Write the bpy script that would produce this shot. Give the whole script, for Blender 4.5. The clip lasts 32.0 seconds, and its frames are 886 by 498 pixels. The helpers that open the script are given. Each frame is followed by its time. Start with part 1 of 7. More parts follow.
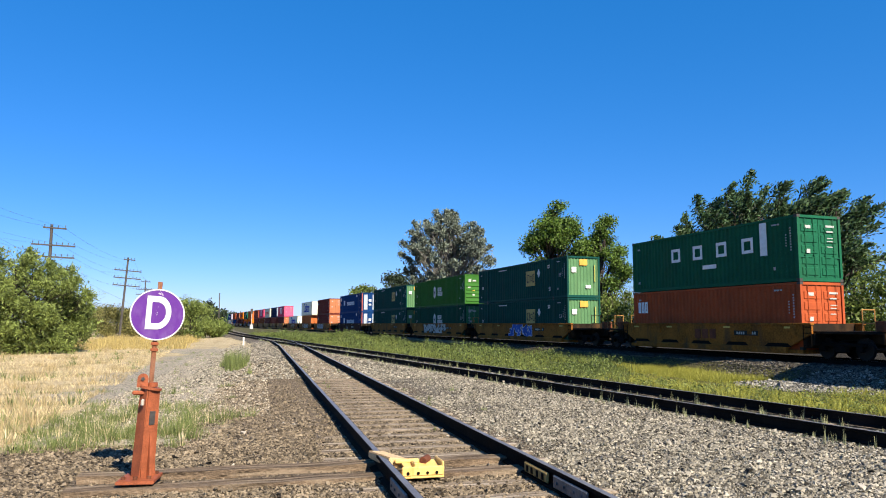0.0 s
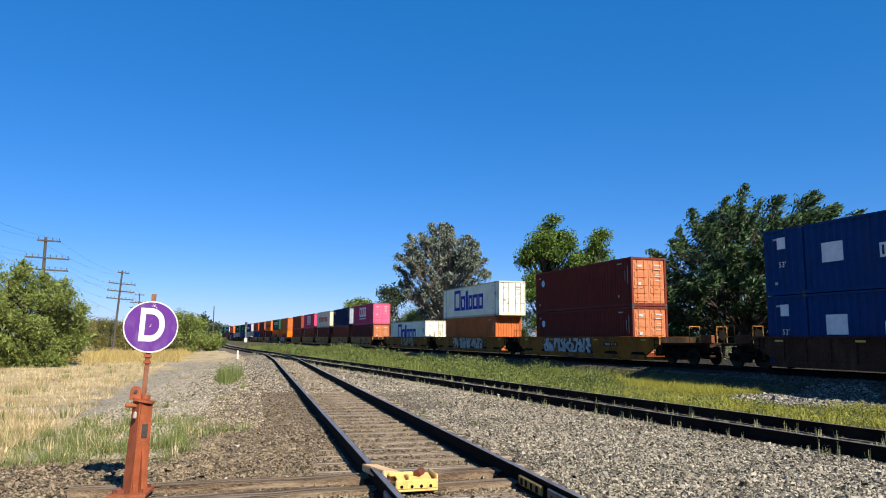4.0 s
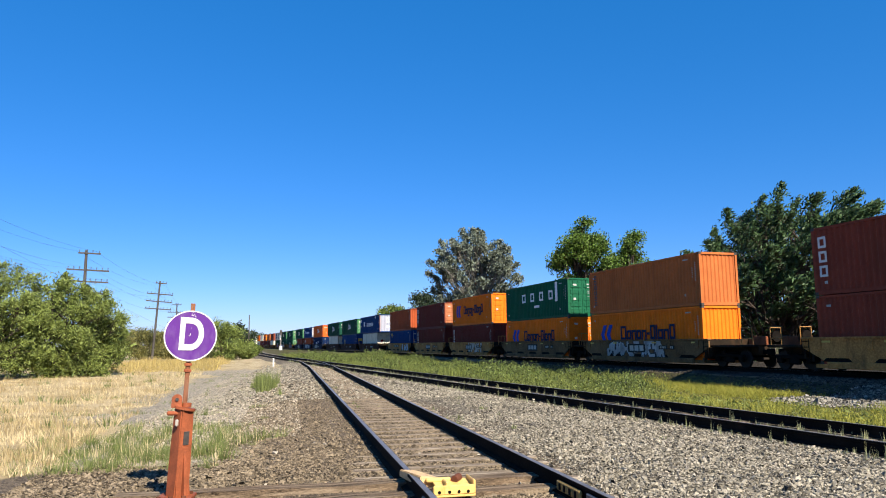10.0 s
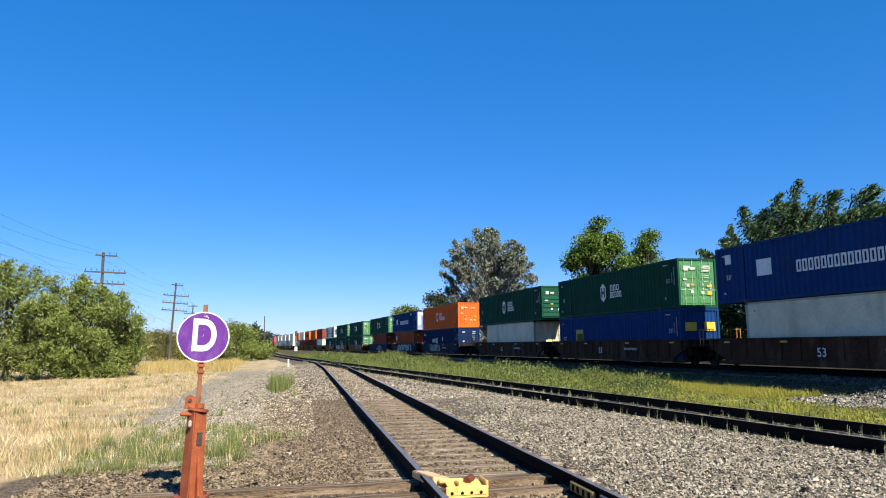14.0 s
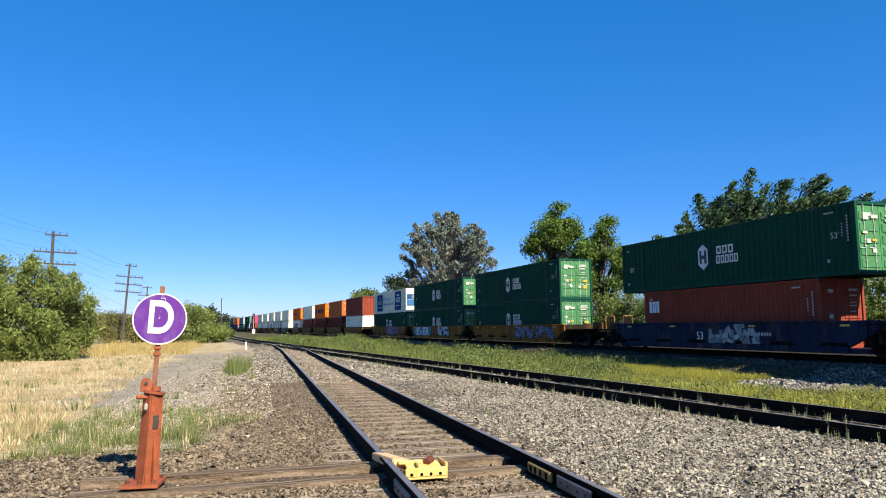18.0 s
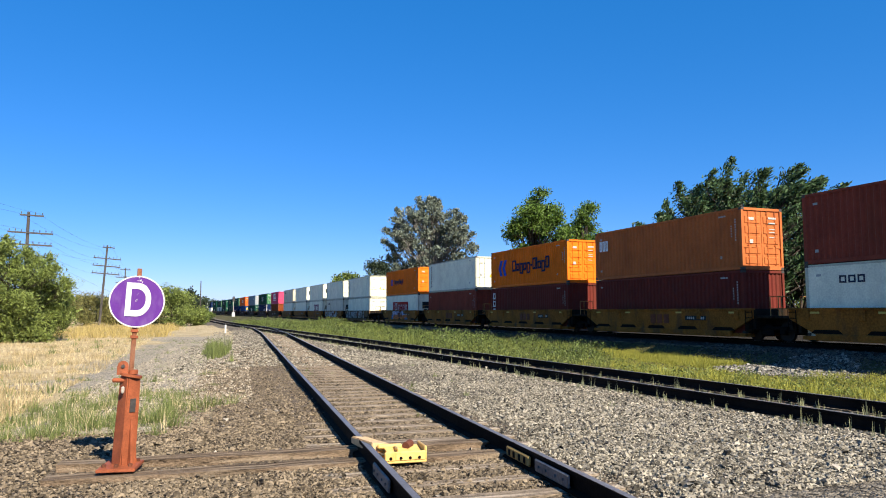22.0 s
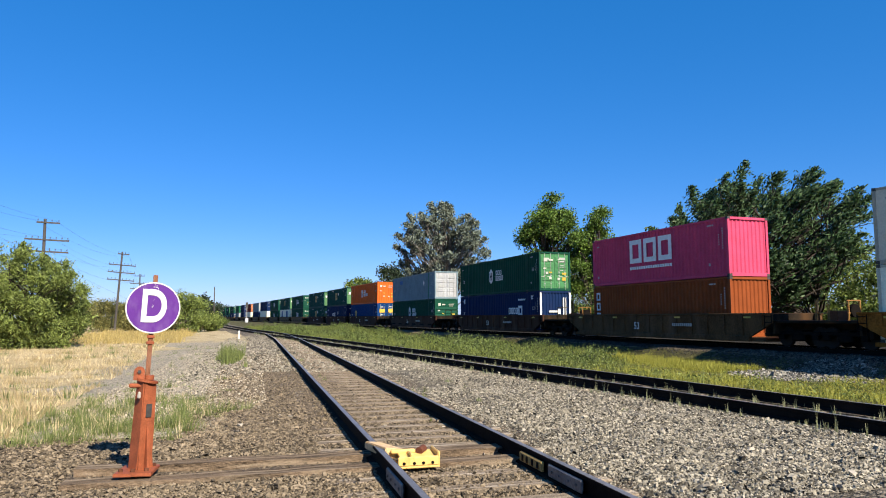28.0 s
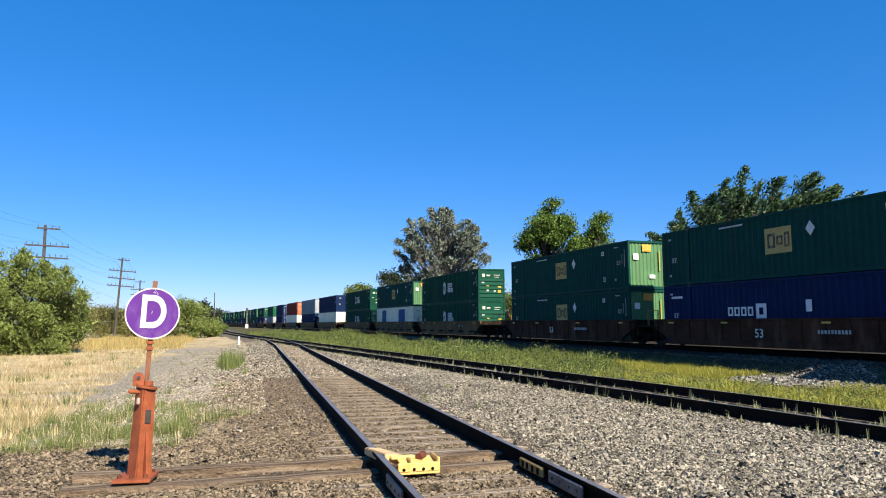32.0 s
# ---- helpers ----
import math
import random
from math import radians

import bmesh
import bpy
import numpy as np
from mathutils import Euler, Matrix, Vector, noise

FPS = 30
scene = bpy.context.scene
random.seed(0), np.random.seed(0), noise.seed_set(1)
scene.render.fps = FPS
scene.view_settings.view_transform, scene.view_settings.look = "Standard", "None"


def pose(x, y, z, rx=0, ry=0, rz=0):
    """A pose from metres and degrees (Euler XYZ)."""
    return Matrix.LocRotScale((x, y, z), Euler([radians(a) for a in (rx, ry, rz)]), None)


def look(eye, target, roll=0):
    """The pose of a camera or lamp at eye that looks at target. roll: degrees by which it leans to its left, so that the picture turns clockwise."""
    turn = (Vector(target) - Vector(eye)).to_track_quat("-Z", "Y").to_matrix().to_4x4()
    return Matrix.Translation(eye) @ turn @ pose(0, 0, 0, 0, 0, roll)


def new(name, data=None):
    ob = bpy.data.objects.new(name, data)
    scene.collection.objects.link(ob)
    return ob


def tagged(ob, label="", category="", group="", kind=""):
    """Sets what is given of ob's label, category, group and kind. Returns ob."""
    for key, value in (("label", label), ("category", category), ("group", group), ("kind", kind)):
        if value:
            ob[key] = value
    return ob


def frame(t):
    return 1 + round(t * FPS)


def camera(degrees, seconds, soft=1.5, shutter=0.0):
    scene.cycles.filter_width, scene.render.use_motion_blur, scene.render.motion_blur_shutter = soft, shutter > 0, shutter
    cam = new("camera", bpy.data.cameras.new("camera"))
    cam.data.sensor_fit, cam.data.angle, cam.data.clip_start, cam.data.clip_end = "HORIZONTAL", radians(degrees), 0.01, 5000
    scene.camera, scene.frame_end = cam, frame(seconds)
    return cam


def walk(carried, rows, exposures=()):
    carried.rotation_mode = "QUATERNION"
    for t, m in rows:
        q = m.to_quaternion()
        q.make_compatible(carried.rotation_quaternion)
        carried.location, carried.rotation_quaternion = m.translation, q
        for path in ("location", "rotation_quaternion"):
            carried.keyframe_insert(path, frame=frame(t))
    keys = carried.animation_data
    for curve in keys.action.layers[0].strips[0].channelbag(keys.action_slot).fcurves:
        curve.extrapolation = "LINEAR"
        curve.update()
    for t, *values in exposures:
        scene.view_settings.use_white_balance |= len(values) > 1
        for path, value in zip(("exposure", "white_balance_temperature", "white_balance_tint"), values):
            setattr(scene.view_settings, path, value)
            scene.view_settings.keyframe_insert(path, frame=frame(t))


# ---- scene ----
cam = camera(64.39, 32.0, 1.0)
PATH = [
    (0.0, pose(0.000, 0.021, 1.363, 96.110, -0.195, -18.917)),
    (0.5, pose(-0.001, 0.023, 1.365, 96.119, 0.328, -18.557)),
    (1.0, pose(0.004, 0.004, 1.361, 96.636, 0.099, -18.455)),
    (1.5, pose(0.007, 0.012, 1.354, 97.078, -0.398, -18.650)),
    (2.0, pose(0.009, 0.005, 1.353, 97.295, -0.655, -18.795)),
    (2.5, pose(0.008, 0.003, 1.355, 97.580, -0.828, -19.074)),
    (4.5, pose(0.004, 0.003, 1.350, 97.118, -0.041, -19.270)),
    (5.0, pose(0.003, 0.001, 1.355, 97.118, 0.050, -19.150)),
    (5.5, pose(0.001, 0.002, 1.353, 97.023, 0.186, -19.066)),
    (6.0, pose(-0.003, -0.004, 1.354, 96.957, 0.140, -18.720)),
    (6.5, pose(0.002, -0.010, 1.353, 96.852, 0.137, -18.358)),
    (7.0, pose(-0.004, -0.009, 1.352, 97.010, 0.304, -18.149)),
    (7.5, pose(-0.007, -0.031, 1.353, 97.047, 0.656, -17.590)),
    (8.0, pose(-0.006, -0.017, 1.350, 97.701, 0.732, -17.544)),
    (8.5, pose(-0.005, -0.025, 1.350, 97.629, -0.134, -16.820)),
    (9.0, pose(-0.007, -0.006, 1.350, 97.602, -0.054, -16.937)),
    (9.5, pose(-0.012, -0.004, 1.351, 97.607, 0.116, -16.875)),
    (10.0, pose(-0.016, -0.006, 1.349, 97.648, 0.529, -16.635)),
    (10.5, pose(-0.013, -0.005, 1.345, 97.709, 0.923, -16.248)),
    (11.0, pose(-0.010, -0.006, 1.343, 97.603, 0.954, -15.715)),
    (11.5, pose(-0.010, -0.004, 1.342, 97.541, 0.971, -15.274)),
    (12.0, pose(-0.004, -0.014, 1.342, 97.498, 0.991, -14.606)),
    (12.5, pose(0.005, -0.006, 1.345, 97.567, 1.047, -14.456)),
    (13.0, pose(0.004, 0.001, 1.346, 97.599, 0.913, -14.617)),
    (13.5, pose(0.011, 0.008, 1.346, 97.581, 0.820, -14.859)),
    (14.0, pose(0.016, 0.008, 1.348, 97.700, 0.683, -15.461)),
    (14.5, pose(0.012, -0.006, 1.346, 97.854, 0.801, -16.813)),
    (16.5, pose(0.004, -0.015, 1.344, 97.272, 0.762, -18.753)),
    (17.0, pose(0.002, -0.001, 1.346, 96.999, 0.585, -18.952)),
    (17.5, pose(0.001, 0.002, 1.344, 96.692, 0.546, -18.850)),
    (18.0, pose(-0.002, 0.005, 1.347, 96.319, 0.466, -18.745)),
    (18.5, pose(0.001, 0.008, 1.345, 95.995, 0.328, -18.781)),
    (19.0, pose(0.001, 0.007, 1.344, 95.661, 0.180, -18.861)),
    (19.5, pose(0.002, 0.010, 1.349, 95.415, 0.183, -19.040)),
    (20.0, pose(0.001, 0.018, 1.348, 95.298, 0.008, -19.398)),
    (20.5, pose(0.002, 0.014, 1.350, 95.150, 0.083, -19.641)),
    (21.0, pose(0.002, 0.015, 1.349, 95.155, 0.013, -19.853)),
    (21.5, pose(0.007, 0.019, 1.350, 95.086, 0.029, -20.080)),
    (22.0, pose(0.008, 0.022, 1.350, 95.062, 0.062, -20.290)),
    (22.5, pose(0.005, 0.024, 1.348, 95.010, -0.109, -20.530)),
    (23.0, pose(-0.002, 0.017, 1.353, 95.104, 0.088, -20.757)),
    (23.5, pose(-0.000, 0.009, 1.353, 95.400, 0.659, -20.753)),
    (24.0, pose(-0.000, 0.005, 1.354, 95.470, 0.759, -20.865)),
    (24.5, pose(0.001, -0.003, 1.350, 95.295, 0.790, -20.948)),
    (25.0, pose(0.002, -0.007, 1.352, 95.201, 0.792, -20.760)),
    (25.5, pose(0.002, 0.000, 1.351, 95.183, 0.639, -20.534)),
    (27.5, pose(-0.004, -0.010, 1.350, 95.353, 0.238, -19.424)),
    (28.0, pose(-0.006, -0.010, 1.351, 95.495, 0.186, -19.286)),
    (28.5, pose(-0.007, -0.005, 1.351, 95.579, 0.157, -19.221)),
    (29.0, pose(-0.005, -0.008, 1.350, 95.723, 0.145, -19.165)),
    (29.5, pose(-0.003, -0.005, 1.350, 95.771, 0.110, -19.177)),
    (30.0, pose(0.001, -0.007, 1.351, 95.820, 0.160, -19.222)),
    (30.5, pose(-0.001, -0.010, 1.350, 95.825, 0.149, -19.286)),
    (31.0, pose(-0.000, -0.012, 1.350, 95.826, 0.258, -19.269)),
    (31.5, pose(0.002, -0.011, 1.348, 95.758, 0.412, -19.277)),
    (32.0, pose(-0.000, -0.007, 1.349, 95.953, 0.238, -19.265)),
]

EXPOSURES = [(0.0, 1.22), (0.8, 1.04), (2.5, 1.03), (5.0, 1.01), (8.2, 1.03), (8.9, 1.18), (11.0, 1.18), (20.0, 1.20), (24.3, 1.20), (25.0, 1.05), (27.0, 1.08), (28.0, 1.12), (30.0, 1.20), (32.0, 1.20)]
walk(cam, PATH, EXPOSURES)

# ---- world and light ----
SUN_EL, SUN_AZ = 37.5, 165.5   # elevation; bearing clockwise from +Y
world = bpy.data.worlds.new("sky")
scene.world = world
world.use_nodes = True
wn = world.node_tree.nodes
sky = wn.new("ShaderNodeTexSky")
sky.sky_type = "NISHITA"
sky.sun_disc = False
sky.sun_elevation = radians(SUN_EL)
sky.sun_rotation = radians(SUN_AZ)
sky.altitude = 600
sky.air_density, sky.dust_density, sky.ozone_density = 0.85, 0.5, 6.0
hue = wn.new("ShaderNodeHueSaturation")
hue.inputs["Saturation"].default_value = 1.22
world.node_tree.links.new(sky.outputs[0], hue.inputs["Color"])
tint = wn.new("ShaderNodeVectorMath")
tint.operation = "MULTIPLY"
tint.inputs[1].default_value = (1.06, 0.90, 1.02)
world.node_tree.links.new(hue.outputs[0], tint.inputs[0])
clear = wn.new("ShaderNodeMix")   # an evenly deep blue in the clear air
clear.data_type = "RGBA"
clear.inputs["Factor"].default_value = 0.34
clear.inputs["B"].default_value = (0.0, 1.85, 5.3, 1)
world.node_tree.links.new(tint.outputs[0], clear.inputs["A"])
world.node_tree.links.new(clear.outputs["Result"], wn["Background"].inputs[0])
wn["Background"].inputs[1].default_value = 0.0745
sun = new("sun", bpy.data.lights.new("sun", "SUN"))
sun.data.energy, sun.data.angle, sun.data.color = 4.8, radians(0.53), (1.0, 0.90, 0.74)
a, e = radians(SUN_AZ), radians(SUN_EL)
sun.matrix_world = look((math.sin(a) * math.cos(e) * 50, math.cos(a) * math.cos(e) * 50, math.sin(e) * 50), (0, 0, 0))


# ---- materials ----
MATS = {}


def material(name, color, rough=0.7, metal=0.0, vary=0.15, scale=3.0, bump=0.0, bump_scale=60.0, stain=None, stain_amount=0.0,
             stain_scale=1.2, island=False, spec=0.2, stretch=None):
    """A painted or natural surface with variation at two scales, an optional stain and fine relief."""
    if name in MATS:
        return MATS[name]
    m = bpy.data.materials.new(name)
    m.use_nodes = True
    n, l = m.node_tree.nodes, m.node_tree.links
    b = n["Principled BSDF"]
    b.inputs["Roughness"].default_value = rough
    b.inputs["Metallic"].default_value = metal
    b.inputs["Specular IOR Level"].default_value = spec
    co = n.new("ShaderNodeTexCoord")
    big, fine = n.new("ShaderNodeTexNoise"), n.new("ShaderNodeTexNoise")
    big.inputs["Scale"].default_value, big.inputs["Detail"].default_value = scale, 6
    fine.inputs["Scale"].default_value, fine.inputs["Detail"].default_value = scale * 11, 3
    src = co.outputs["Object"]
    if stretch:
        st = n.new("ShaderNodeMapping")
        st.inputs["Scale"].default_value = stretch
        l.new(src, st.inputs[0])
        src = st.outputs[0]
    l.new(src, big.inputs["Vector"]), l.new(src, fine.inputs["Vector"])
    add = n.new("ShaderNodeMath")
    add.operation = "ADD"
    l.new(big.outputs[0], add.inputs[0]), l.new(fine.outputs[0], add.inputs[1])
    if island:
        geo, add2 = n.new("ShaderNodeNewGeometry"), n.new("ShaderNodeMath")
        add2.operation = "MULTIPLY_ADD"
        l.new(geo.outputs["Random Per Island"], add2.inputs[0])
        add2.inputs[1].default_value = 1.6
        l.new(add.outputs[0], add2.inputs[2])
        add = add2
    mr = n.new("ShaderNodeMapRange")
    mr.inputs["From Min"].default_value, mr.inputs["From Max"].default_value = (0.7, 1.3) if not island else (0.8, 2.8)
    mr.inputs["To Min"].default_value, mr.inputs["To Max"].default_value = 1 - vary, 1 + vary
    l.new(add.outputs[0], mr.inputs[0])
    mul = n.new("ShaderNodeVectorMath")
    mul.operation = "SCALE"
    mul.inputs[0].default_value = color
    l.new(mr.outputs[0], mul.inputs["Scale"])
    out = mul.outputs[0]
    if stain:
        sn, ramp, mix = n.new("ShaderNodeTexNoise"), n.new("ShaderNodeMapRange"), n.new("ShaderNodeMix")
        sn.inputs["Scale"].default_value, sn.inputs["Detail"].default_value = stain_scale, 8
        mp = n.new("ShaderNodeMapping")
        mp.inputs["Scale"].default_value = stretch or (1, 1, 0.35)
        l.new(co.outputs["Object"], mp.inputs[0]), l.new(mp.outputs[0], sn.inputs["Vector"])
        ramp.inputs["From Min"].default_value, ramp.inputs["From Max"].default_value = 0.52, 0.72
        ramp.inputs["To Max"].default_value = stain_amount
        l.new(sn.outputs[0], ramp.inputs[0])
        mix.data_type = "RGBA"
        l.new(ramp.outputs[0], mix.inputs["Factor"])
        l.new(out, mix.inputs["A"])
        mix.inputs["B"].default_value = (*stain, 1)
        out = mix.outputs["Result"]
    l.new(out, b.inputs["Base Color"])
    if bump:
        bn, bp = n.new("ShaderNodeTexNoise"), n.new("ShaderNodeBump")
        bn.inputs["Scale"].default_value, bn.inputs["Detail"].default_value = bump_scale, 4
        l.new(co.outputs["Object"], bn.inputs["Vector"])
        bp.inputs["Strength"].default_value, bp.inputs["Distance"].default_value = bump, 0.02
        l.new(bn.outputs[0], bp.inputs["Height"]), l.new(bp.outputs[0], b.inputs["Normal"])
    MATS[name] = m
    return m


def leaf_material(name, color, back=0.35, vary=0.4):
    """Leaves: diffuse with light through them, each one of its own shade."""
    if name in MATS:
        return MATS[name]
    m = bpy.data.materials.new(name)
    m.use_nodes = True
    n, l = m.node_tree.nodes, m.node_tree.links
    b = n["Principled BSDF"]
    b.inputs["Roughness"].default_value = 0.55
    b.inputs["Specular IOR Level"].default_value = 0.3
    geo, mr, mul = n.new("ShaderNodeNewGeometry"), n.new("ShaderNodeMapRange"), n.new("ShaderNodeVectorMath")
    mr.inputs["To Min"].default_value, mr.inputs["To Max"].default_value = 1 - vary, 1 + vary
    l.new(geo.outputs["Random Per Island"], mr.inputs[0])
    mul.operation = "SCALE"
    mul.inputs[0].default_value = color
    l.new(mr.outputs[0], mul.inputs["Scale"])
    l.new(mul.outputs[0], b.inputs["Base Color"])
    tr, mix = n.new("ShaderNodeBsdfTranslucent"), n.new("ShaderNodeMixShader")
    l.new(mul.outputs[0], tr.inputs[0])
    mix.inputs[0].default_value = back
    l.new(b.outputs[0], mix.inputs[1]), l.new(tr.outputs[0], mix.inputs[2])
    l.new(mix.outputs[0], n["Material Output"].inputs[0])
    MATS[name] = m
    return m


# ---- mesh helpers ----
def thing(name, m=None, **tags):
    ob = new(name)
    if m is not None:
        ob.matrix_basis = m
    return tagged(ob, **tags)


def mesh_of(name, bm, mat):
    me = bpy.data.meshes.new(name)
    bm.to_mesh(me)
    bm.free()
    for mm in (mat if isinstance(mat, (list, tuple)) else [mat]):
        me.materials.append(mm)
    return me


def part(name, bm, mat, parent, label=""):
    """One mesh object under a thing or a part. bm: a bmesh or a ready mesh."""
    me = bm if isinstance(bm, bpy.types.Mesh) else mesh_of(name, bm, mat)
    ob = new(name, me)
    ob.parent = parent
    if label:
        ob["label"] = label
    return ob


def box(bm, x0, x1, y0, y1, z0, z1, bevel=0.0):
    v = [bm.verts.new((x, y, z)) for z in (z0, z1) for y in (y0, y1) for x in (x0, x1)]
    fs = [bm.faces.new([v[i] for i in q]) for q in ((0, 2, 3, 1), (4, 5, 7, 6), (0, 1, 5, 4), (1, 3, 7, 5), (3, 2, 6, 7), (2, 0, 4, 6))]
    if bevel:
        es = list({e for f in fs for e in f.edges})
        bmesh.ops.bevel(bm, geom=es, offset=bevel, segments=1, affect="EDGES")
    return bm


def boxes(*bs, bevel=0.0):
    bm = bmesh.new()
    for b in bs:
        box(bm, *b, bevel=bevel)
    return bm


def rod(bm, p, q, r0, r1=None, n=8):
    """A tapered round bar from p to q."""
    r1 = r0 if r1 is None else r1
    p, q = Vector(p), Vector(q)
    d = (q - p).normalized()
    u = d.orthogonal().normalized()
    w = d.cross(u)
    rings = []
    for c, r in ((p, r0), (q, r1)):
        rings.append([bm.verts.new(c + r * (math.cos(6.2832 * i / n) * u + math.sin(6.2832 * i / n) * w)) for i in range(n)])
    for i in range(n):
        bm.faces.new((rings[0][i], rings[0][(i + 1) % n], rings[1][(i + 1) % n], rings[1][i]))
    bm.faces.new(rings[0][::-1]), bm.faces.new(rings[1])
    return bm


def mesh_quads(name, V, mat):
    """A mesh of loose quads from an array of shape (n, 4, 3)."""
    n = len(V)
    me = bpy.data.meshes.new(name)
    me.vertices.add(n * 4), me.loops.add(n * 4), me.polygons.add(n)
    me.vertices.foreach_set("co", np.ascontiguousarray(V, dtype=np.float32).ravel())
    me.loops.foreach_set("vertex_index", np.arange(n * 4, dtype=np.int32))
    me.polygons.foreach_set("loop_start", np.arange(0, n * 4, 4, dtype=np.int32))
    me.update(calc_edges=True)
    me.materials.append(mat)
    return me


def sweep(profile, pts, closed=True):
    """A bmesh of a profile (x across, z up) drawn along points of the plan."""
    bm = bmesh.new()
    rings = []
    for i, p in enumerate(pts):
        a, b = pts[max(i - 1, 0)], pts[min(i + 1, len(pts) - 1)]
        d = Vector((b[0] - a[0], b[1] - a[1], 0)).normalized()
        r = Vector((d.y, -d.x, 0))
        rings.append([bm.verts.new(Vector(p) + r * x + Vector((0, 0, z))) for x, z in profile])
    k = len(profile)
    for a, b in zip(rings, rings[1:]):
        for i in range(k if closed else k - 1):
            bm.faces.new((a[i], a[(i + 1) % k], b[(i + 1) % k], b[i]))
    if closed:
        bm.faces.new(rings[0][::-1]), bm.faces.new(rings[-1])
    return bm


# ---- plan of the tracks ----
MAIN_X, BEND, SPEED = 25.42, 8.0e-5, 24.35


def main_x(y):
    return MAIN_X - BEND * max(0.0, y) ** 2


def siding_x(y):          # the track with the derail, up to its turnout
    if y < 46:
        return 2.02 + 0.077 * y
    s = min(1, (y - 46) / 34)
    return 2.02 + 0.077 * 46 + 0.077 * (y - 46) * (1 - s) ** 1.0 * 0.62 + (lead_x(y) - 5.562) * s * s * (3 - 2 * s) if s < 1 else lead_x(y)


def lead_x(y):            # the track between the siding and the main line
    if y < 60:
        return 9.45 - 0.05 * y
    d = y - 60
    return 9.45 - 3.0 - 0.05 * d + 0.00034 * d * d if d < 120 else 9.45 - 3.0 - 6.0 + 4.9 + 0.0316 * (d - 120) - BEND * (d - 120) ** 2


# ---- ground ----
def smooth01(a, b, v):
    t = np.clip((v - a) / (b - a), 0, 1)
    return t * t * (3 - 2 * t)


lead_np, main_np, siding_np = np.vectorize(lead_x), np.vectorize(main_x), np.vectorize(siding_x)


def ground_z(X, Y):
    """Height of the ground: level ballast under the tracks, a shallow swale before the main line."""
    X, Y = np.asarray(X, float), np.asarray(Y, float)
    dl, dm, ds = X - lead_np(Y), X - main_np(Y), X - siding_np(Y)
    z = -0.205 - 0.15 * (1 - smooth01(-4.5, -1.8, ds)) * smooth01(9, 22, Y)
    z = np.where(ds > 0, -0.21, z)
    z = z + 0.055 * smooth01(8.5, 11, Y) * (1 - smooth01(-1.1, -0.75, ds)) * smooth01(-2.8, -1.8, ds)
    swale = smooth01(1.8, 9.0, dl) * (1 - smooth01(-3.3, -2.0, dm)) * (1 - smooth01(60, 110, Y))
    z = z - 0.66 * swale
    far = smooth01(2.2, 5.0, dm)
    # the ridge behind the line is added to hide sunlit ground under the cars
    z = np.where(dm > -2.0, -0.21 - 0.6 * far + 0.95 * np.exp(-((dm - 5.2) / 1.7) ** 2), z)
    bumps = np.array([noise.noise((x * 0.45, y * 0.45, 0)) * 0.05 + noise.noise((x * 1.7, y * 1.7, 5)) * 0.018 for x, y in zip(X.ravel(), Y.ravel())]).reshape(X.shape)
    flat = np.minimum(np.minimum(np.abs(ds), np.abs(dl)), np.abs(dm))
    z = z + bumps * smooth01(0.9, 2.2, flat)
    return z


def spread(lo, hi, step, far, grow=1.28):
    c = list(np.arange(lo, hi, step))
    s, v = step, c[-1]
    while v < far:
        s *= grow
        v += s
        c.append(v)
    s, v = step, c[0]
    while v > -far:
        s *= grow
        v -= s
        c.insert(0, v)
    return np.array(c)


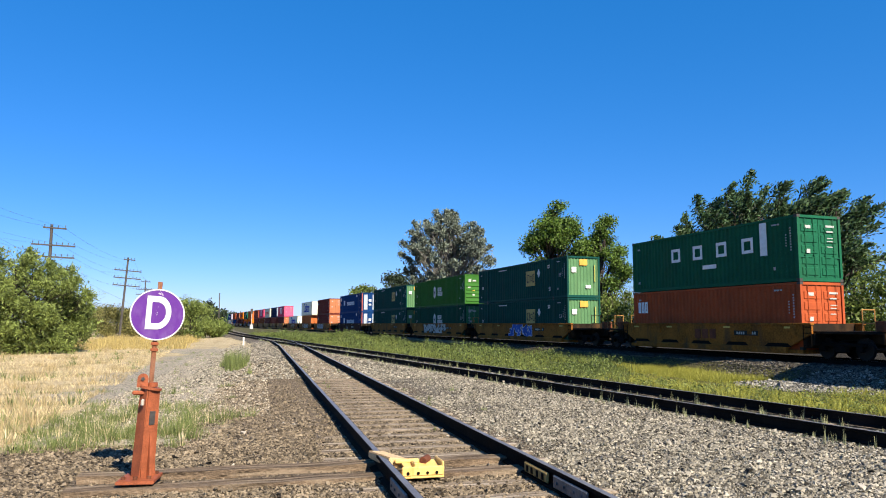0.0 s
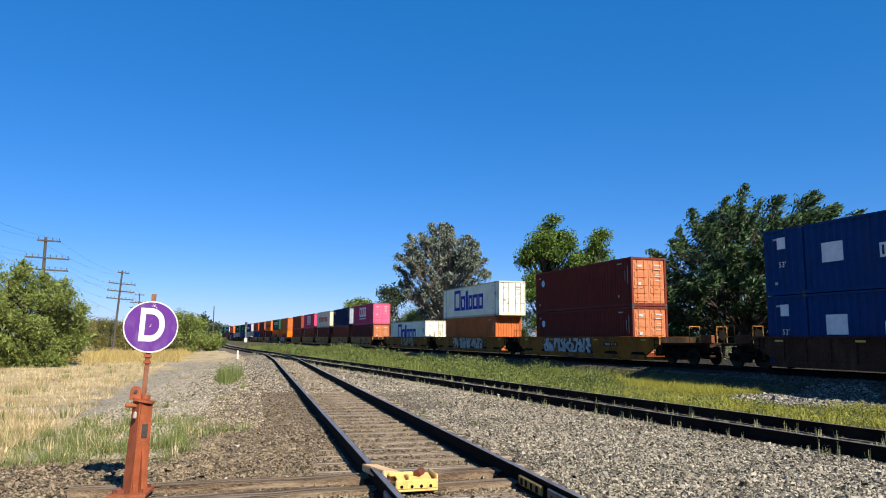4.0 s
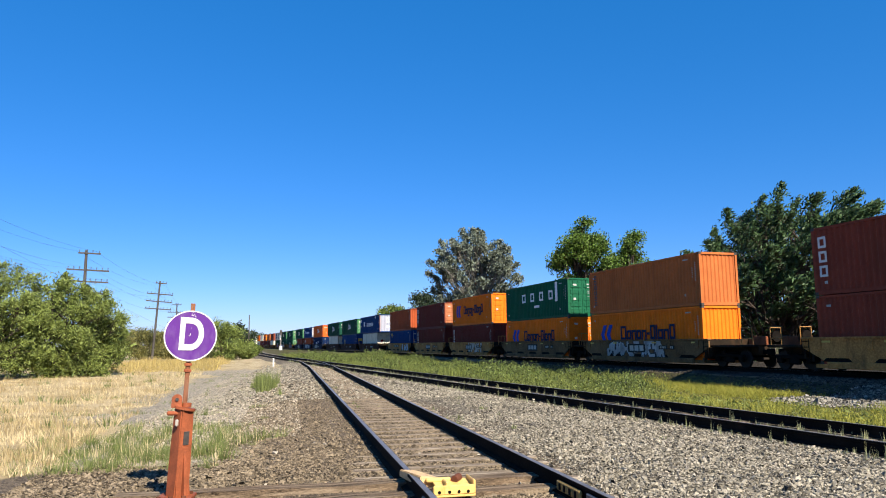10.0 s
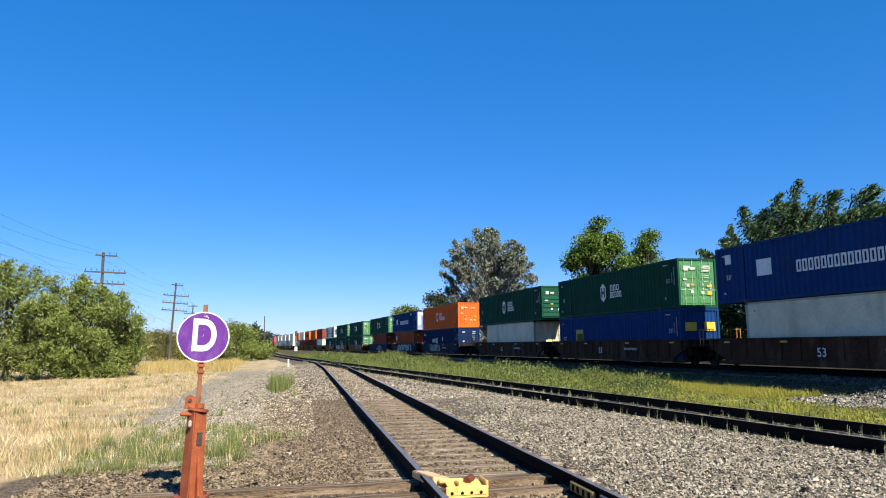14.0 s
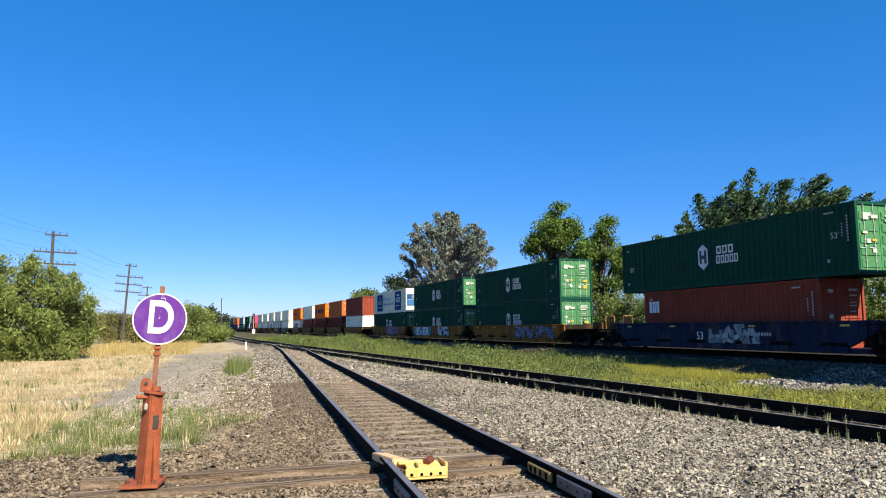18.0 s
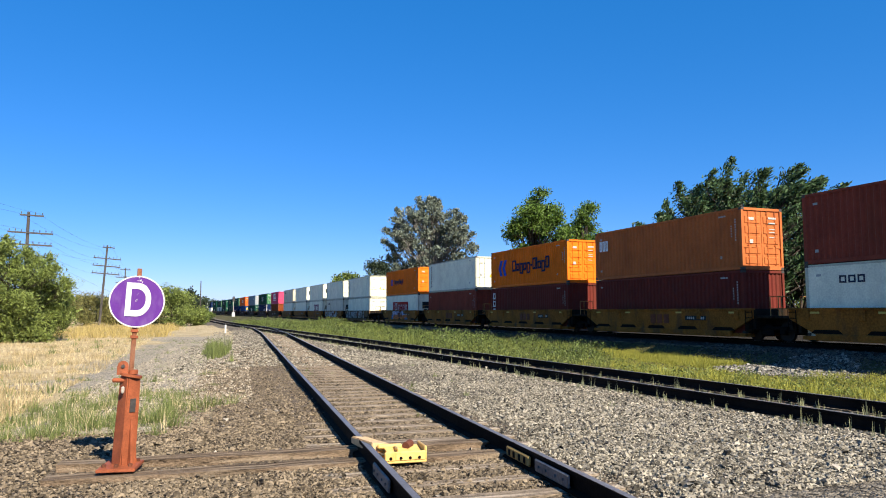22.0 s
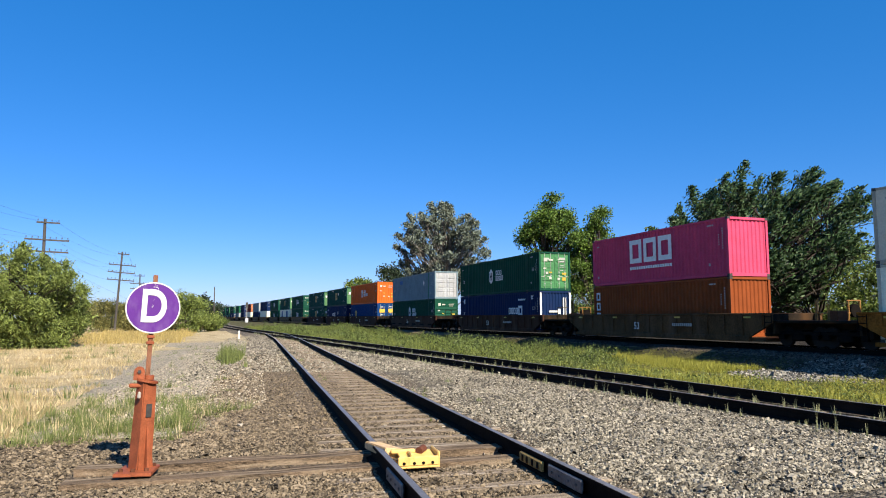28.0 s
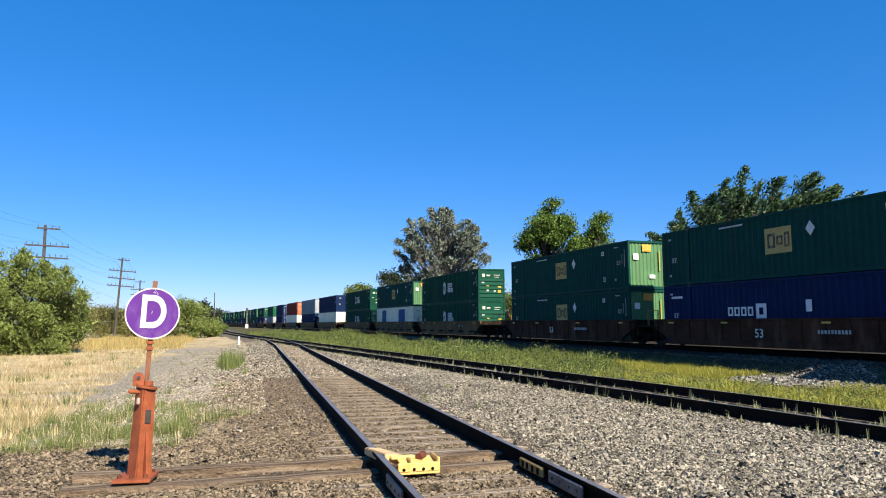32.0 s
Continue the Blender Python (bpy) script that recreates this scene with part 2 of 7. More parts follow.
def ground_material():
    m = bpy.data.materials.new("ground_cover")
    m.use_nodes = True
    n, l = m.node_tree.nodes, m.node_tree.links
    b = n["Principled BSDF"]
    b.inputs["Roughness"].default_value = 0.95
    b.inputs["Specular IOR Level"].default_value = 0.15
    co = n.new("ShaderNodeTexCoord")

    def tex(kind, scale, detail=5):
        t = n.new(kind)
        t.inputs["Scale"].default_value = scale
        if kind == "ShaderNodeTexNoise":
            t.inputs["Detail"].default_value = detail
        l.new(co.outputs["Object"], t.inputs["Vector"])
        return t

    def mixc(fac, a, b2):
        x = n.new("ShaderNodeMix")
        x.data_type = "RGBA"
        l.new(fac, x.inputs["Factor"])
        for s, v in (("A", a), ("B", b2)):
            if isinstance(v, tuple):
                x.inputs[s].default_value = (*v, 1)
            else:
                l.new(v, x.inputs[s])
        return x.outputs["Result"]

    def ranged(v, a, b2, c=0.0, d=1.0):
        x = n.new("ShaderNodeMapRange")
        for i, q in zip(("From Min", "From Max", "To Min", "To Max"), (a, b2, c, d)):
            x.inputs[i].default_value = q
        l.new(v, x.inputs[0])
        return x.outputs[0]

    def zone(name, width=0.5):
        at = n.new("ShaderNodeAttribute")
        at.attribute_name = name
        ad = n.new("ShaderNodeMath")
        ad.operation = "MULTIPLY_ADD"
        l.new(edge.outputs[0], ad.inputs[0])
        ad.inputs[1].default_value = width
        l.new(at.outputs["Fac"], ad.inputs[2])
        return ranged(ad.outputs[0], 0.5 + width * 0.5 - 0.12, 0.5 + width * 0.5 + 0.12)

    edge = tex("ShaderNodeTexNoise", 0.9, 8)
    broad = tex("ShaderNodeTexNoise", 0.22, 6)
    fine = tex("ShaderNodeTexNoise", 14, 4)
    stones = tex("ShaderNodeTexVoronoi", 22)
    stones2 = tex("ShaderNodeTexVoronoi", 46)
    sep = n.new("ShaderNodeSeparateColor")
    l.new(stones.outputs["Color"], sep.inputs[0])
    sep2 = n.new("ShaderNodeSeparateColor")
    l.new(stones2.outputs["Color"], sep2.inputs[0])
    dry = mixc(ranged(broad.outputs[0], 0.35, 0.65), (0.50, 0.405, 0.245), (0.58, 0.485, 0.32))
    dry = mixc(ranged(fine.outputs[0], 0.35, 0.7), dry, (0.334, 0.247, 0.12))
    dry = mixc(ranged(edge.outputs[0], 0.52, 0.68), dry, (0.28, 0.22, 0.107))
    green = mixc(ranged(edge.outputs[0], 0.35, 0.7), (0.04, 0.05, 0.0133), (0.14, 0.12, 0.05))
    green = mixc(ranged(fine.outputs[0], 0.3, 0.7), green, (0.0667, 0.0567, 0.0267))
    brown = mixc(sep2.outputs[0], (0.050, 0.038, 0.027), (0.215, 0.168, 0.118))
    pale = mixc(sep.outputs[1], (0.0267, 0.0227, 0.0167), (0.247, 0.213, 0.163))
    # near-black bed: the train's shade put into the ballast colour
    shaded_bed = mixc(sep.outputs[1], (0.008, 0.007, 0.006), (0.060, 0.054, 0.046))
    dirt = mixc(sep.outputs[2], (0.16, 0.137, 0.1), (0.467, 0.407, 0.313))
    c = mixc(zone("green"), dry, green)
    c = mixc(zone("dirt", 1.1), c, dirt)
    gravel = mixc(zone("pale"), brown, pale)
    c = mixc(zone("gravel"), c, gravel)
    c = mixc(zone("shaded_bed", 0.3), c, shaded_bed)
    l.new(c, b.inputs["Base Color"])
    bp = n.new("ShaderNodeBump")
    bp.inputs["Strength"].default_value, bp.inputs["Distance"].default_value = 0.9, 0.03
    bp.invert = True
    ad = n.new("ShaderNodeMath")
    ad.operation = "ADD"
    l.new(stones.outputs["Distance"], ad.inputs[0]), l.new(stones2.outputs["Distance"], ad.inputs[1])
    l.new(ad.outputs[0], bp.inputs["Height"]), l.new(bp.outputs[0], b.inputs["Normal"])
    return m


GROUND = []


def build_ground():
    xs, ys = spread(-14, 30, 0.55, 4200), spread(-4, 70, 0.8, 4200)
    X, Y = np.meshgrid(xs, ys)
    Z = ground_z(X, Y)
    GROUND.extend((xs, ys, Z))
    nx, ny = len(xs), len(ys)
    idx = np.arange(nx * ny).reshape(ny, nx)
    faces = np.stack([idx[:-1, :-1], idx[:-1, 1:], idx[1:, 1:], idx[1:, :-1]], -1).reshape(-1, 4)
    me = bpy.data.meshes.new("ground")
    me.from_pydata(np.stack([X, Y, Z], -1).reshape(-1, 3).tolist(), [], faces.tolist())
    dl, dm, ds = X - lead_np(Y), X - main_np(Y), X - siding_np(Y)
    wob = np.array([noise.noise((x * 0.25, y * 0.25, 8)) for x, y in zip(X.ravel(), Y.ravel())]).reshape(X.shape)
    side = smooth01(-2.9, -2.1, ds + 0.5 * wob)
    near = (1 - smooth01(9.2, 10.4, Y + wob)) * smooth01(-3.4, -2.5, X + wob)
    gravel = np.maximum(side, near) * (1 - smooth01(1.9, 3.0, dl))
    gravel = np.maximum(gravel, smooth01(-2.6, -2.0, dm) * (1 - smooth01(3, 5, dm)))
    pale = smooth01(1.0, 2.3, ds + 0.9 * wob) * (1 - smooth01(-4.2, -3.0, dm)) + 0.55 * smooth01(18, 32, Y) * (ds < 0)
    green = smooth01(1.4, 2.6, dl) * (1 - smooth01(-2.5, -2.0, dm)) + smooth01(3, 5, dm)
    verge = smooth01(9.3, 10.5, Y) * (1 - smooth01(16, 20, Y)) * smooth01(-2.8, -1.9, X) * (1 - side)
    green = np.maximum(green, 0.30 * verge)
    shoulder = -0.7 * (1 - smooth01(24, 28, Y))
    # where the ballast is darkened as shade, under and beside the train
    shaded_bed = smooth01(-2.4, -1.9, dm + shoulder + 0.3 * wob) * (1 - smooth01(7.5, 9, dm))
    heap = np.exp(-(((X - 20.9) / 2.6) ** 2 + ((Y - 20.2) / 2.3) ** 2) ** 2)
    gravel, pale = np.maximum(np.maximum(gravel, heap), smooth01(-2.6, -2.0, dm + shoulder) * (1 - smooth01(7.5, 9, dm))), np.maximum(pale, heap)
    dirt = smooth01(9.2, 11.5, Y) * (1 - smooth01(46, 60, Y)) * smooth01(-3.5, -1.5, X - 0.03 * Y + 0.9 + 2.4 * wob) * (1 - side) * 0.85
    dirt = np.maximum(dirt, 1.0 * np.exp(-((X + 4.0) / 1.5) ** 2 - ((Y - 8.4) / 1.5) ** 2))
    for nm, v in (("gravel", gravel), ("pale", pale), ("green", green), ("dirt", dirt), ("shaded_bed", shaded_bed)):
        me.attributes.new(nm, "FLOAT", "POINT").data.foreach_set("value", np.clip(v, 0, 1).astype(np.float32).ravel())
    me.materials.append(ground_material())
    me.polygons.foreach_set("use_smooth", [True] * len(me.polygons))
    tagged(new("ground", me), label="flat ground of dry grass, brown gravel and pale ballast", category="ground", kind="structure")


build_ground()

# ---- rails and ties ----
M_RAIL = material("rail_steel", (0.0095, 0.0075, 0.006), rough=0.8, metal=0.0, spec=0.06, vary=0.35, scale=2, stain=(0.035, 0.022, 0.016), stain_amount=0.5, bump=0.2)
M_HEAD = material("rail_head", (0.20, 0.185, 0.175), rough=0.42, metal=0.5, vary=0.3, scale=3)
M_TIE = material("weathered_tie", (0.205, 0.162, 0.118), rough=0.95, vary=0.9, scale=15, stain=(0.46, 0.39, 0.295), stain_amount=0.95, stain_scale=13, bump=1.0, bump_scale=45, stretch=(0.08, 1, 1), spec=0.08)
RAIL = [(-0.07, -0.18), (0.07, -0.18), (0.07, -0.165), (0.012, -0.145), (0.010, -0.045), (0.036, -0.032), (0.036, -0.004), (0.030, 0.0),
        (-0.030, 0.0), (-0.036, -0.004), (-0.036, -0.032), (-0.010, -0.045), (-0.012, -0.145), (-0.07, -0.165)]


def track_points(fx, y0, y1, step, side, z=0.0):
    pts, y = [], y0
    while y <= y1 + 1e-6:
        s = (fx(y + 0.5) - fx(y - 0.5))
        k = 1 / math.hypot(1, s)
        pts.append((fx(y) + side * k, y - side * s * k, z))
        y += step
    return pts


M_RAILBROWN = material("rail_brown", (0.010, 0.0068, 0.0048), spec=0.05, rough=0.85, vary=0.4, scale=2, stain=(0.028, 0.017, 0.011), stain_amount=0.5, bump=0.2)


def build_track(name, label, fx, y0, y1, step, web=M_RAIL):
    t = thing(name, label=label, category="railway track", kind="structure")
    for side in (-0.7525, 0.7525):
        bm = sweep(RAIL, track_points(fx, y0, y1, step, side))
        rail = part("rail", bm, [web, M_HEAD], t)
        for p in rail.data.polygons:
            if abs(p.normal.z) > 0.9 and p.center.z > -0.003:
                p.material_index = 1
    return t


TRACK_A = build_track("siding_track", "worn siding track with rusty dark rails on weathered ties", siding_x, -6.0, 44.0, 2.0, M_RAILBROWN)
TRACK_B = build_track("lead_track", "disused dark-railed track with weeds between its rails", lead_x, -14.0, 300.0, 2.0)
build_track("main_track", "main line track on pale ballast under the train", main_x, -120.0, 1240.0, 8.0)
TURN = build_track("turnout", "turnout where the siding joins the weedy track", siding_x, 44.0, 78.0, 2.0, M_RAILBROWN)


def tie_mesh(length, seed):
    rnd = random.Random(seed)
    bm = bmesh.new()
    box(bm, -length / 2, length / 2, -0.115, 0.115, -0.12, 0.0, bevel=0.012)
    for v in bm.verts:
        v.co += Vector((rnd.uniform(-1, 1) * 0.02, rnd.uniform(-1, 1) * 0.008, rnd.uniform(-1, 1) * 0.006))
    return mesh_of("tie", bm, M_TIE)


TIES = [tie_mesh(2.55, k) for k in range(6)]


def tie_rows(y0, y1, step, seed):
    rnd, out, y = random.Random(seed + 50), [], y0
    while y < y1:
        out.append(y)
        y += step * rnd.uniform(0.93, 1.07)
    return out


def lay_ties(track, fx, y0, y1, step, seed, drop=0.182):
    rnd = random.Random(seed)
    for y in tie_rows(y0, y1, step, seed):
        ob = new("tie", rnd.choice(TIES))
        ob.parent = track
        s = fx(y + 0.5) - fx(y - 0.5)
        ob.matrix_basis = pose(fx(y) + rnd.uniform(-0.06, 0.06), y, -drop - rnd.uniform(0, 0.012), 0, rnd.uniform(-0.4, 0.4), -math.degrees(s) + rnd.uniform(-1.2, 1.2))


# ---- the train ----
ROLLING = []        # thing, place of its middle along the line at the start, height


def paint(name, c, rough=0.65, rust=0.35):
    return material("paint_" + name, c, rough=rough, vary=0.16, scale=1.3, stain=(c[0] * 0.45 + 0.04, c[1] * 0.4 + 0.02, c[2] * 0.35 + 0.012), stain_amount=rust, stain_scale=0.9, bump=0.05, spec=0.08)


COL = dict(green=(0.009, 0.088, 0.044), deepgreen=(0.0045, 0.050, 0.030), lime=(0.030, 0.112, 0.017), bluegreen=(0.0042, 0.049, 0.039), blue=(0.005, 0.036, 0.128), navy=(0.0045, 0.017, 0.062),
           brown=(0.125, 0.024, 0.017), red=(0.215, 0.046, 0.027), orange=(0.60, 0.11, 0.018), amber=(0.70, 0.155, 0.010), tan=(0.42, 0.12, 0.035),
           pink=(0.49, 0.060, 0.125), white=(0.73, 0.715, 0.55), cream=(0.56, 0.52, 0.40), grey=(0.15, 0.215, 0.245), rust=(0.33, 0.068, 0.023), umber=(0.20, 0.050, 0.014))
# brown, pink, green, teal: paler end paints with the sun's brightness in the colour
DARK = dict(sunlitbrown=(0.40, 0.15, 0.07), sunlitpink=(0.58, 0.10, 0.19), sunlitgreen=(0.055, 0.175, 0.072), sunlitteal=(0.085, 0.185, 0.085), palegrey=(0.33, 0.34, 0.35), doorgrey=(0.27, 0.30, 0.35), char=(0.03, 0.035, 0.045), silverblue=(0.34, 0.35, 0.42))
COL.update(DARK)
M_CAST = material("casting_dark", (0.05, 0.045, 0.042), rough=0.6, vary=0.3)
M_BAR = material("galvanised_bar", (0.34, 0.35, 0.33), rough=0.5, metal=0.2, vary=0.2)
SIZES = {40: (12.19, 2.44, 2.896), 45: (13.72, 2.44, 2.896), 53: (16.15, 2.59, 2.896)}
CACHE = {}


def cached(key, make):
    if key not in CACHE:
        CACHE[key] = make()
    return CACHE[key]


def corrugated_side(L, W, H, side, pitch, depth, flat):
    """One long wall between its rails, folded like the real steel sheet."""
    bm = bmesh.new()
    x = side * W / 2
    y0, y1, z0, z1 = -L / 2 + 0.12, L / 2 - 0.12, 0.15, H - 0.10
    ys = [y0]
    ins = [0.0]
    if not flat:
        n = int((y1 - y0) / pitch)
        p = (y1 - y0) / n
        for i in range(n):
            a = y0 + i * p
            for f, d in ((0.08, 0), (0.30, 1), (0.62, 1), (0.84, 0)):
                ys.append(a + f * p), ins.append(d * depth)
    ys.append(y1), ins.append(0.0)
    lo = [bm.verts.new((x - side * (0.012 + d), y, z0)) for y, d in zip(ys, ins)]
    hi = [bm.verts.new((x - side * (0.012 + d), y, z1)) for y, d in zip(ys, ins)]
    for i in range(len(ys) - 1):
        q = (lo[i], lo[i + 1], hi[i + 1], hi[i])
        bm.faces.new(q if side > 0 else q[::-1])
    return bm


def container_frame(L, W, H, size):
    bm = bmesh.new()
    for s in (-1, 1):
        x0, x1 = sorted((s * W / 2, s * (W / 2 - 0.07)))
        box(bm, x0, x1, -L / 2 + 0.1, L / 2 - 0.1, 0, 0.16)
        box(bm, x0, x1, -L / 2 + 0.1, L / 2 - 0.1, H - 0.11, H - 0.012)
        posts = [(-L / 2, -L / 2 + 0.14), (L / 2 - 0.14, L / 2)]
        if size > 40:
            k = (L - 12.19) / 2
            posts += [(-L / 2 + k, -L / 2 + k + 0.16), (L / 2 - k - 0.16, L / 2 - k)]
        for a, b in posts:
            xx0, xx1 = sorted((s * (W / 2 + 0.004), s * (W / 2 - 0.12)))
            box(bm, xx0, xx1, a, b, 0.0, H)
    for y0, y1 in ((-L / 2, -L / 2 + 0.1), (L / 2 - 0.1, L / 2)):
        box(bm, -W / 2 + 0.1, W / 2 - 0.1, y0, y1, 0, 0.17)
        box(bm, -W / 2 + 0.1, W / 2 - 0.1, y0, y1, H - 0.13, H - 0.01)
    return bm


def roof_bm(L, W, H):
    bm = bmesh.new()
    n = int(L / 0.55)
    for i in range(n):
        a = -L / 2 + 0.1 + i * (L - 0.2) / n
        b = a + (L - 0.2) / n
        z = H - 0.03 + (0.016 if i % 2 else 0)
        box(bm, -W / 2 + 0.06, W / 2 - 0.06, a, b, H - 0.07, z)
    box(bm, -W / 2 + 0.05, W / 2 - 0.05, -L / 2 + 0.05, L / 2 - 0.05, 0.10, 0.14)
    return bm


def door_leaf(W, H, L, side, style):
    """One door leaf of the leading end, with its folded panel."""
    bm = bmesh.new()
    x0, x1 = (-W / 2 + 0.13, -0.012) if side < 0 else (0.012, W / 2 - 0.13)
    y = -L / 2 + 0.06
    box(bm, x0, x1, y, y + 0.04, 0.18, H - 0.14)
    if style == "plain":
        return bm
    rows = 5
    for i in range(rows):
        z0 = 0.26 + i * (H - 0.52) / rows
        z1 = z0 + (H - 0.52) / rows - 0.13
        box(bm, x0 + 0.10, x1 - 0.10, y - 0.035, y + 0.01, z0, z1, bevel=0.02)
    return bm


def end_panel(L, W, H, sign, style):
    bm = bmesh.new()
    y = sign * (L / 2 - 0.06)
    xs0, xs1 = -W / 2 + 0.12, W / 2 - 0.12
    if style == "louver":
        box(bm, xs0, xs1, y - 0.02, y + 0.02, 0.16, H - 0.12)
        return bm
    n = 9
    p = (xs1 - xs0) / n
    xs, ins = [xs0], [0]
    for i in range(n):
        for f, d in ((0.1, 0), (0.3, 1), (0.6, 1), (0.8, 0)):
            xs.append(xs0 + (i + f) * p), ins.append(d * 0.042)
    xs.append(xs1), ins.append(0)
    lo = [bm.verts.new((x, y - sign * d, 0.16)) for x, d in zip(xs, ins)]
    hi = [bm.verts.new((x, y - sign * d, H - 0.12)) for x, d in zip(xs, ins)]
    for i in range(len(xs) - 1):
        q = (lo[i], lo[i + 1], hi[i + 1], hi[i])
        bm.faces.new(q if sign < 0 else q[::-1])
    return bm


def castings_bm(L, W, H, size):
    bm = bmesh.new()
    k = (L - 12.19) / 2
    for y in ((-L / 2 + k, L / 2 - k) if size > 40 else (-L / 2, L / 2)):
        for s in (-1, 1):
            for z0, z1 in ((-0.004, 0.118), (H - 0.118, H + 0.004)):
                x0, x1 = sorted((s * (W / 2 + 0.008), s * (W / 2 - 0.162)))
                ya, yb = (y - 0.006, y + 0.17) if y < 0 else (y - 0.17, y + 0.006)
                box(bm, x0, x1, ya, yb, z0, z1)
    return bm




def letters(bm, side, W, y, z, w, h, n, stroke, gap=0.22, solid=False):
    """A row of n plain letter-sized frames (or bars) on a long wall; y runs away from the leading end."""
    x = side * (W / 2 + 0.006)
    x0, x1 = sorted((x, side * (W / 2 - 0.004)))
    cw = w / n
    for i in range(n):
        a, b = y + i * cw, y + (i + 1 - gap) * cw
        if solid:
            box(bm, x0, x1, a, b, z, z + h)
        else:
            box(bm, x0, x1, a, a + stroke, z, z + h)
            box(bm, x0, x1, b - stroke, b, z, z + h)
            box(bm, x0, x1, a + stroke, b - stroke, z, z + stroke)
            box(bm, x0, x1, a + stroke, b - stroke, z + h - stroke, z + h)
    return bm


def mark(name, bm, color, parent, label=""):
    return part(name, bm, material("mark_%02d%02d%02d" % tuple(int(c * 99) for c in color), color, rough=0.8, vary=0.12, scale=4, spec=0.08), parent, label)


def small_marks(t, L, W, H, color):
    """Code bars and data panels near the ends, too small to read."""
    def build():
        bm = bmesh.new()
        for y, z, w, h in tuple((-L / 2 + 0.36, H - 1.55 + 0.12 * i, 0.07, 0.07) for i in range(9)) + tuple((-L / 2 + 0.62, H - 1.35 + 0.12 * i, 0.06, 0.06) for i in range(5)) + ((-L / 2 + 1.0, H - 0.36, 0.12, 0.07), (-L / 2 + 1.16, H - 0.36, 0.3, 0.07), (L / 2 - 0.75, H - 0.5, 0.22, 0.09), (-L / 2 + 1.3, 0.55, 0.12, 0.14), (L / 2 - 0.7, 0.45, 0.16, 0.12)):
            letters(bm, -1, W, y, z, w, h, 1, 0.03, gap=0.0, solid=True)
        return mesh_of("code_panel", bm, material("mark_code", (0.34, 0.35, 0.33), rough=0.6, vary=0.3, scale=8))
    part("code_panel", cached(("marks", L, W), build), None, t)["kind"] = "stuff"


def frame_z(level):
    return 0.34 + level * 2.922


def container(size, color, level, s_lead, end="door", flat=False, label="", end_color=None, rust=0.35):
    """A shipping container in the well (level 0) or stacked on it (level 1). s_lead: place of its leading end."""
    L, W, H = SIZES[size]
    mat = paint(color, COL[color], rust=rust)
    t = thing("shipping_container", label=label, category="container", group="containers of the train")
    pitch = 0.278 if size == 40 else 0.36
    fmat = mat if not flat else paint(color + "_edge", tuple(c * 0.62 for c in COL[color]), rust=0.5)
    k = (size, color, flat)
    f = part("frame", cached(("frame",) + k, lambda: mesh_of("frame", container_frame(L, W, H, size), fmat)), None, t)
    for side in (-1, 1):
        part("side_wall", cached(("side", side) + k, lambda: mesh_of("side_wall", corrugated_side(L, W, H, side, pitch, 0.062, flat), mat)), None, t)
    part("roof", cached(("roof",) + k, lambda: mesh_of("roof", roof_bm(L, W, H), mat)), None, t)
    part("corner_casting", cached(("cast", size), lambda: mesh_of("corner_casting", castings_bm(L, W, H, size), M_CAST)), None, f)["kind"] = "stuff"
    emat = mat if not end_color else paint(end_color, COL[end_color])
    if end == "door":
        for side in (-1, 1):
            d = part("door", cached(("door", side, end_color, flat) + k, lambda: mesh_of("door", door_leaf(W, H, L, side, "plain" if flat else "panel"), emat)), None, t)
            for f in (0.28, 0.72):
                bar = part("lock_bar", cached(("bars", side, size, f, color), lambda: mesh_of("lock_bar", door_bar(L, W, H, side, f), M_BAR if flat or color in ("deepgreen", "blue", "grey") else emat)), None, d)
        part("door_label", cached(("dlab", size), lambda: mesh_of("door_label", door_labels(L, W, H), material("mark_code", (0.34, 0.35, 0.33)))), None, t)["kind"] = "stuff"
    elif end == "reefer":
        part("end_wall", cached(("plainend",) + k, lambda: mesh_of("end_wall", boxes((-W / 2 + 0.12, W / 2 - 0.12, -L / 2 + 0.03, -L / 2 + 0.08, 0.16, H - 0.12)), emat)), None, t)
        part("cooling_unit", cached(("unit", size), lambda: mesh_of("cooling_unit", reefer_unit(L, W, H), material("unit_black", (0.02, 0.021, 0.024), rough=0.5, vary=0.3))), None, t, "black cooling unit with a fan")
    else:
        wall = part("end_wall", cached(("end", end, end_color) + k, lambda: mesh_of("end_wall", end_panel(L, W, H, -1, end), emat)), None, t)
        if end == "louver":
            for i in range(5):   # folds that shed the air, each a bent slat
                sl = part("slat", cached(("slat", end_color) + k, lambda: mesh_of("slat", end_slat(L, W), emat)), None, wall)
                sl.location.z = 0.28 + i * 0.36
    part("rear_wall", cached(("rear",) + k, lambda: mesh_of("rear_wall", end_panel(L, W, H, 1, "front"), mat)), None, t)
    small_marks(t, L, W, H, None)
    ROLLING.append((t, s_lead + L / 2, frame_z(level)))
    return t


def end_slat(L, W):
    bm = bmesh.new()
    y, a = -L / 2 + 0.04, W / 2 - 0.16
    v = [bm.verts.new(p) for p in ((-a, y, 0), (a, y, 0), (a, y - 0.055, 0.05), (-a, y - 0.055, 0.05), (-a, y, 0.30), (a, y, 0.30))]
    for q in ((0, 1, 2, 3), (3, 2, 5, 4), (0, 3, 4), (1, 5, 2)):
        bm.faces.new([v[i] for i in q])
    return bm


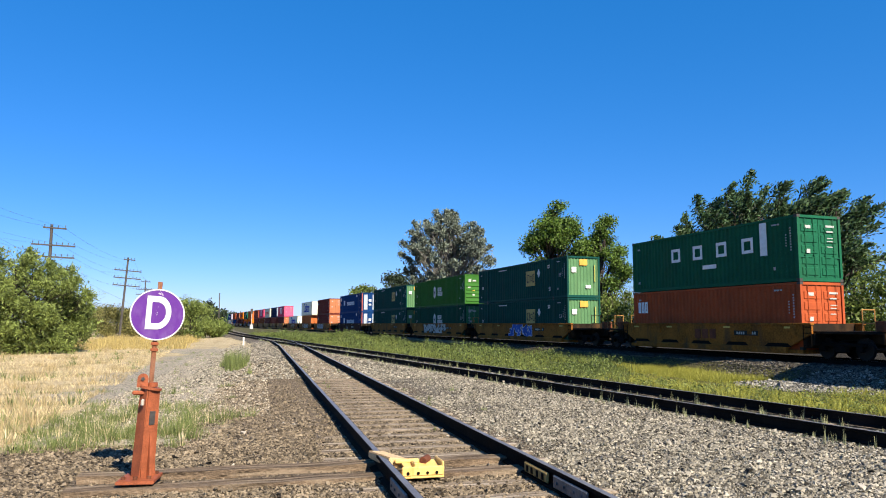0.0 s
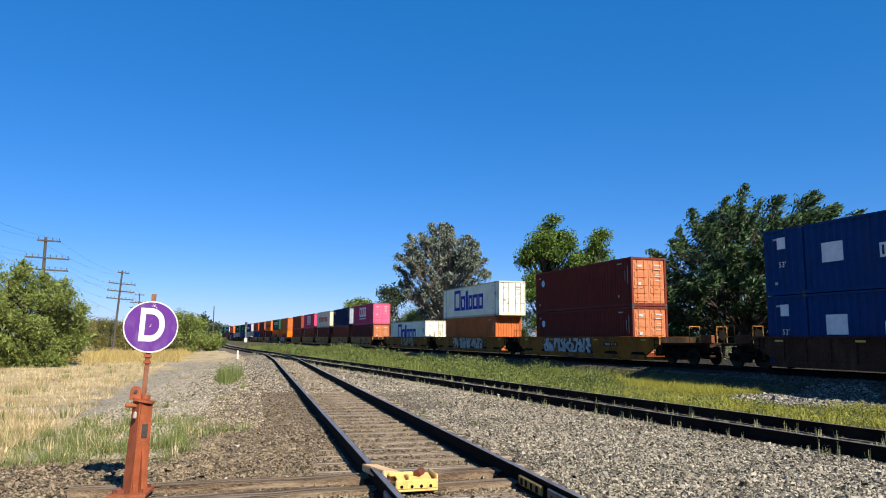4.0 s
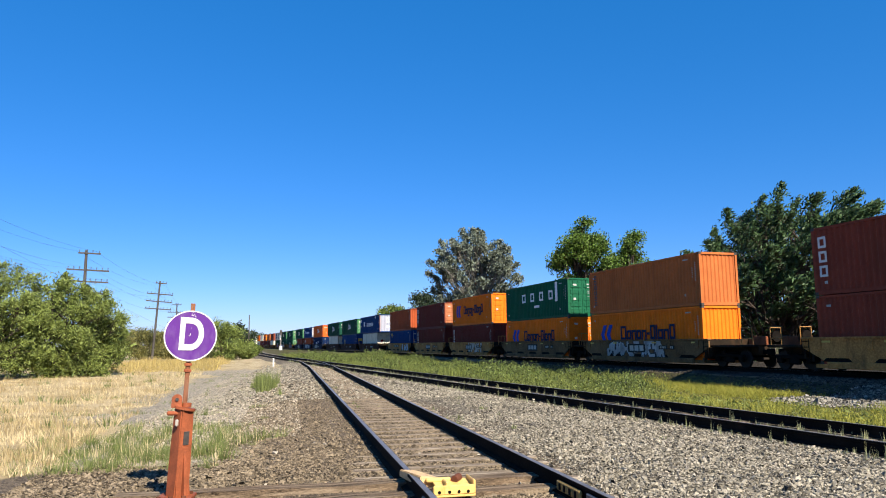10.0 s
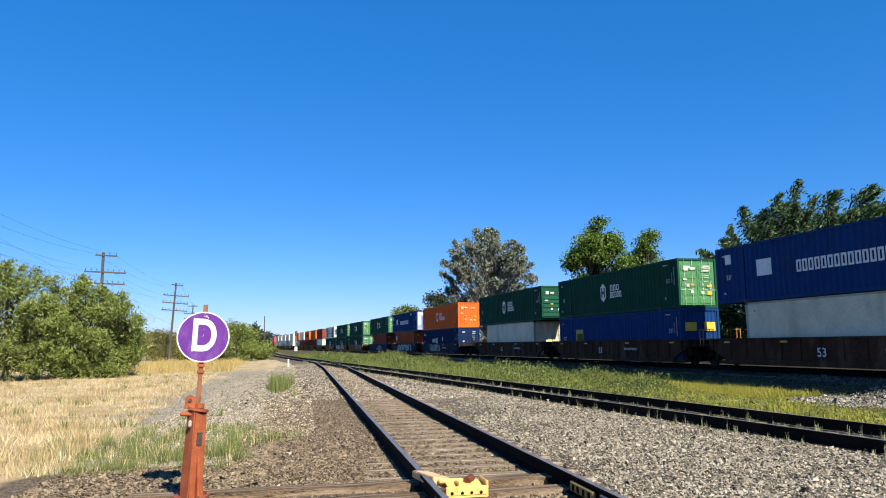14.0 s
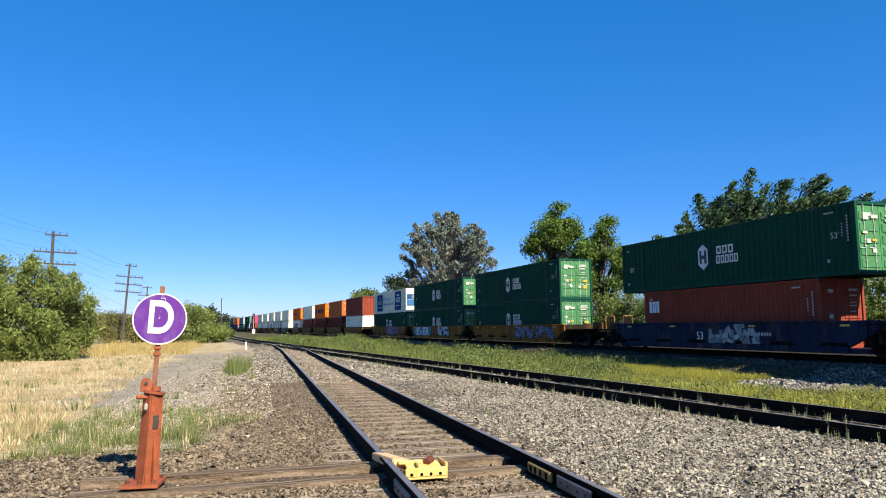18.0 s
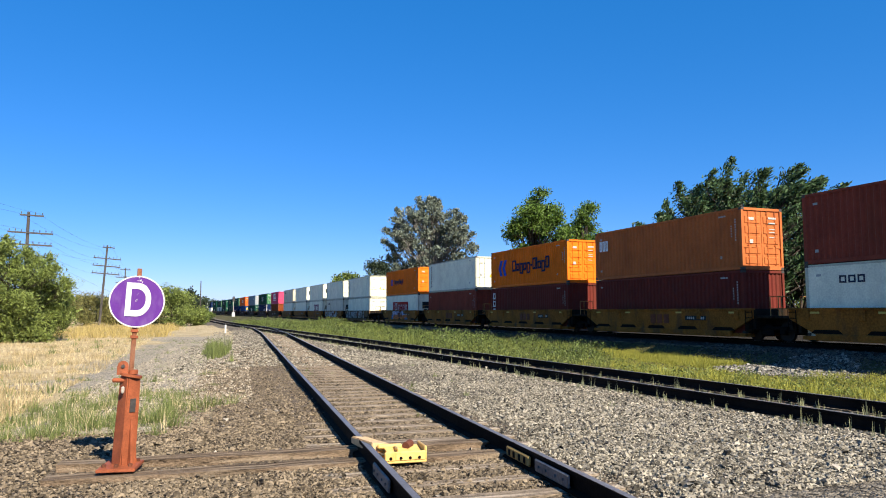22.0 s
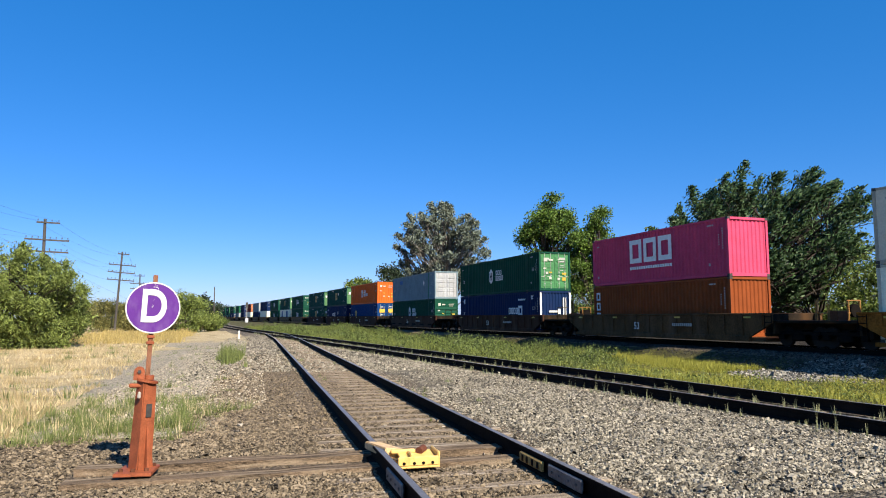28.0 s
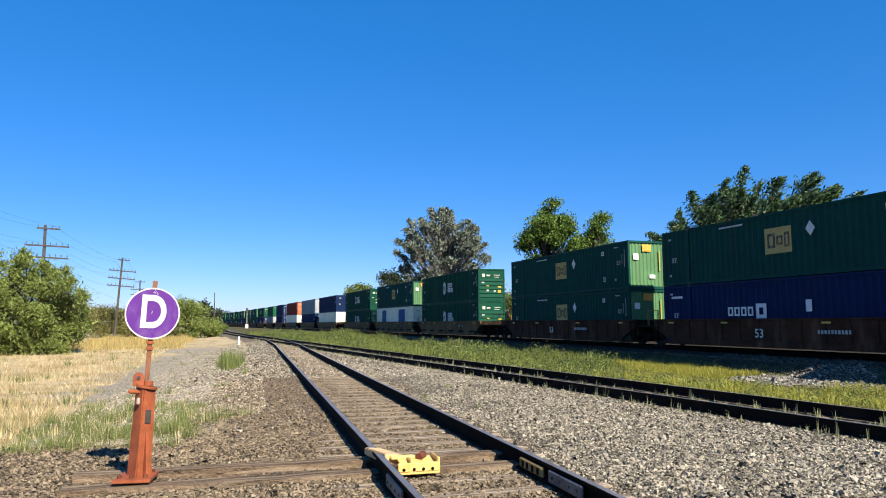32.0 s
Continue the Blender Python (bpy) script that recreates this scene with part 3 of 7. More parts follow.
def door_bar(L, W, H, side, f):
    bm = bmesh.new()
    x = side * f * (W / 2 - 0.14) + side * 0.02
    rod(bm, (x, -L / 2 + 0.012, 0.1), (x, -L / 2 + 0.012, H - 0.1), 0.018, n=6)
    for z in (0.5, 1.1, 1.35, 2.3):
        box(bm, x - 0.05, x + 0.05, -L / 2 - 0.003, -L / 2 + 0.03, z, z + 0.05)
    box(bm, min(x, x + side * 0.3), max(x, x + side * 0.3), -L / 2 - 0.005, -L / 2 + 0.014, 1.02, 1.06)
    return bm


def door_labels(L, W, H):
    bm = bmesh.new()
    y0, y1 = -L / 2 + 0.012, -L / 2 + 0.022
    for x, z, w, h in ((0.38, 2.38, 0.48, 0.09), (0.40, 2.16, 0.4, 0.06), (0.42, 1.88, 0.34, 0.04), (0.42, 1.74, 0.34, 0.04), (-0.8, 2.3, 0.32, 0.14), (-0.76, 1.22, 0.2, 0.18), (0.42, 1.5, 0.3, 0.04)):
        box(bm, x, x + w, y0 - 0.012, y1, z, z + h)
    return bm


def reefer_unit(L, W, H):
    bm = bmesh.new()
    y = -L / 2 + 0.03
    box(bm, -0.75, 0.45, y - 0.02, y + 0.02, 1.35, 2.05, bevel=0.01)
    ring = []
    for i in range(20):
        a = 6.2832 * i / 20
        ring.append((-0.42 + 0.28 * math.cos(a), 1.7 + 0.28 * math.sin(a)))
    for i in range(20):
        a, b = ring[i], ring[(i + 1) % 20]
        rod(bm, (a[0], y - 0.045, a[1]), (b[0], y - 0.045, b[1]), 0.028, n=5)
    box(bm, -0.1, 0.55, y - 0.04, y + 0.02, 1.1, 1.32, bevel=0.01)
    box(bm, -0.55, -0.2, y - 0.03, y + 0.02, 1.05, 1.25, bevel=0.01)
    return bm


# ---- well cars ----
CARCOL = dict(yellow=(0.225, 0.084, 0.014), brownred=(0.052, 0.023, 0.014), darkblue=(0.014, 0.020, 0.042), grime=(0.14, 0.082, 0.038), umber=(0.085, 0.045, 0.020), ochre=(0.36, 0.17, 0.052))
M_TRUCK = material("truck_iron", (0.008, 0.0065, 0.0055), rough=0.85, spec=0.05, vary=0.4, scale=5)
M_PLATFORM = material("platform_black", (0.017, 0.012, 0.008), spec=0.08, rough=0.85, vary=0.5, scale=3, stain=(0.10, 0.05, 0.02), stain_amount=0.5)
M_HANDRAIL = material("rusty_yellow_rail", (0.34, 0.17, 0.05), rough=0.7, vary=0.4, scale=4, stain=(0.16, 0.06, 0.02), stain_amount=0.7, stain_scale=6)
M_WHEEL = material("wheel_steel", (0.02, 0.015, 0.012), rough=0.7, metal=0.2, vary=0.3)


def car_paint(c):
    return material("car_" + c, CARCOL[c], rough=0.75, vary=0.45, scale=1.1, stain=(0.07, 0.042, 0.024) if c in ("yellow", "grime", "ochre") else (0.14, 0.085, 0.055), stain_amount=0.9 if c in ("yellow", "grime", "ochre") else 0.55, stain_scale=1.6, bump=0.1, spec=0.06)


def truck_mesh():
    bm = bmesh.new()
    for s in (-1, 1):
        x = s * 1.0
        box(bm, x - 0.07, x + 0.07, -1.15, 1.15, 0.52, 0.68, bevel=0.03)
        box(bm, x - 0.08, x + 0.08, -0.35, 0.35, 0.26, 0.56, bevel=0.05)
        for y in (-0.88, 0.88):
            box(bm, x - 0.09, x + 0.09, y - 0.16, y + 0.16, 0.32, 0.58, bevel=0.03)
        for y in (-0.18, 0, 0.18):
            rod(bm, (x, y, 0.3), (x, y, 0.55), 0.07, n=8)
    box(bm, -1.0, 1.0, -0.2, 0.2, 0.45, 0.75, bevel=0.03)
    return bm


def wheelset_mesh():
    bm = bmesh.new()
    rod(bm, (-1.05, 0, 0.43), (1.05, 0, 0.43), 0.075, n=10)
    for s in (-1, 1):
        rod(bm, (s * 0.72, 0, 0.43), (s * 0.79, 0, 0.43), 0.42, n=18)
        rod(bm, (s * 0.685, 0, 0.43), (s * 0.72, 0, 0.43), 0.455, n=18)
    for v in bm.verts:
        v.co.z = max(v.co.z, 0.004)
    return bm


def well_side(Lw, side, ribs):
    """A deep side sill with cut-away lower corners, a top flange and stiffeners."""
    bm = bmesh.new()
    a = Lw / 2 + 0.55
    prof = [(-a, 1.39), (-a, 1.02), (-a + 1.25, 0.42), (a - 1.25, 0.42), (a, 1.02), (a, 1.39)]
    rings = [[bm.verts.new((x, y, z)) for y, z in prof] for x in sorted((side * 1.48, side * 1.36))]
    bm.faces.new(rings[0][::-1]), bm.faces.new(rings[1])
    for i in range(6):
        bm.faces.new((rings[0][i], rings[0][(i + 1) % 6], rings[1][(i + 1) % 6], rings[1][i]))
    ft = sorted((side * 1.53, side * 1.33))
    box(bm, ft[0], ft[1], -Lw / 2 - 0.6, Lw / 2 + 0.6, 1.38, 1.47, bevel=0.015)
    box(bm, ft[0], ft[1], -Lw / 2 + 0.75, Lw / 2 - 0.75, 0.17, 0.44, bevel=0.02)
    rx = sorted((side * 1.478, side * 1.535))
    if ribs:
        n = int(Lw / 1.15)
        for i in range(n + 1):
            y = -Lw / 2 + i * Lw / n
            box(bm, rx[0], rx[1], y - 0.05, y + 0.05, 0.44 if 0 < i < n else 0.9, 1.385)
    else:
        for y in (-Lw / 2 + 0.35, -Lw * 0.27, Lw * 0.27, Lw / 2 - 0.35):
            box(bm, rx[0], rx[1], y - 0.14, y + 0.14, 0.95, 1.385, bevel=0.015)
        px = sorted((side * 1.478, side * 1.497))
        for y in (-Lw * 0.38, -Lw * 0.12, Lw * 0.14, Lw * 0.4):
            box(bm, px[0], px[1], y - 0.45, y + 0.45, 1.28, 1.37)
        box(bm, px[0], px[1], -Lw / 2 + 0.9, Lw / 2 - 0.9, 0.63, 0.67)
    return bm


def opening_shade(Lw, i, n):
    """One near-black plate for the shade in an opening above the foot of a smooth well side."""
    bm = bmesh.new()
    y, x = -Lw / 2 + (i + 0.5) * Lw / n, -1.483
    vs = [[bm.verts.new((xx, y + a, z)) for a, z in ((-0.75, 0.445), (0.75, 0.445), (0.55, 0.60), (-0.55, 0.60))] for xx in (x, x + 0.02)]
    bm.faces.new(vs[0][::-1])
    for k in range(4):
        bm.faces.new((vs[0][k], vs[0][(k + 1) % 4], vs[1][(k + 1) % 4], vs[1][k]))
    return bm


def end_platform(Lw, sgn, reach):
    bm = bmesh.new()
    y0, y1 = sorted((sgn * (Lw / 2 + 0.1), sgn * (Lw / 2 + reach)))
    box(bm, -1.3, 1.3, y0, y1, 1.02, 1.14, bevel=0.02)
    box(bm, -0.35, 0.35, y0, y1, 0.62, 1.04, bevel=0.03)
    ya, yb = sorted((sgn * (Lw / 2 + 0.05), sgn * (Lw / 2 + 0.22)))
    box(bm, -1.36, 1.36, ya, yb, 0.42, 1.45, bevel=0.02)
    for s in (-1, 1):
        xa, xb = sorted((s * 1.36, s * 0.5))
        yy0, yy1 = sorted((sgn * (Lw / 2 + 0.5), sgn * (Lw / 2 + 0.62)))
        box(bm, xa, xb, yy0, yy1, 0.55, 1.04)
    return bm


def hand_rail(y, s):
    """A bent pipe rail at one side of an end platform."""
    bm = bmesh.new()
    for x in (s * 0.55, s * 1.2):
        rod(bm, (x, y, 1.1), (x, y, 2.0), 0.022, n=5)
    for z in (1.45, 1.98):
        rod(bm, (s * 0.55, y, z), (s * 1.2, y, z), 0.022, n=5)
    return bm


def ladder(y, s):
    bm = bmesh.new()
    for dy in (-0.2, 0.2):
        rod(bm, (s * 1.5, y + dy, 0.45), (s * 1.5, y + dy, 1.42), 0.018, n=5)
    for z in (0.55, 0.8, 1.05, 1.3):
        rod(bm, (s * 1.5, y - 0.2, z), (s * 1.5, y + 0.2, z), 0.018, n=5)
    return bm


def coupler_mesh(y, sgn, length):
    bm = bmesh.new()
    y0, y1 = sorted((y, y + sgn * length))
    box(bm, -0.11, 0.11, y0, y1, 0.68, 0.9, bevel=0.03)
    box(bm, -0.2, 0.2, y1 - 0.2 if sgn > 0 else y0, y1 if sgn > 0 else y0 + 0.2, 0.62, 0.96, bevel=0.04)
    return bm


def well_car(well, color, s_mid, front=2.0, rear=2.0, front_truck=True, rear_truck=True, label="", ribs=False):
    """One well of a double-stack car. front/rear: how far its platforms reach past the well."""
    Lw = 12.45 if well == 40 else 16.5
    mat = car_paint(color)
    t = thing("well_car", label=label, category="rail car", group="well cars of the train")
    k = (well, color, ribs)
    for side in (-1, 1):
        part("well_side", cached(("wside", side) + k, lambda: mesh_of("well_side", well_side(Lw, side, ribs), mat)), None, t)
    # flat plates, coloured as the shade inside the side's openings
    if not ribs:
        n = 5 if well == 40 else 6
        for i in range(n):
            part("opening_shade", cached(("open", well, i), lambda: mesh_of("opening_shade", opening_shade(Lw, i, n), M_TRUCK)), None, t)
    part("well_floor", cached(("wfloor",) + k, lambda: mesh_of("well_floor", boxes((-1.36, 1.36, -Lw / 2, Lw / 2, 0.18, 0.335)), mat)), None, t)
    for sgn, reach, tr in ((-1, front, front_truck), (1, rear, rear_truck)):
        e = part("end_platform", cached(("plat", sgn, reach) + k, lambda: mesh_of("end_platform", end_platform(Lw, sgn, reach), M_PLATFORM)), None, t)
        y = sgn * (Lw / 2 + reach - 0.15)
        for sd in (-1, 1):
            part("hand_rail", cached(("rail", sgn, sd, reach, well), lambda: mesh_of("hand_rail", hand_rail(y, sd), M_HANDRAIL)), None, e)
        part("ladder", cached(("ladder", sgn, well), lambda: mesh_of("ladder", ladder(sgn * (Lw / 2 + 0.38), -1), M_TRUCK)), None, e)
        if reach > 2:
            part("brake_wheel", cached(("brake", sgn, reach, well), lambda: mesh_of("brake_wheel", rod(bmesh.new(), (0.9, y - 0.04, 1.55), (0.9, y + 0.04, 1.55), 0.28, n=14), M_TRUCK)), None, e)
            part("brake_rig", cached(("rig", sgn, reach, well), lambda: mesh_of("brake_rig", boxes((-0.4, 0.2, y - 0.25, y + 0.15, 1.12, 1.55), bevel=0.03), material("rig_rust", (0.16, 0.05, 0.02), rough=0.8, vary=0.3))), None, e)
        part("coupler", cached(("coup", sgn, reach, well), lambda: mesh_of("coupler", coupler_mesh(sgn * (Lw / 2 + reach - 0.2), sgn, 0.75), M_TRUCK)), None, t)
        if tr:
            y = sgn * (Lw / 2 + reach - 0.55) if reach < 1.6 else sgn * (Lw / 2 + reach - 1.35)
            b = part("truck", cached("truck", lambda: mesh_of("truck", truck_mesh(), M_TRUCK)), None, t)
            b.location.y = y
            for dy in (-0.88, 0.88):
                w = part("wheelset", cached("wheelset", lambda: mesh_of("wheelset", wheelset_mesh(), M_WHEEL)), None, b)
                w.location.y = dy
    ROLLING.append((t, s_mid, 0.0))
    return t


# ---- the make-up of the train ----
NAMES = dict(green="dark green", deepgreen="dark green", lime="light green", bluegreen="dark green", blue="bright blue", navy="dark navy blue", brown="dark red-brown",
             red="weathered red", orange="bright orange", amber="yellow-orange", tan="faded orange-brown", pink="magenta pink", white="white", cream="dirty cream",
             grey="pale blue-grey", rust="rusty orange-red", umber="dark orange-brown", char="black")


def brand(t, kind, size):
    """Plain shapes in the colours of the painted marks on the long wall."""
    L, W, H = SIZES[size]
    if kind in ("deepgreen", "longhexmark"):
        def hexes():
            bm = bmesh.new()
            x0, x1 = -W / 2 - 0.008, -W / 2 + 0.004
            c, zc, r = L * 0.052, H * 0.52, 0.62
            vs = []
            for x in (x0, x1):
                vs.append([bm.verts.new((x, c + 0.78 * r * dy, zc + r * dz)) for dy, dz in ((0, 1.05), (-0.75, 0.6), (-0.75, -0.6), (0, -1.05), (0.75, -0.6), (0.75, 0.6))])
            bm.faces.new(vs[0])
            for i in range(6):
                bm.faces.new((vs[0][i], vs[1][i], vs[1][(i + 1) % 6], vs[0][(i + 1) % 6]))
            return mesh_of("painted_mark", bm, material("mark_white", (0.62, 0.62, 0.6), rough=0.6, vary=0.15))

        def inner():
            bm = bmesh.new()
            c, zc = L * 0.052, H * 0.52
            for a in (-0.26, 0.10):
                box(bm, -W / 2 - 0.013, -W / 2, c + a, c + a + 0.16, zc - 0.34, zc + 0.34)
            box(bm, -W / 2 - 0.013, -W / 2, c - 0.10, c + 0.10, zc - 0.09, zc + 0.09)
            return mesh_of("painted_mark", bm, material("mark_dark", (0.045, 0.06, 0.06), rough=0.6))
        h = part("hexagon_mark", cached(("hexmark", kind, size), hexes), None, t, "white hexagon mark")
        part("inner_mark", cached(("hubinner", size), inner), None, h, "dark bars inside the hexagon")
    def add(nm, col, rects, lab):
        """rects: start, foot, width, height, count, stroke (0: solid). Large letters are parts of their own, fine rows stay joined."""
        mat = material("mark_%02d%02d%02d" % tuple(int(c * 99) for c in col), col, rough=0.8, vary=0.15, scale=4, spec=0.08)
        for j, (y, z, w, h, n, st) in enumerate(rects):
            pieces = [(y, w, n)] if n == 1 or h < 0.4 else [(y + i * w / n, w / n, 1) for i in range(n)]
            for yy, ww, nn in pieces:
                gap = 0.22 if n > 1 else 0.0
                key = (nm, size, round(yy, 3), z, ww, h, nn, st, col)
                me = cached(key, lambda: mesh_of("letter_bar", letters(bmesh.new(), -1, W, yy, z, ww, h, nn, st or 0.05, solid=st == 0, gap=gap), mat))
                ob = part("letter_bar" if h < 2.0 else "painted_panel", me, None, t, lab)
                if nn > 1:
                    ob["kind"] = "stuff"
    def plate(y, z, pts, col, lab, nm="painted_mark"):
        """A flat painted shape on the long wall; pts are offsets along the wall and up."""
        def build():
            bm = bmesh.new()
            vs = [[bm.verts.new((x, y + a, z + b)) for a, b in pts] for x in (-W / 2 - 0.007, -W / 2 + 0.004)]
            bm.faces.new(vs[0])
            for i in range(len(pts)):
                bm.faces.new((vs[0][i], vs[1][i], vs[1][(i + 1) % len(pts)], vs[0][(i + 1) % len(pts)]))
            bmesh.ops.recalc_face_normals(bm, faces=bm.faces)
            return mesh_of(nm, bm, material("mark_%02d%02d%02d" % tuple(int(c * 99) for c in col), col, rough=0.8, vary=0.15, scale=4, spec=0.08))
        part(nm, cached(("plate", size, y, z, tuple(pts), col), build), None, t, lab)
    if kind in ("deepgreen", "longhexmark"):
        c, zc, inc = L * 0.052, H * 0.52, kind == "longhexmark"
        add("hexletters", (0.62, 0.62, 0.6), [(c - 2.15, zc + 0.05, 1.25, 0.4, 3, 0.085), (c - 2.45 - 0.9 * inc, zc - 0.42, 1.55 + 0.9 * inc, 0.4, 8 if inc else 5, 0.07)], "white letter bar")
    elif kind == "fourletters":
        add("fourletters", (0.72, 0.72, 0.7), [(-L / 2 + 2.6 + 1.75 * i, 1.45, 0.72, 0.72, 1, 0.15) for i in range(4)] + [(-L / 2 + 1.75, 1.25, 0.42, 1.5, 1, 0), (-L / 2 + 5.1, 0.92, 1.0, 0.2, 1, 0)], "row of white letter bars")
    elif kind == "smallletters":
        add("smallletters", (0.75, 0.75, 0.73), [(L / 2 - 1.35, 1.7, 0.95, 0.62, 3, 0.1)], "small white letter bars")
    elif kind in ("bluegreen", "midsquare"):
        a = -3.1 if kind == "bluegreen" else -0.75
        add("bluegreen", (0.42, 0.32, 0.12), [(a, 1.05, 1.5, 1.15, 1, 0)], "tan square mark")
        add("bgmark_b", (0.03, 0.03, 0.05), [(a + 0.9, 1.3, 0.45, 0.65, 1, 0.12), (a + 0.47, 1.42, 0.36, 0.4, 1, 0.1), (a + 0.1, 1.3, 0.3, 0.65, 1, 0.1)], "dark letter bars")
        plate(-3.75 if kind == "bluegreen" else a - 1.0, 1.95, [(0, 0.32), (-0.24, 0), (0, -0.32), (0.24, 0)], (0.62, 0.62, 0.6), "white diamond mark")
        add("bgmark", (0.55, 0.55, 0.53), [(L / 2 - 6.0, H - 0.34, 1.6, 0.07, 12, 0), (-L / 2 + 2.6, 2.2, 0.28, 0.25, 1, 0.07), (-L / 2 + 2.5, 0.55, 0.2, 0.3, 1, 0.05)], "small white bars")
    elif kind == "bluedot":
        plate(L / 2 - 1.15, 2.05, [(0.24 * math.cos(k * math.pi / 8), 0.24 * math.sin(k * math.pi / 8)) for k in range(16)], (0.30, 0.55, 0.72), "round pale blue sticker")
    elif kind == "tanmark":
        add("bluegreen", (0.42, 0.32, 0.12), [(L / 2 - 4.0, 0.9, 1.15, 1.05, 1, 0)], "tan square mark")
        add("bgmark_b", (0.03, 0.03, 0.05), [(L / 2 - 3.9, 1.15, 0.95, 0.5, 3, 0.09)], "black letter bars")
    elif kind == "boldword":
        y = 3.7
        for w, h in ((1.75, 1.95), (1.2, 1.35), (0.72, 1.8), (1.1, 1.35), (1.25, 1.35), (1.2, 1.35)):
            add("boldword", (0.03, 0.05, 0.30), [(y - w + 0.12, 0.68, w - 0.12, h, 1, 0.30)], "dark blue letter frame")
            y -= w
    elif kind == "threeframes":
        add("threeframes", (0.72, 0.72, 0.7), [(L / 2 - 7.9 + 1.35 * (2 - i), 1.15, 1.15, 1.35, 1, 0.27) for i in range(3)] + [(L / 2 - 7.9, 0.78, 3.9, 0.16, 18, 0)], "three big white letter frames above a line of small bars")
    elif kind == "plumframes":
        add("onew", (0.16, 0.012, 0.07), [(-2.5 + 1.35 * (2 - i), 0.95, 1.15, 1.3, 1, 0.26) for i in range(3)], "three big dark red letter frames")
    elif kind == "redword":
        add("redword", (0.55, 0.05, 0.04), [(-3.75, 1.05, 2.75, 0.8, 4, 0.16), (-0.65, 1.05, 3.1, 0.8, 4, 0.16), (2.75, 0.95, 1.0, 1.0, 1, 0.2)], "row of red letter bars")
        add("ym2", (0.06, 0.06, 0.25), [(3.05, 1.3, 0.4, 0.5, 1, 0)], "blue block in the mark")
    elif kind in ("stepmark", "smallstep"):
        q = 0.6 if kind == "smallstep" else 1.0
        tall, low, deep = (1.15, 0.85), (1.15, 0.58), (0.90, 0.83)
        y = 2.75 if kind == "smallstep" else 2.2
        for w, (z, h) in zip((0.72, 0.56, 0.58, 0.56, 0.58, 0.34, 0.56, 0.22, 0.58, 0.58, 0.58), (tall, low, deep, low, deep, (1.42, 0.14), tall, tall, low, deep, tall)):
            add("hap", (0.012, 0.022, 0.06), [(y - (w - 0.07) * q, 1.5 + (z - 1.5) * q, (w - 0.07) * q, h * q, 1, 0.14 * q if h > 0.2 and w > 0.3 else 0)], "dark blue letter bar")
            y -= w * q
        for dy in (0.0, 0.72):
            plate((3.55 if q == 1 else 3.5) + dy * q, 1.5, [(a * q, b * q) for a, b in ((0.42, 0.0), (0.05, 0.62), (-0.38, 0.62), (0.0, 0.0), (-0.30, -0.62), (0.12, -0.62))], (0.02, 0.06, 0.35), "bright blue slanted arrow mark")
    elif kind == "serifword":
        add("pac", (0.62, 0.64, 0.66), [(-2.9, 1.15, 5.4, 0.55, 15, 0.09), (4.0, 1.2, 1.0, 0.8, 1, 0), (-L / 2 + 3.2, 2.35, 0.5, 0.35, 1, 0), (L / 2 - 1.2, 2.0, 0.45, 0.5, 1, 0)], "row of white serif-like letter bars and a round mark")
    elif kind == "ringmark":
        add("ringmark", (0.62, 0.64, 0.66), [(-L / 2 + 3.75, 1.2, 1.75, 0.5, 4, 0.10), (-L / 2 + 2.95, 1.05, 0.7, 0.8, 1, 0.20), (-L / 2 + 2.4, 2.25, 1.3, 0.13, 9, 0), (-L / 2 + 1.1, 2.3, 0.3, 0.25, 1, 0.07), (L / 2 - 1.2, 2.2, 0.3, 0.4, 1, 0)], "small white letter bars beside a ring mark")
    elif kind == "ringfar":
        add("ringmark", (0.62, 0.64, 0.66), [(L * 0.22 - 1.9, 1.25, 1.7, 0.42, 4, 0.09), (L * 0.22 - 2.7, 1.12, 0.62, 0.68, 1, 0.18), (-L * 0.1, 1.4, 0.3, 0.5, 1, 0), (L / 2 - 1.5, 2.2, 0.9, 0.12, 6, 0)], "small white letter bars beside a ring mark")
    elif kind == "bluepanels":
        add("kl", (0.012, 0.06, 0.16), [(L / 2 - 4.95, 0.28, 3.0, 2.3, 1, 0), (-L / 2 + 2.2, 0.28, 2.85, 2.4, 1, 0)], "dark blue panels")
        add("kl2", (0.72, 0.74, 0.76), [(L / 2 - 4.4, 1.25, 2.0, 0.55, 4, 0.12), (-L / 2 + 2.65, 1.3, 1.95, 0.58, 4, 0.13), (-L / 2 + 3.0, 2.05, 1.2, 0.22, 1, 0), (L / 2 - 4.0, 2.0, 1.2, 0.2, 1, 0), (L / 2 - 4.4, 0.75, 2.0, 0.12, 9, 0), (-L / 2 + 2.65, 0.8, 1.95, 0.12, 9, 0)], "white letter bars on the panels")
        for body, z, s, c in (("EXCELLENCE", 1.62, 0.62, (0.05, 0.35, 0.6)), ("THROUGH EXECUTION", 1.02, 0.46, (0.04, 0.1, 0.3))):
            cu = bpy.data.curves.new("slogan", "FONT")
            cu.body, cu.size, cu.extrude, cu.align_x = body, s, 0.004, "LEFT"
            ob = new("slogan", cu)
            me = bpy.data.meshes.new_from_object(ob)
            bpy.data.objects.remove(ob)
            me.transform(pose(-W / 2 - 0.012, L / 2 - 5.35, z, 90, 0, -90))
            me.materials.clear()
            me.materials.append(material("mark_slogan%d" % int(z * 10), c, rough=0.5))
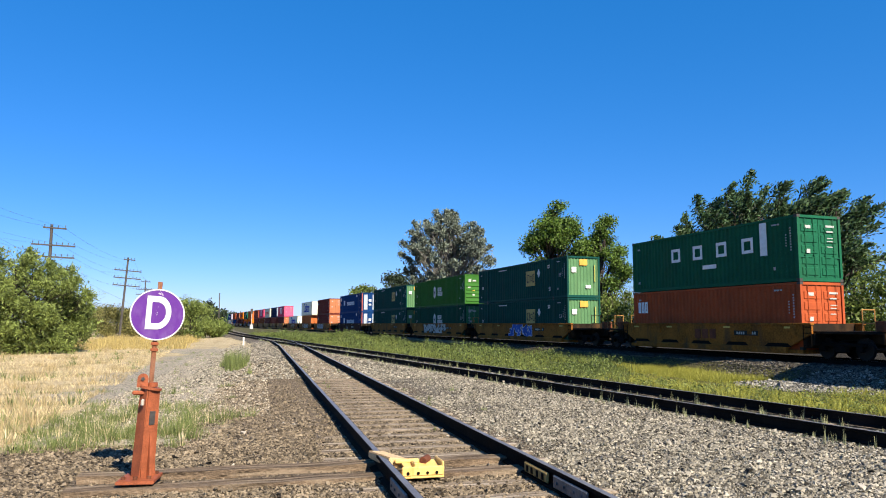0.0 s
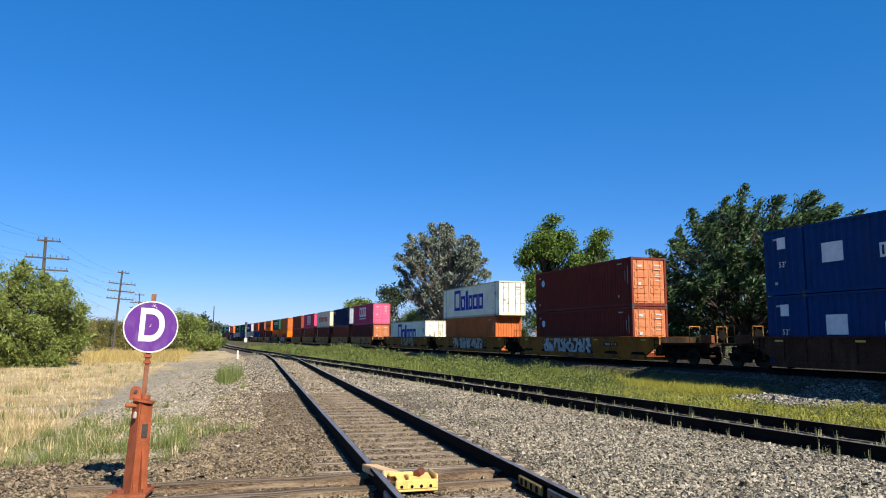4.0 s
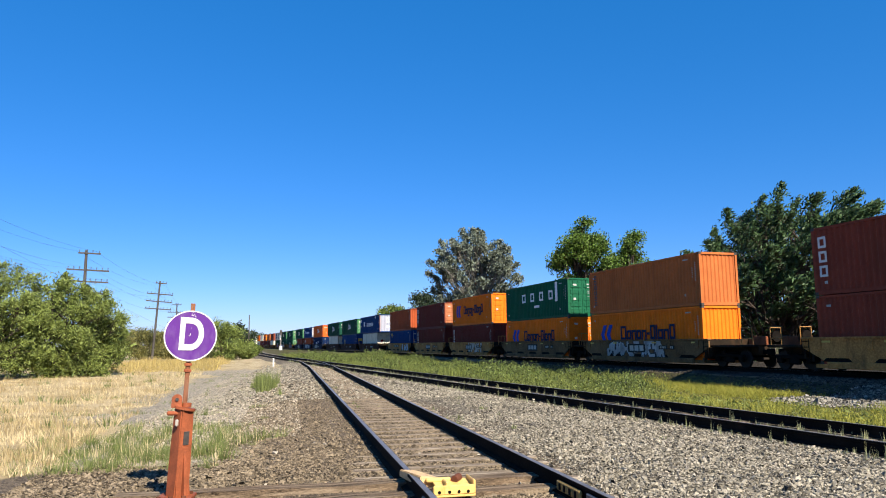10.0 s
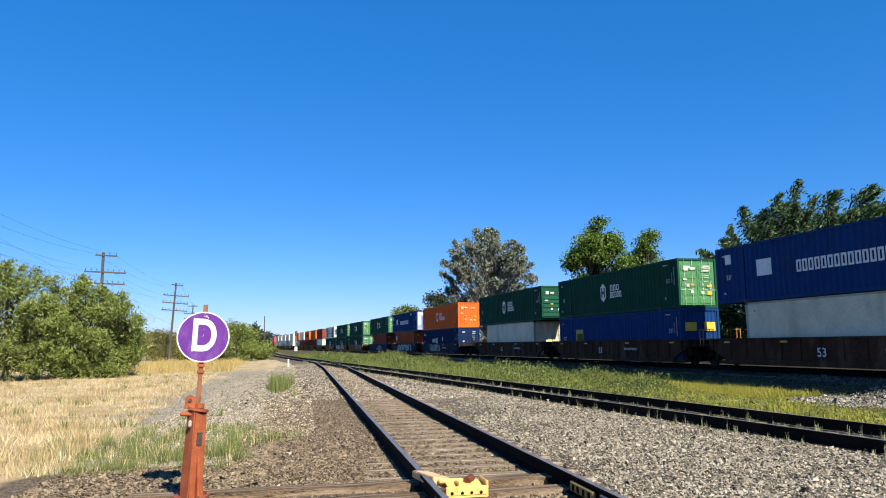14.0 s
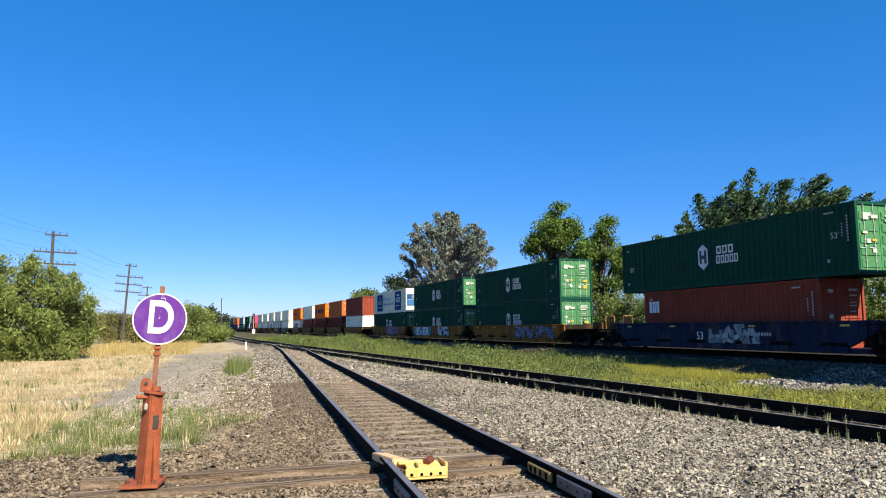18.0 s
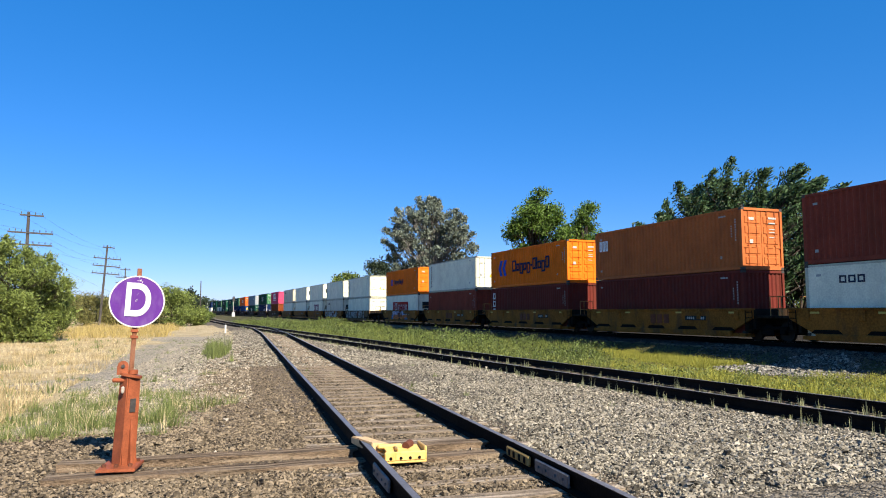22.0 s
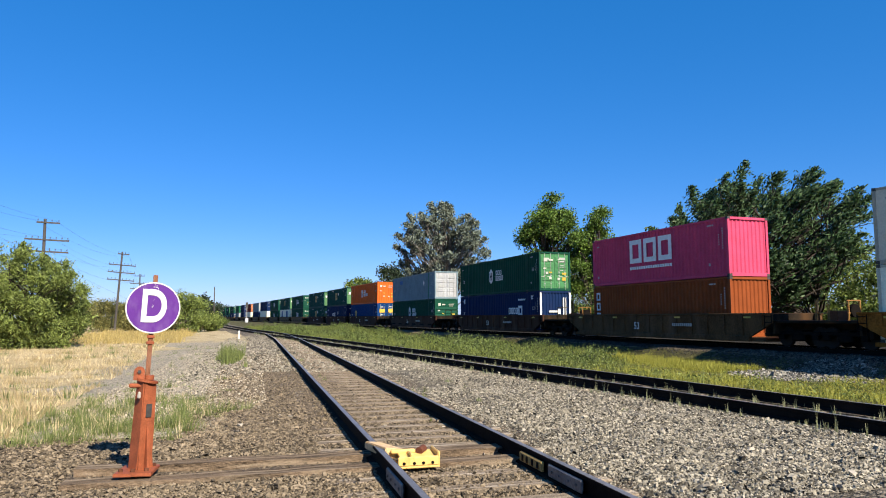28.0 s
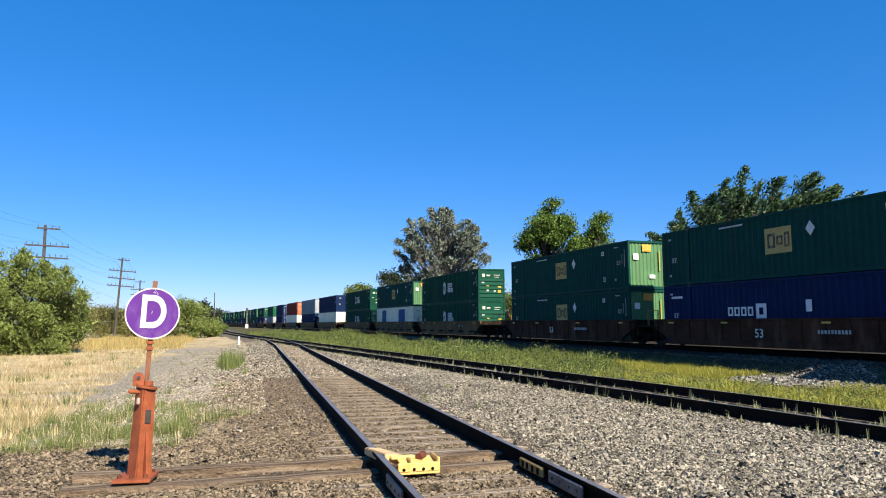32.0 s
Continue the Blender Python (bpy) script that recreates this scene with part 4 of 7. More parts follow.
            part("slogan", me, None, t, "blue slogan lettering")["kind"] = "stuff"
    elif kind == "redpanel":
        add("redpanel", (0.30, 0.024, 0.018), [(-2.6, 0.35, 5.75, 1.75, 1, 0)], "dark red panel")
        add("kline2", (0.75, 0.73, 0.7), [(-2.2, 0.98, 3.45, 0.8, 4, 0.2), (1.5, 0.98, 1.0, 1.02, 1, 0.28)], "white letter bars on the panel")
    elif kind == "greyletters":
        add("greyletters", (0.05, 0.05, 0.07), [(L / 2 - 2.7, 2.1, 1.2, 0.3, 3, 0.07)], "small black letter bars")
    elif kind == "uprightletters":
        add("uprightletters", (0.62, 0.60, 0.58), [(L / 2 - 0.75, 0.75 + 0.62 * i, 0.42, 0.48, 1, 0.1) for i in range(3)], "upright row of white letter bars")
    elif kind == "uprightword":
        add("tri", (0.10, 0.10, 0.11), [(L / 2 - 1.0, 0.55 + 0.36 * i, 0.3, 0.28, 1, 0.07) for i in range(6)], "upright row of black letter bars")
    elif kind == "smallcode":
        add("stripe", (0.012, 0.13, 0.05), [(-L / 2 + 1.99, 0.17, 0.15, H - 0.3, 1, 0)], "green upright stripe")
        plate(-L / 2 + 3.7, 1.8, [(0, 0.34), (-0.24, 0), (0, -0.34), (0.24, 0)], (0.62, 0.62, 0.6), "white diamond mark")
        add("smallcode", (0.05, 0.12, 0.35), [(L / 2 - 4.3, 2.0, 1.0, 0.38, 3, 0.09)], "small blue letter bars")
    elif kind == "panels":
        add("pan", (0.05, 0.09, 0.2), [(L / 2 - 4.7, 0.4, 2.0, 2.2, 1, 0), (-L / 2 + 3.2, 0.4, 2.6, 2.2, 1, 0)], "dark blue panels")
    elif kind == "slantmark":
        plate(L / 2 - 0.75, 1.5, [(0.5, -1.0), (0.38, -0.75), (-0.35, 0.85), (-0.5, 1.1), (-0.28, 1.1), (0.5, -0.7)], (0.05, 0.22, 0.42), "slanting blue mark")
    elif kind == "yellowletters":
        add("sea", (0.42, 0.30, 0.06), [(L / 2 - 2.0, 2.25, 1.4, 0.3, 5, 0.08), (L / 2 - 1.9, 2.02, 1.2, 0.07, 8, 0)], "small yellow letter bars")


# lead of the upper box, well, car colour, ribbed, place in its car, upper box, lower box; a box is (size, colour, end, mark)
F, D, V, Q = "front", "door", "louver", "reefer"
TRAIN = [
    (2.6, 40, "yellow", 0, "s", (40, "brown", D, ""), (40, "brown", D, "")),
    (23.5, 40, "yellow", 0, "s", (40, "green", D, "fourletters"), (40, "rust", D, "smallletters")),
    (43.4, 53, "yellow", 0, "f", (53, "bluegreen", F, "bluegreen"), (53, "bluegreen", F, "bluegreen")),
    (63.1, 53, "yellow", 0, "m", (53, "lime", V, "deepgreen"), (53, "deepgreen", D, "deepgreen")),
    (82.7, 53, "yellow", 0, "l", (53, "bluegreen", F, "bluegreen"), (53, "bluegreen", F, "bluegreen")),
    (106.2, 53, "brownred", 1, "s", (53, "blue", F, "serifword"), (53, "blue", F, "serifword")),
    (132.7, 53, "yellow", 0, "f", (40, "brown", D, "bluedot"), (40, "brown", D, "bluedot")),
    (151.6, 53, "yellow", 0, "m", (45, "white", D, "boldword"), (40, "tan", F, "")),
    (171.1, 53, "yellow", 0, "l", None, (45, "white", D, "boldword")),
    (193.9, 40, "ochre", 0, "f", (40, "pink", D, "threeframes"), (40, "brown", D, "")),
    (209.3, 40, "ochre", 0, "m", (40, "navy", D, "yellowletters"), (40, "red", F, "")),
    (224.8, 40, "ochre", 0, "m", (40, "cream", F, "redword"), (40, "brown", F, "uprightletters")),
    (240.1, 40, "ochre", 0, "m", (40, "pink", F, "threeframes"), (40, "umber", F, "uprightletters")),
    (255.8, 40, "ochre", 0, "l", (40, "red", F, "uprightletters"), (40, "red", F, "")),
    (275.7, 40, "grime", 0, "f", (40, "tan", F, "uprightword"), (40, "amber", F, "stepmark")),
    (291.2, 40, "grime", 0, "m", (40, "green", D, "fourletters"), (40, "amber", D, "stepmark")),
    (307.1, 40, "ochre", 0, "m", (40, "amber", D, "stepmark"), (40, "brown", F, "uprightletters")),
    (322.3, 40, "ochre", 0, "m", (40, "brown", D, "uprightletters"), (40, "brown", F, "uprightletters")),
    (337.7, 40, "ochre", 0, "l", (40, "rust", F, ""), (40, "blue", D, "yellowletters")),
    (356.8, 53, "brownred", 1, "f", (53, "blue", F, "serifword"), (40, "cream", D, "placard")),
    (376.4, 53, "brownred", 1, "m", (53, "deepgreen", D, "deepgreen"), (53, "blue", F, "tanmark")),
    (395.9, 53, "brownred", 1, "l", (53, "deepgreen", V, "deepgreen"), (40, "cream", F, "")),
    (419.7, 53, "darkblue", 0, "f", (53, "orange", F, "longhexmark"), (53, "navy", D, "ringfar")),
    (439.3, 53, "darkblue", 0, "m", (53, "blue", D, "serifword"), (40, "rust", D, "smallletters")),
    (458.9, 53, "darkblue", 0, "l", (53, "deepgreen", D, "deepgreen"), (40, "red", D, "smallletters")),
    (483.0, 53, "yellow", 0, "f", (53, "deepgreen", D, "deepgreen"), (53, "deepgreen", D, "deepgreen")),
    (502.5, 53, "yellow", 0, "m", (53, "deepgreen", D, "deepgreen"), (53, "deepgreen", D, "deepgreen")),
    (522.0, 53, "yellow", 0, "l", (53, "white", D, "bluepanels"), (53, "deepgreen", D, "deepgreen")),
    (545.6, 40, "yellow", 0, "f", (40, "red", F, ""), (40, "white", D, "greyletters")),
    (561.2, 40, "yellow", 0, "m", (40, "tan", D, "smallletters"), (40, "brown", F, "")),
    (576.8, 40, "yellow", 0, "m", (40, "amber", D, "stepmark"), (40, "brown", F, "uprightletters")),
    (592.3, 40, "yellow", 0, "m", (40, "white", D, "uprightword"), (40, "red", F, "")),
    (607.8, 40, "yellow", 0, "l", (40, "amber", D, "smallstep"), (40, "white", Q, "redpanel")),
    (627.7, 40, "grime", 0, "f", (40, "white", D, "uprightword"), (40, "white", D, "")),
    (643.1, 40, "yellow", 0, "m", (40, "white", D, "uprightword"), (40, "cream", Q, "greyletters")),
    (658.4, 40, "yellow", 0, "m", (40, "white", Q, ""), (40, "white", Q, "plumframes")),
    (673.8, 40, "yellow", 0, "m", (40, "white", Q, ""), (40, "white", Q, "")),
    (689.2, 40, "yellow", 0, "l", (40, "cream", D, "greyletters"), (40, "white", Q, "slantmark")),
    (709.1, 53, "umber", 1, "s", (40, "pink", F, "threeframes"), (40, "umber", F, "uprightletters")),
    (728.6, 53, "brownred", 1, "s", (53, "deepgreen", D, "deepgreen"), (53, "navy", F, "ringmark")),
    (752.2, 53, "brownred", 0, "s", (53, "grey", D, "smallcode"), (53, "deepgreen", V, "deepgreen")),
    (775.9, 53, "brownred", 1, "f", (53, "orange", F, "longhexmark"), (53, "blue", D, "tanmark")),
    (795.3, 53, "brownred", 1, "m", (53, "bluegreen", F, "midsquare"), (53, "navy", D, "ringfar")),
    (814.7, 53, "brownred", 1, "l", (53, "bluegreen", F, "midsquare"), (53, "bluegreen", F, "midsquare")),
    (837.8, 53, "grime", 0, "f", (53, "deepgreen", V, "deepgreen"), (53, "deepgreen", V, "deepgreen")),
    (857.4, 53, "grime", 0, "m", (53, "bluegreen", F, "midsquare"), (53, "white", D, "panels")),
    (877.4, 53, "grime", 0, "l", (53, "deepgreen", F, "deepgreen"), (53, "deepgreen", D, "deepgreen")),
    (901.0, 53, "grime", 0, "f", (53, "navy", D, ""), (53, "white", D, "")),
    (921.5, 53, "grime", 0, "m", (53, "grey", D, ""), (53, "navy", D, "")),
    (944.0, 53, "grime", 0, "l", (53, "brown", D, ""), (53, "white", D, "")),
    (967.0, 40, "grime", 0, "f", (40, "navy", D, ""), (40, "navy", D, "")),
    (986.0, 40, "grime", 0, "l", (40, "green", D, ""), (40, "grey", D, "")),
] + [(1006.0 + 19.7 * i, 53, "grime", 0, "m", (53, "deepgreen", D if i % 2 else V, "deepgreen"), (53, "deepgreen" if i % 3 else "navy", D, "deepgreen")) for i in range(9)]


def words(size, color, end, level, mk):
    kind = {"door": "barred doors", "front": "ribbed end", "louver": "slatted end", "reefer": "cooling unit"}[end]
    return "%s %d-foot container with %s, %s" % (NAMES[color], size, kind, "stacked on another" if level else "low in well car")


def assemble():
    for lead, well, color, ribs, place, top, low in TRAIN:
        ref = top or low
        mid = lead + SIZES[ref[0]][0] / 2
        tight = (19.6 - 16.5) / 2 if well == 53 else (15.45 - 12.45) / 2
        fr = 2.9 if place in "sf" else tight
        rr = 2.9 if place in "sl" else tight
        desc = {"yellow": "weathered yellow well car with rust and dirt", "brownred": "dark red-brown well car", "darkblue": "dark blue well car", "grime": "grimy grey-yellow well car", "umber": "dark brown well car", "ochre": "dull ochre well car with dark dirt"}[color]
        car = well_car(well, color, mid, fr, rr, True, place in "sl", label=desc + (" with ribbed sides" if ribs else " with smooth sides"), ribs=bool(ribs))
        dress_car(car, well, color, ribs, int(lead * 10))
        for level, b in ((0, low), (1, top)):
            if not b:
                continue
            size, col, end, mk = b
            L = SIZES[size][0]
            flat = col in ("white", "cream") and mk not in ("panels",) and size != 53
            # ends that face the sun take a lighter copy of the side's paint
            endcol = "sunlitteal" if col == "bluegreen" and end == "front" else "palegrey" if col == "grey" and end == "door" else ("doorgrey" if end == "door" else "silverblue") if mk == "serifword" and level == 1 and low[0] == 40 else {"brown": "sunlitbrown", "pink": "sunlitpink", "deepgreen": "sunlitgreen", "navy": "doorgrey" if size == 40 and 200 < lead < 220 else None}.get(col) if end == "door" else None
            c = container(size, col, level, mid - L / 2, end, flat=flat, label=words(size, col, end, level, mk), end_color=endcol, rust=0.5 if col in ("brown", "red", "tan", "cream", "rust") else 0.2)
            if mk:
                brand(c, mk, size)
            end_marks(c, size, mk, col, endcol == "doorgrey" and end == "door", endcol == "silverblue")


GRAFFITI = {434: ((0.05, 0.12, 0.5), (0.5, 0.55, 0.6), -2.2, 5), 631: ((0.45, 0.45, 0.42), (0.05, 0.05, 0.05), 0.5, 9), 1327: ((0.5, 0.5, 0.48), (0.04, 0.04, 0.05), 1.2, 8),
            1516: ((0.45, 0.43, 0.38), (0.06, 0.05, 0.04), 0.0, 9), 1711: ((0.3, 0.25, 0.15), (0.1, 0.07, 0.03), -2.0, 6), 2757: ((0.38, 0.4, 0.4), (0.05, 0.05, 0.06), 0.0, 8),
            3071: ((0.4, 0.38, 0.33), (0.12, 0.1, 0.07), -3.4, 5), 3377: ((0.50, 0.55, 0.62), (0.17, 0.22, 0.30), -5.8, 4), 4197: ((0.35, 0.37, 0.33), (0.1, 0.1, 0.1), 0.5, 6),
            4393: ((0.42, 0.47, 0.5), (0.05, 0.06, 0.1), 0.0, 11), 4589: ((0.35, 0.37, 0.38), (0.05, 0.05, 0.08), -3.0, 4), 4830: ((0.20, 0.19, 0.27), (0.015, 0.015, 0.025), -4.3, 8),
            5025: ((0.62, 0.62, 0.62), (0.04, 0.30, 0.48), -4.6, 4), 5220: ((0.35, 0.2, 0.3), (0.03, 0.05, 0.2), -3.0, 7), 6078: ((0.45, 0.47, 0.62), (0.03, 0.07, 0.22), -0.95, 6),
            6277: ((0.27, 0.27, 0.26), (0.035, 0.03, 0.028), 3.0, 13), 6431: ((0.40, 0.40, 0.38), (0.07, 0.06, 0.05), 2.6, 11)}


def scrawl(bm, rng, y, w, h, z, x, width):
    """One sprayed shape: a few thick bent strokes, no letter of any alphabet."""
    for _ in range(3):
        pts = [(y + rng.uniform(0.05, 0.95) * w, z + rng.uniform(0, 1) * h)]
        for _ in range(4):
            py, pz = pts[-1]
            pts.append((min(max(py + rng.uniform(-0.6, 0.6) * w, y), y + w), min(max(pz + rng.uniform(-0.7, 0.7) * h, z), z + h)))
        for (a, b), (c, d) in zip(pts, pts[1:]):
            v = Vector((c - a, d - b))
            if v.length < 0.05:
                continue
            n = Vector((-v.y, v.x)).normalized() * width / 2
            e = v.normalized() * width * 0.4
            q = [(a - e.x + n.x, b - e.y + n.y), (a - e.x - n.x, b - e.y - n.y), (c + e.x - n.x, d + e.y - n.y), (c + e.x + n.x, d + e.y + n.y)]
            bm.faces.new([bm.verts.new((x, yy, min(max(zz, 0.46), 1.37))) for yy, zz in q])


def sprayed_word(car, x):
    """A sprayed word in fat white letters over sky-blue strokes, with rusty orange bars after it."""
    rnd = random.Random(9)
    for nm, col, y0, y1, k in (("graffiti_ground", (0.10, 0.40, 0.55), 1.4, 6.9, 9), ("graffiti_ground", (0.30, 0.085, 0.02), -1.2, 0.9, 3)):
        bm = bmesh.new()
        for i in range(k):
            scrawl(bm, rnd, y0 + (y1 - y0) * i / k, (y1 - y0) / k * 1.3, 0.8, 0.5, x + 0.002, 0.34)
        part(nm, bm, material("spray_%02d%02d%02d" % tuple(int(c * 99) for c in col), col, rough=0.6, vary=0.3, scale=3), car)["kind"] = "stuff"
    for dx, off, col in ((0.0, 0.085, (0.05, 0.06, 0.09)), (-0.004, 0.035, (0.62, 0.64, 0.64))):
        cu = bpy.data.curves.new("letters", "FONT")
        cu.body, cu.size, cu.extrude, cu.offset, cu.align_x = "EVER", 1.0, 0.001, off, "CENTER"
        ob = new("letters", cu)
        me = bpy.data.meshes.new_from_object(ob)
        bpy.data.objects.remove(ob)
        me.transform(pose(x - 0.003 + dx, 4.2, 0.50, 90, 0, -90) @ Matrix.Diagonal((2.1, 1.15, 1, 1)))
        me.materials.clear()
        me.materials.append(material("spray_%02d%02d%02d" % tuple(int(c * 99) for c in col), col, rough=0.6, vary=0.3, scale=3))
        part("graffiti_word", me, None, car, "sprayed word in fat white letters")


def dress_car(car, well, color, ribs, seed):
    """Stencils of the car's side, and graffiti where it has them."""
    Lw = 12.45 if well == 40 else 16.5
    x = -1.539 if ribs else -1.5
    rng = random.Random(seed)
    key = min(GRAFFITI, key=lambda k: abs(k - seed))
    if abs(key - seed) < 4:
        fill, line, y0, n = GRAFFITI[key]
        if key == 5025:
            sprayed_word(car, x)
        if key == 6078:
            for col, ya, yb, za, k in (((0.02, 0.20, 0.45), 2.35, -2.7, 0.45, 2), ((0.62, 0.17, 0.03), 1.7, -2.5, 0.45, 6)):
                bm = bmesh.new()
                for i in range(k):
                    scrawl(bm, rng, ya + (yb - ya) * i / (k - 1) - 0.4, 0.9, 0.42, za, x - 0.004, 0.2)
                part("graffiti_ground", bm, material("spray_%02d%02d%02d" % tuple(int(c * 99) for c in col), col, rough=0.6, vary=0.3, scale=3), car)["kind"] = "stuff"
        for i in range(n):
            for nm, col, wd, dx in (("graffiti_outline", line, 0.34, 0.0), ("graffiti", fill, 0.20, -0.003)):
                bm = bmesh.new()
                scrawl(bm, random.Random(seed * 50 + i), y0 - 0.8 * i + 2.6, 0.78, 0.52 if key == 6078 else 0.80, 0.83 if key == 6078 else 0.5, x + dx, wd)
                part(nm, bm, material("spray_%02d%02d%02d" % tuple(int(c * 99) for c in col), col, rough=0.6, vary=0.3, scale=3), car)["kind"] = "stuff"
    dark = color in ("yellow", "grime", "ochre")
    code = material("stencil_black", (0.02, 0.018, 0.016), rough=0.7) if dark else material("mark_code", (0.34, 0.35, 0.33))
    if dark and not ribs:
        wide = key == 3377 and abs(key - seed) < 4
        yc, q = (1.0, 1.85) if wide else (-Lw * 0.25, 1.0)
        part("number_panel", boxes((x - 0.004, x + 0.01, yc - 0.75 * q, yc + 0.75 * q, 0.9, 1.12 + 0.07 * wide)), code, car, "black number panel")
        b = bmesh.new()
        for i in range(9):
            if i != 4:
                box(b, x - 0.008, x, yc + (i * 0.14 - 0.62) * q, yc + (i * 0.14 - 0.53) * q, 0.95, 1.07 + 0.07 * wide)
        part("number_bar", b, material("mark_code", (0.34, 0.35, 0.33)), car)["kind"] = "stuff"
        if well == 40 and not 2700 < seed < 3400:
            for i in range(3):
                part("letter_bar", boxes((x - 0.005, x + 0.01, -1.1 + i * 0.55, -0.68 + i * 0.55, 0.72, 1.18)), material("stencil_red", (0.13, 0.035, 0.015), rough=0.7, vary=0.5), car, "faded dark red letter bar")
        elif well == 40 and not wide:
            part("letter_panel", boxes((x - 0.004, x + 0.01, -0.95, 0.95, 0.70, 1.22)), code, car, "black letter panel")
            for i in range(3):
                part("letter_bar", boxes((x - 0.009, x, -0.78 + i * 0.55, -0.36 + i * 0.55, 0.80, 1.12)), material("mark_code", (0.34, 0.35, 0.33)), car, "white letter bar")
    else:
        b = bmesh.new()
        for i in range(10):
            box(b, x - 0.004, x + 0.01, -3.6 + i * 0.16, -3.5 + i * 0.16, 0.82, 0.98)
        part("number_bar", b, code, car)["kind"] = "stuff"
        number(car, "53", x - 0.006, 1.1, 0.62, 0.55, (0.6, 0.6, 0.58))
    for y in (-Lw * 0.45, -Lw * 0.15, Lw * 0.2, Lw * 0.44):
        part("reflector", cached(("refl", x), lambda: mesh_of("reflector", boxes((x - 0.006, x + 0.01, -0.22, 0.22, -0.04, 0.04)), material("reflector_yellow", (0.5, 0.36, 0.08), rough=0.4))), None, car, "yellow reflector strip").location = (0, y, 1.28)


def number(t, body, x, y, z, size, color, turn=0):
    """Painted numerals on the long wall, or turned onto the end."""
    def build():
        cu = bpy.data.curves.new("numeral", "FONT")
        cu.body, cu.size, cu.extrude, cu.offset, cu.align_x, cu.resolution_u = body, size, 0.002, size * 0.01, "CENTER", 3
        ob = new("numeral", cu)
        me = bpy.data.meshes.new_from_object(ob)
        bpy.data.objects.remove(ob)
        me.transform(pose(0, 0, 0, 90, 0, turn - 90))
        me.materials.clear()
        me.materials.append(material("mark_%02d%02d%02d" % tuple(int(c * 99) for c in color), color, rough=0.8, vary=0.15, scale=4, spec=0.08))
        return me
    part("numeral", cached(("num", body, size, color, turn), build), None, t).location = (x, y, z)


def end_marks(t, size, kind, col, chequer=False, faded=False):
    """Stickers and marks on the end that leads."""
    L, W, H = SIZES[size]
    y = -L / 2 - 0.012

    def sticker(nm, c, x, z, w, h, lab):
        m = material("mark_%02d%02d%02d" % tuple(int(q * 99) for q in c), c, rough=0.8, vary=0.15, scale=4, spec=0.08)
        part(nm, cached(("stk", size, c, x, z, w, h), lambda: mesh_of(nm, boxes((x, x + w, y - 0.004, y + 0.014, z, z + h)), m)), None, t, lab)
    if kind in ("bluegreen", "midsquare"):
        sticker("end_mark", (0.60, 0.30, 0.06), -0.32, 2.25, 0.62, 0.42, "orange square mark")
        sticker("end_mark", (0.7, 0.7, 0.68), -0.95, 1.75, 0.36, 0.36, "white diamond mark")
        sticker("end_mark", (0.7, 0.7, 0.68), 0.15, 0.65, 0.4, 0.22, "white label")
        sticker("end_mark", (0.30, 0.30, 0.08), 0.85, 1.1, 0.07, 1.2, "yellow strip")
    elif kind in ("deepgreen", "longhexmark"):
        pale, gold = (0.40, 0.42, 0.36), (0.42, 0.30, 0.05)
        sticker("end_mark", pale, -0.92, 2.16, 0.28, 0.28, "white round mark")
        sticker("end_mark", pale, -0.5, 2.22, 0.36, 0.14, "white letter bar")
        for x, z, w, h, c in ((-0.98, 1.6, 0.26, 0.10, pale), (-0.5, 1.3, 0.24, 0.1, gold), (-0.5, 0.85, 0.2, 0.16, pale), (0.2, 0.8, 0.2, 0.16, pale), (0.6, 0.75, 0.3, 0.24, gold), (0.6, 1.2, 0.34, 0.14, gold), (0.25, 2.3, 0.6, 0.06, pale), (0.25, 2.12, 0.5, 0.05, pale)):
            sticker("end_mark", c, x, z, w, h, "pale label" if c == pale else "yellow label")
    elif kind == "ringmark":
        for x, w, z, h in ((-W / 2, 0.14, 0.12, H - 0.24), (W / 2 - 0.14, 0.14, 0.12, H - 0.24), (0.62, 0.10, 0.5, 1.9), (0.84, 0.05, 0.5, 1.9), (-0.55, 0.75, 1.30, 0.14), (0.2, 0.22, 1.18, 0.38)):
            sticker("end_mark", (0.62, 0.62, 0.60), x, z, w, h, "white painted band")
    elif kind == "bluepanels":
        sticker("end_mark", (0.04, 0.13, 0.28), -1.15, 0.75, 2.3, 0.75, "blue band")
        sticker("end_mark", (0.02, 0.07, 0.17), -1.15, 1.55, 2.3, 0.6, "dark blue band")
        sticker("end_mark", (0.62, 0.62, 0.60), -0.55, 1.62, 1.1, 0.42, "white letter bars")
    elif kind == "serifword" and chequer:
        for i, x in enumerate((-1.08, -0.56, 0.12, 0.64)):
            for j in range(5):
                if j or i in (1, 2):
                    sticker("end_mark", (0.09, 0.17, 0.36) if i in (1, 2) and j < 4 else (0.62, 0.61, 0.56), x, 0.35 + 0.47 * j, 0.42, 0.38, "blue square" if i in (1, 2) and j < 4 else "pale square")
    elif kind == "serifword" and faded:
        for x in (-W / 2, W / 2 - 0.09):
            sticker("rust_streak", (0.36, 0.17, 0.10), x, 0.1, 0.09, H - 0.2, "rusty corner strip")
        number(t, "53", 0.0, y - 0.006, 2.05, 0.55, (0.7, 0.7, 0.68), 90)
        sticker("end_mark", (0.7, 0.7, 0.68), -0.22, 1.5, 0.5, 0.36, "white label")
        sticker("end_mark", (0.7, 0.7, 0.68), -0.2, 0.75, 0.5, 0.3, "white label")
    elif kind == "placard":
        def diamond():
            bm = bmesh.new()
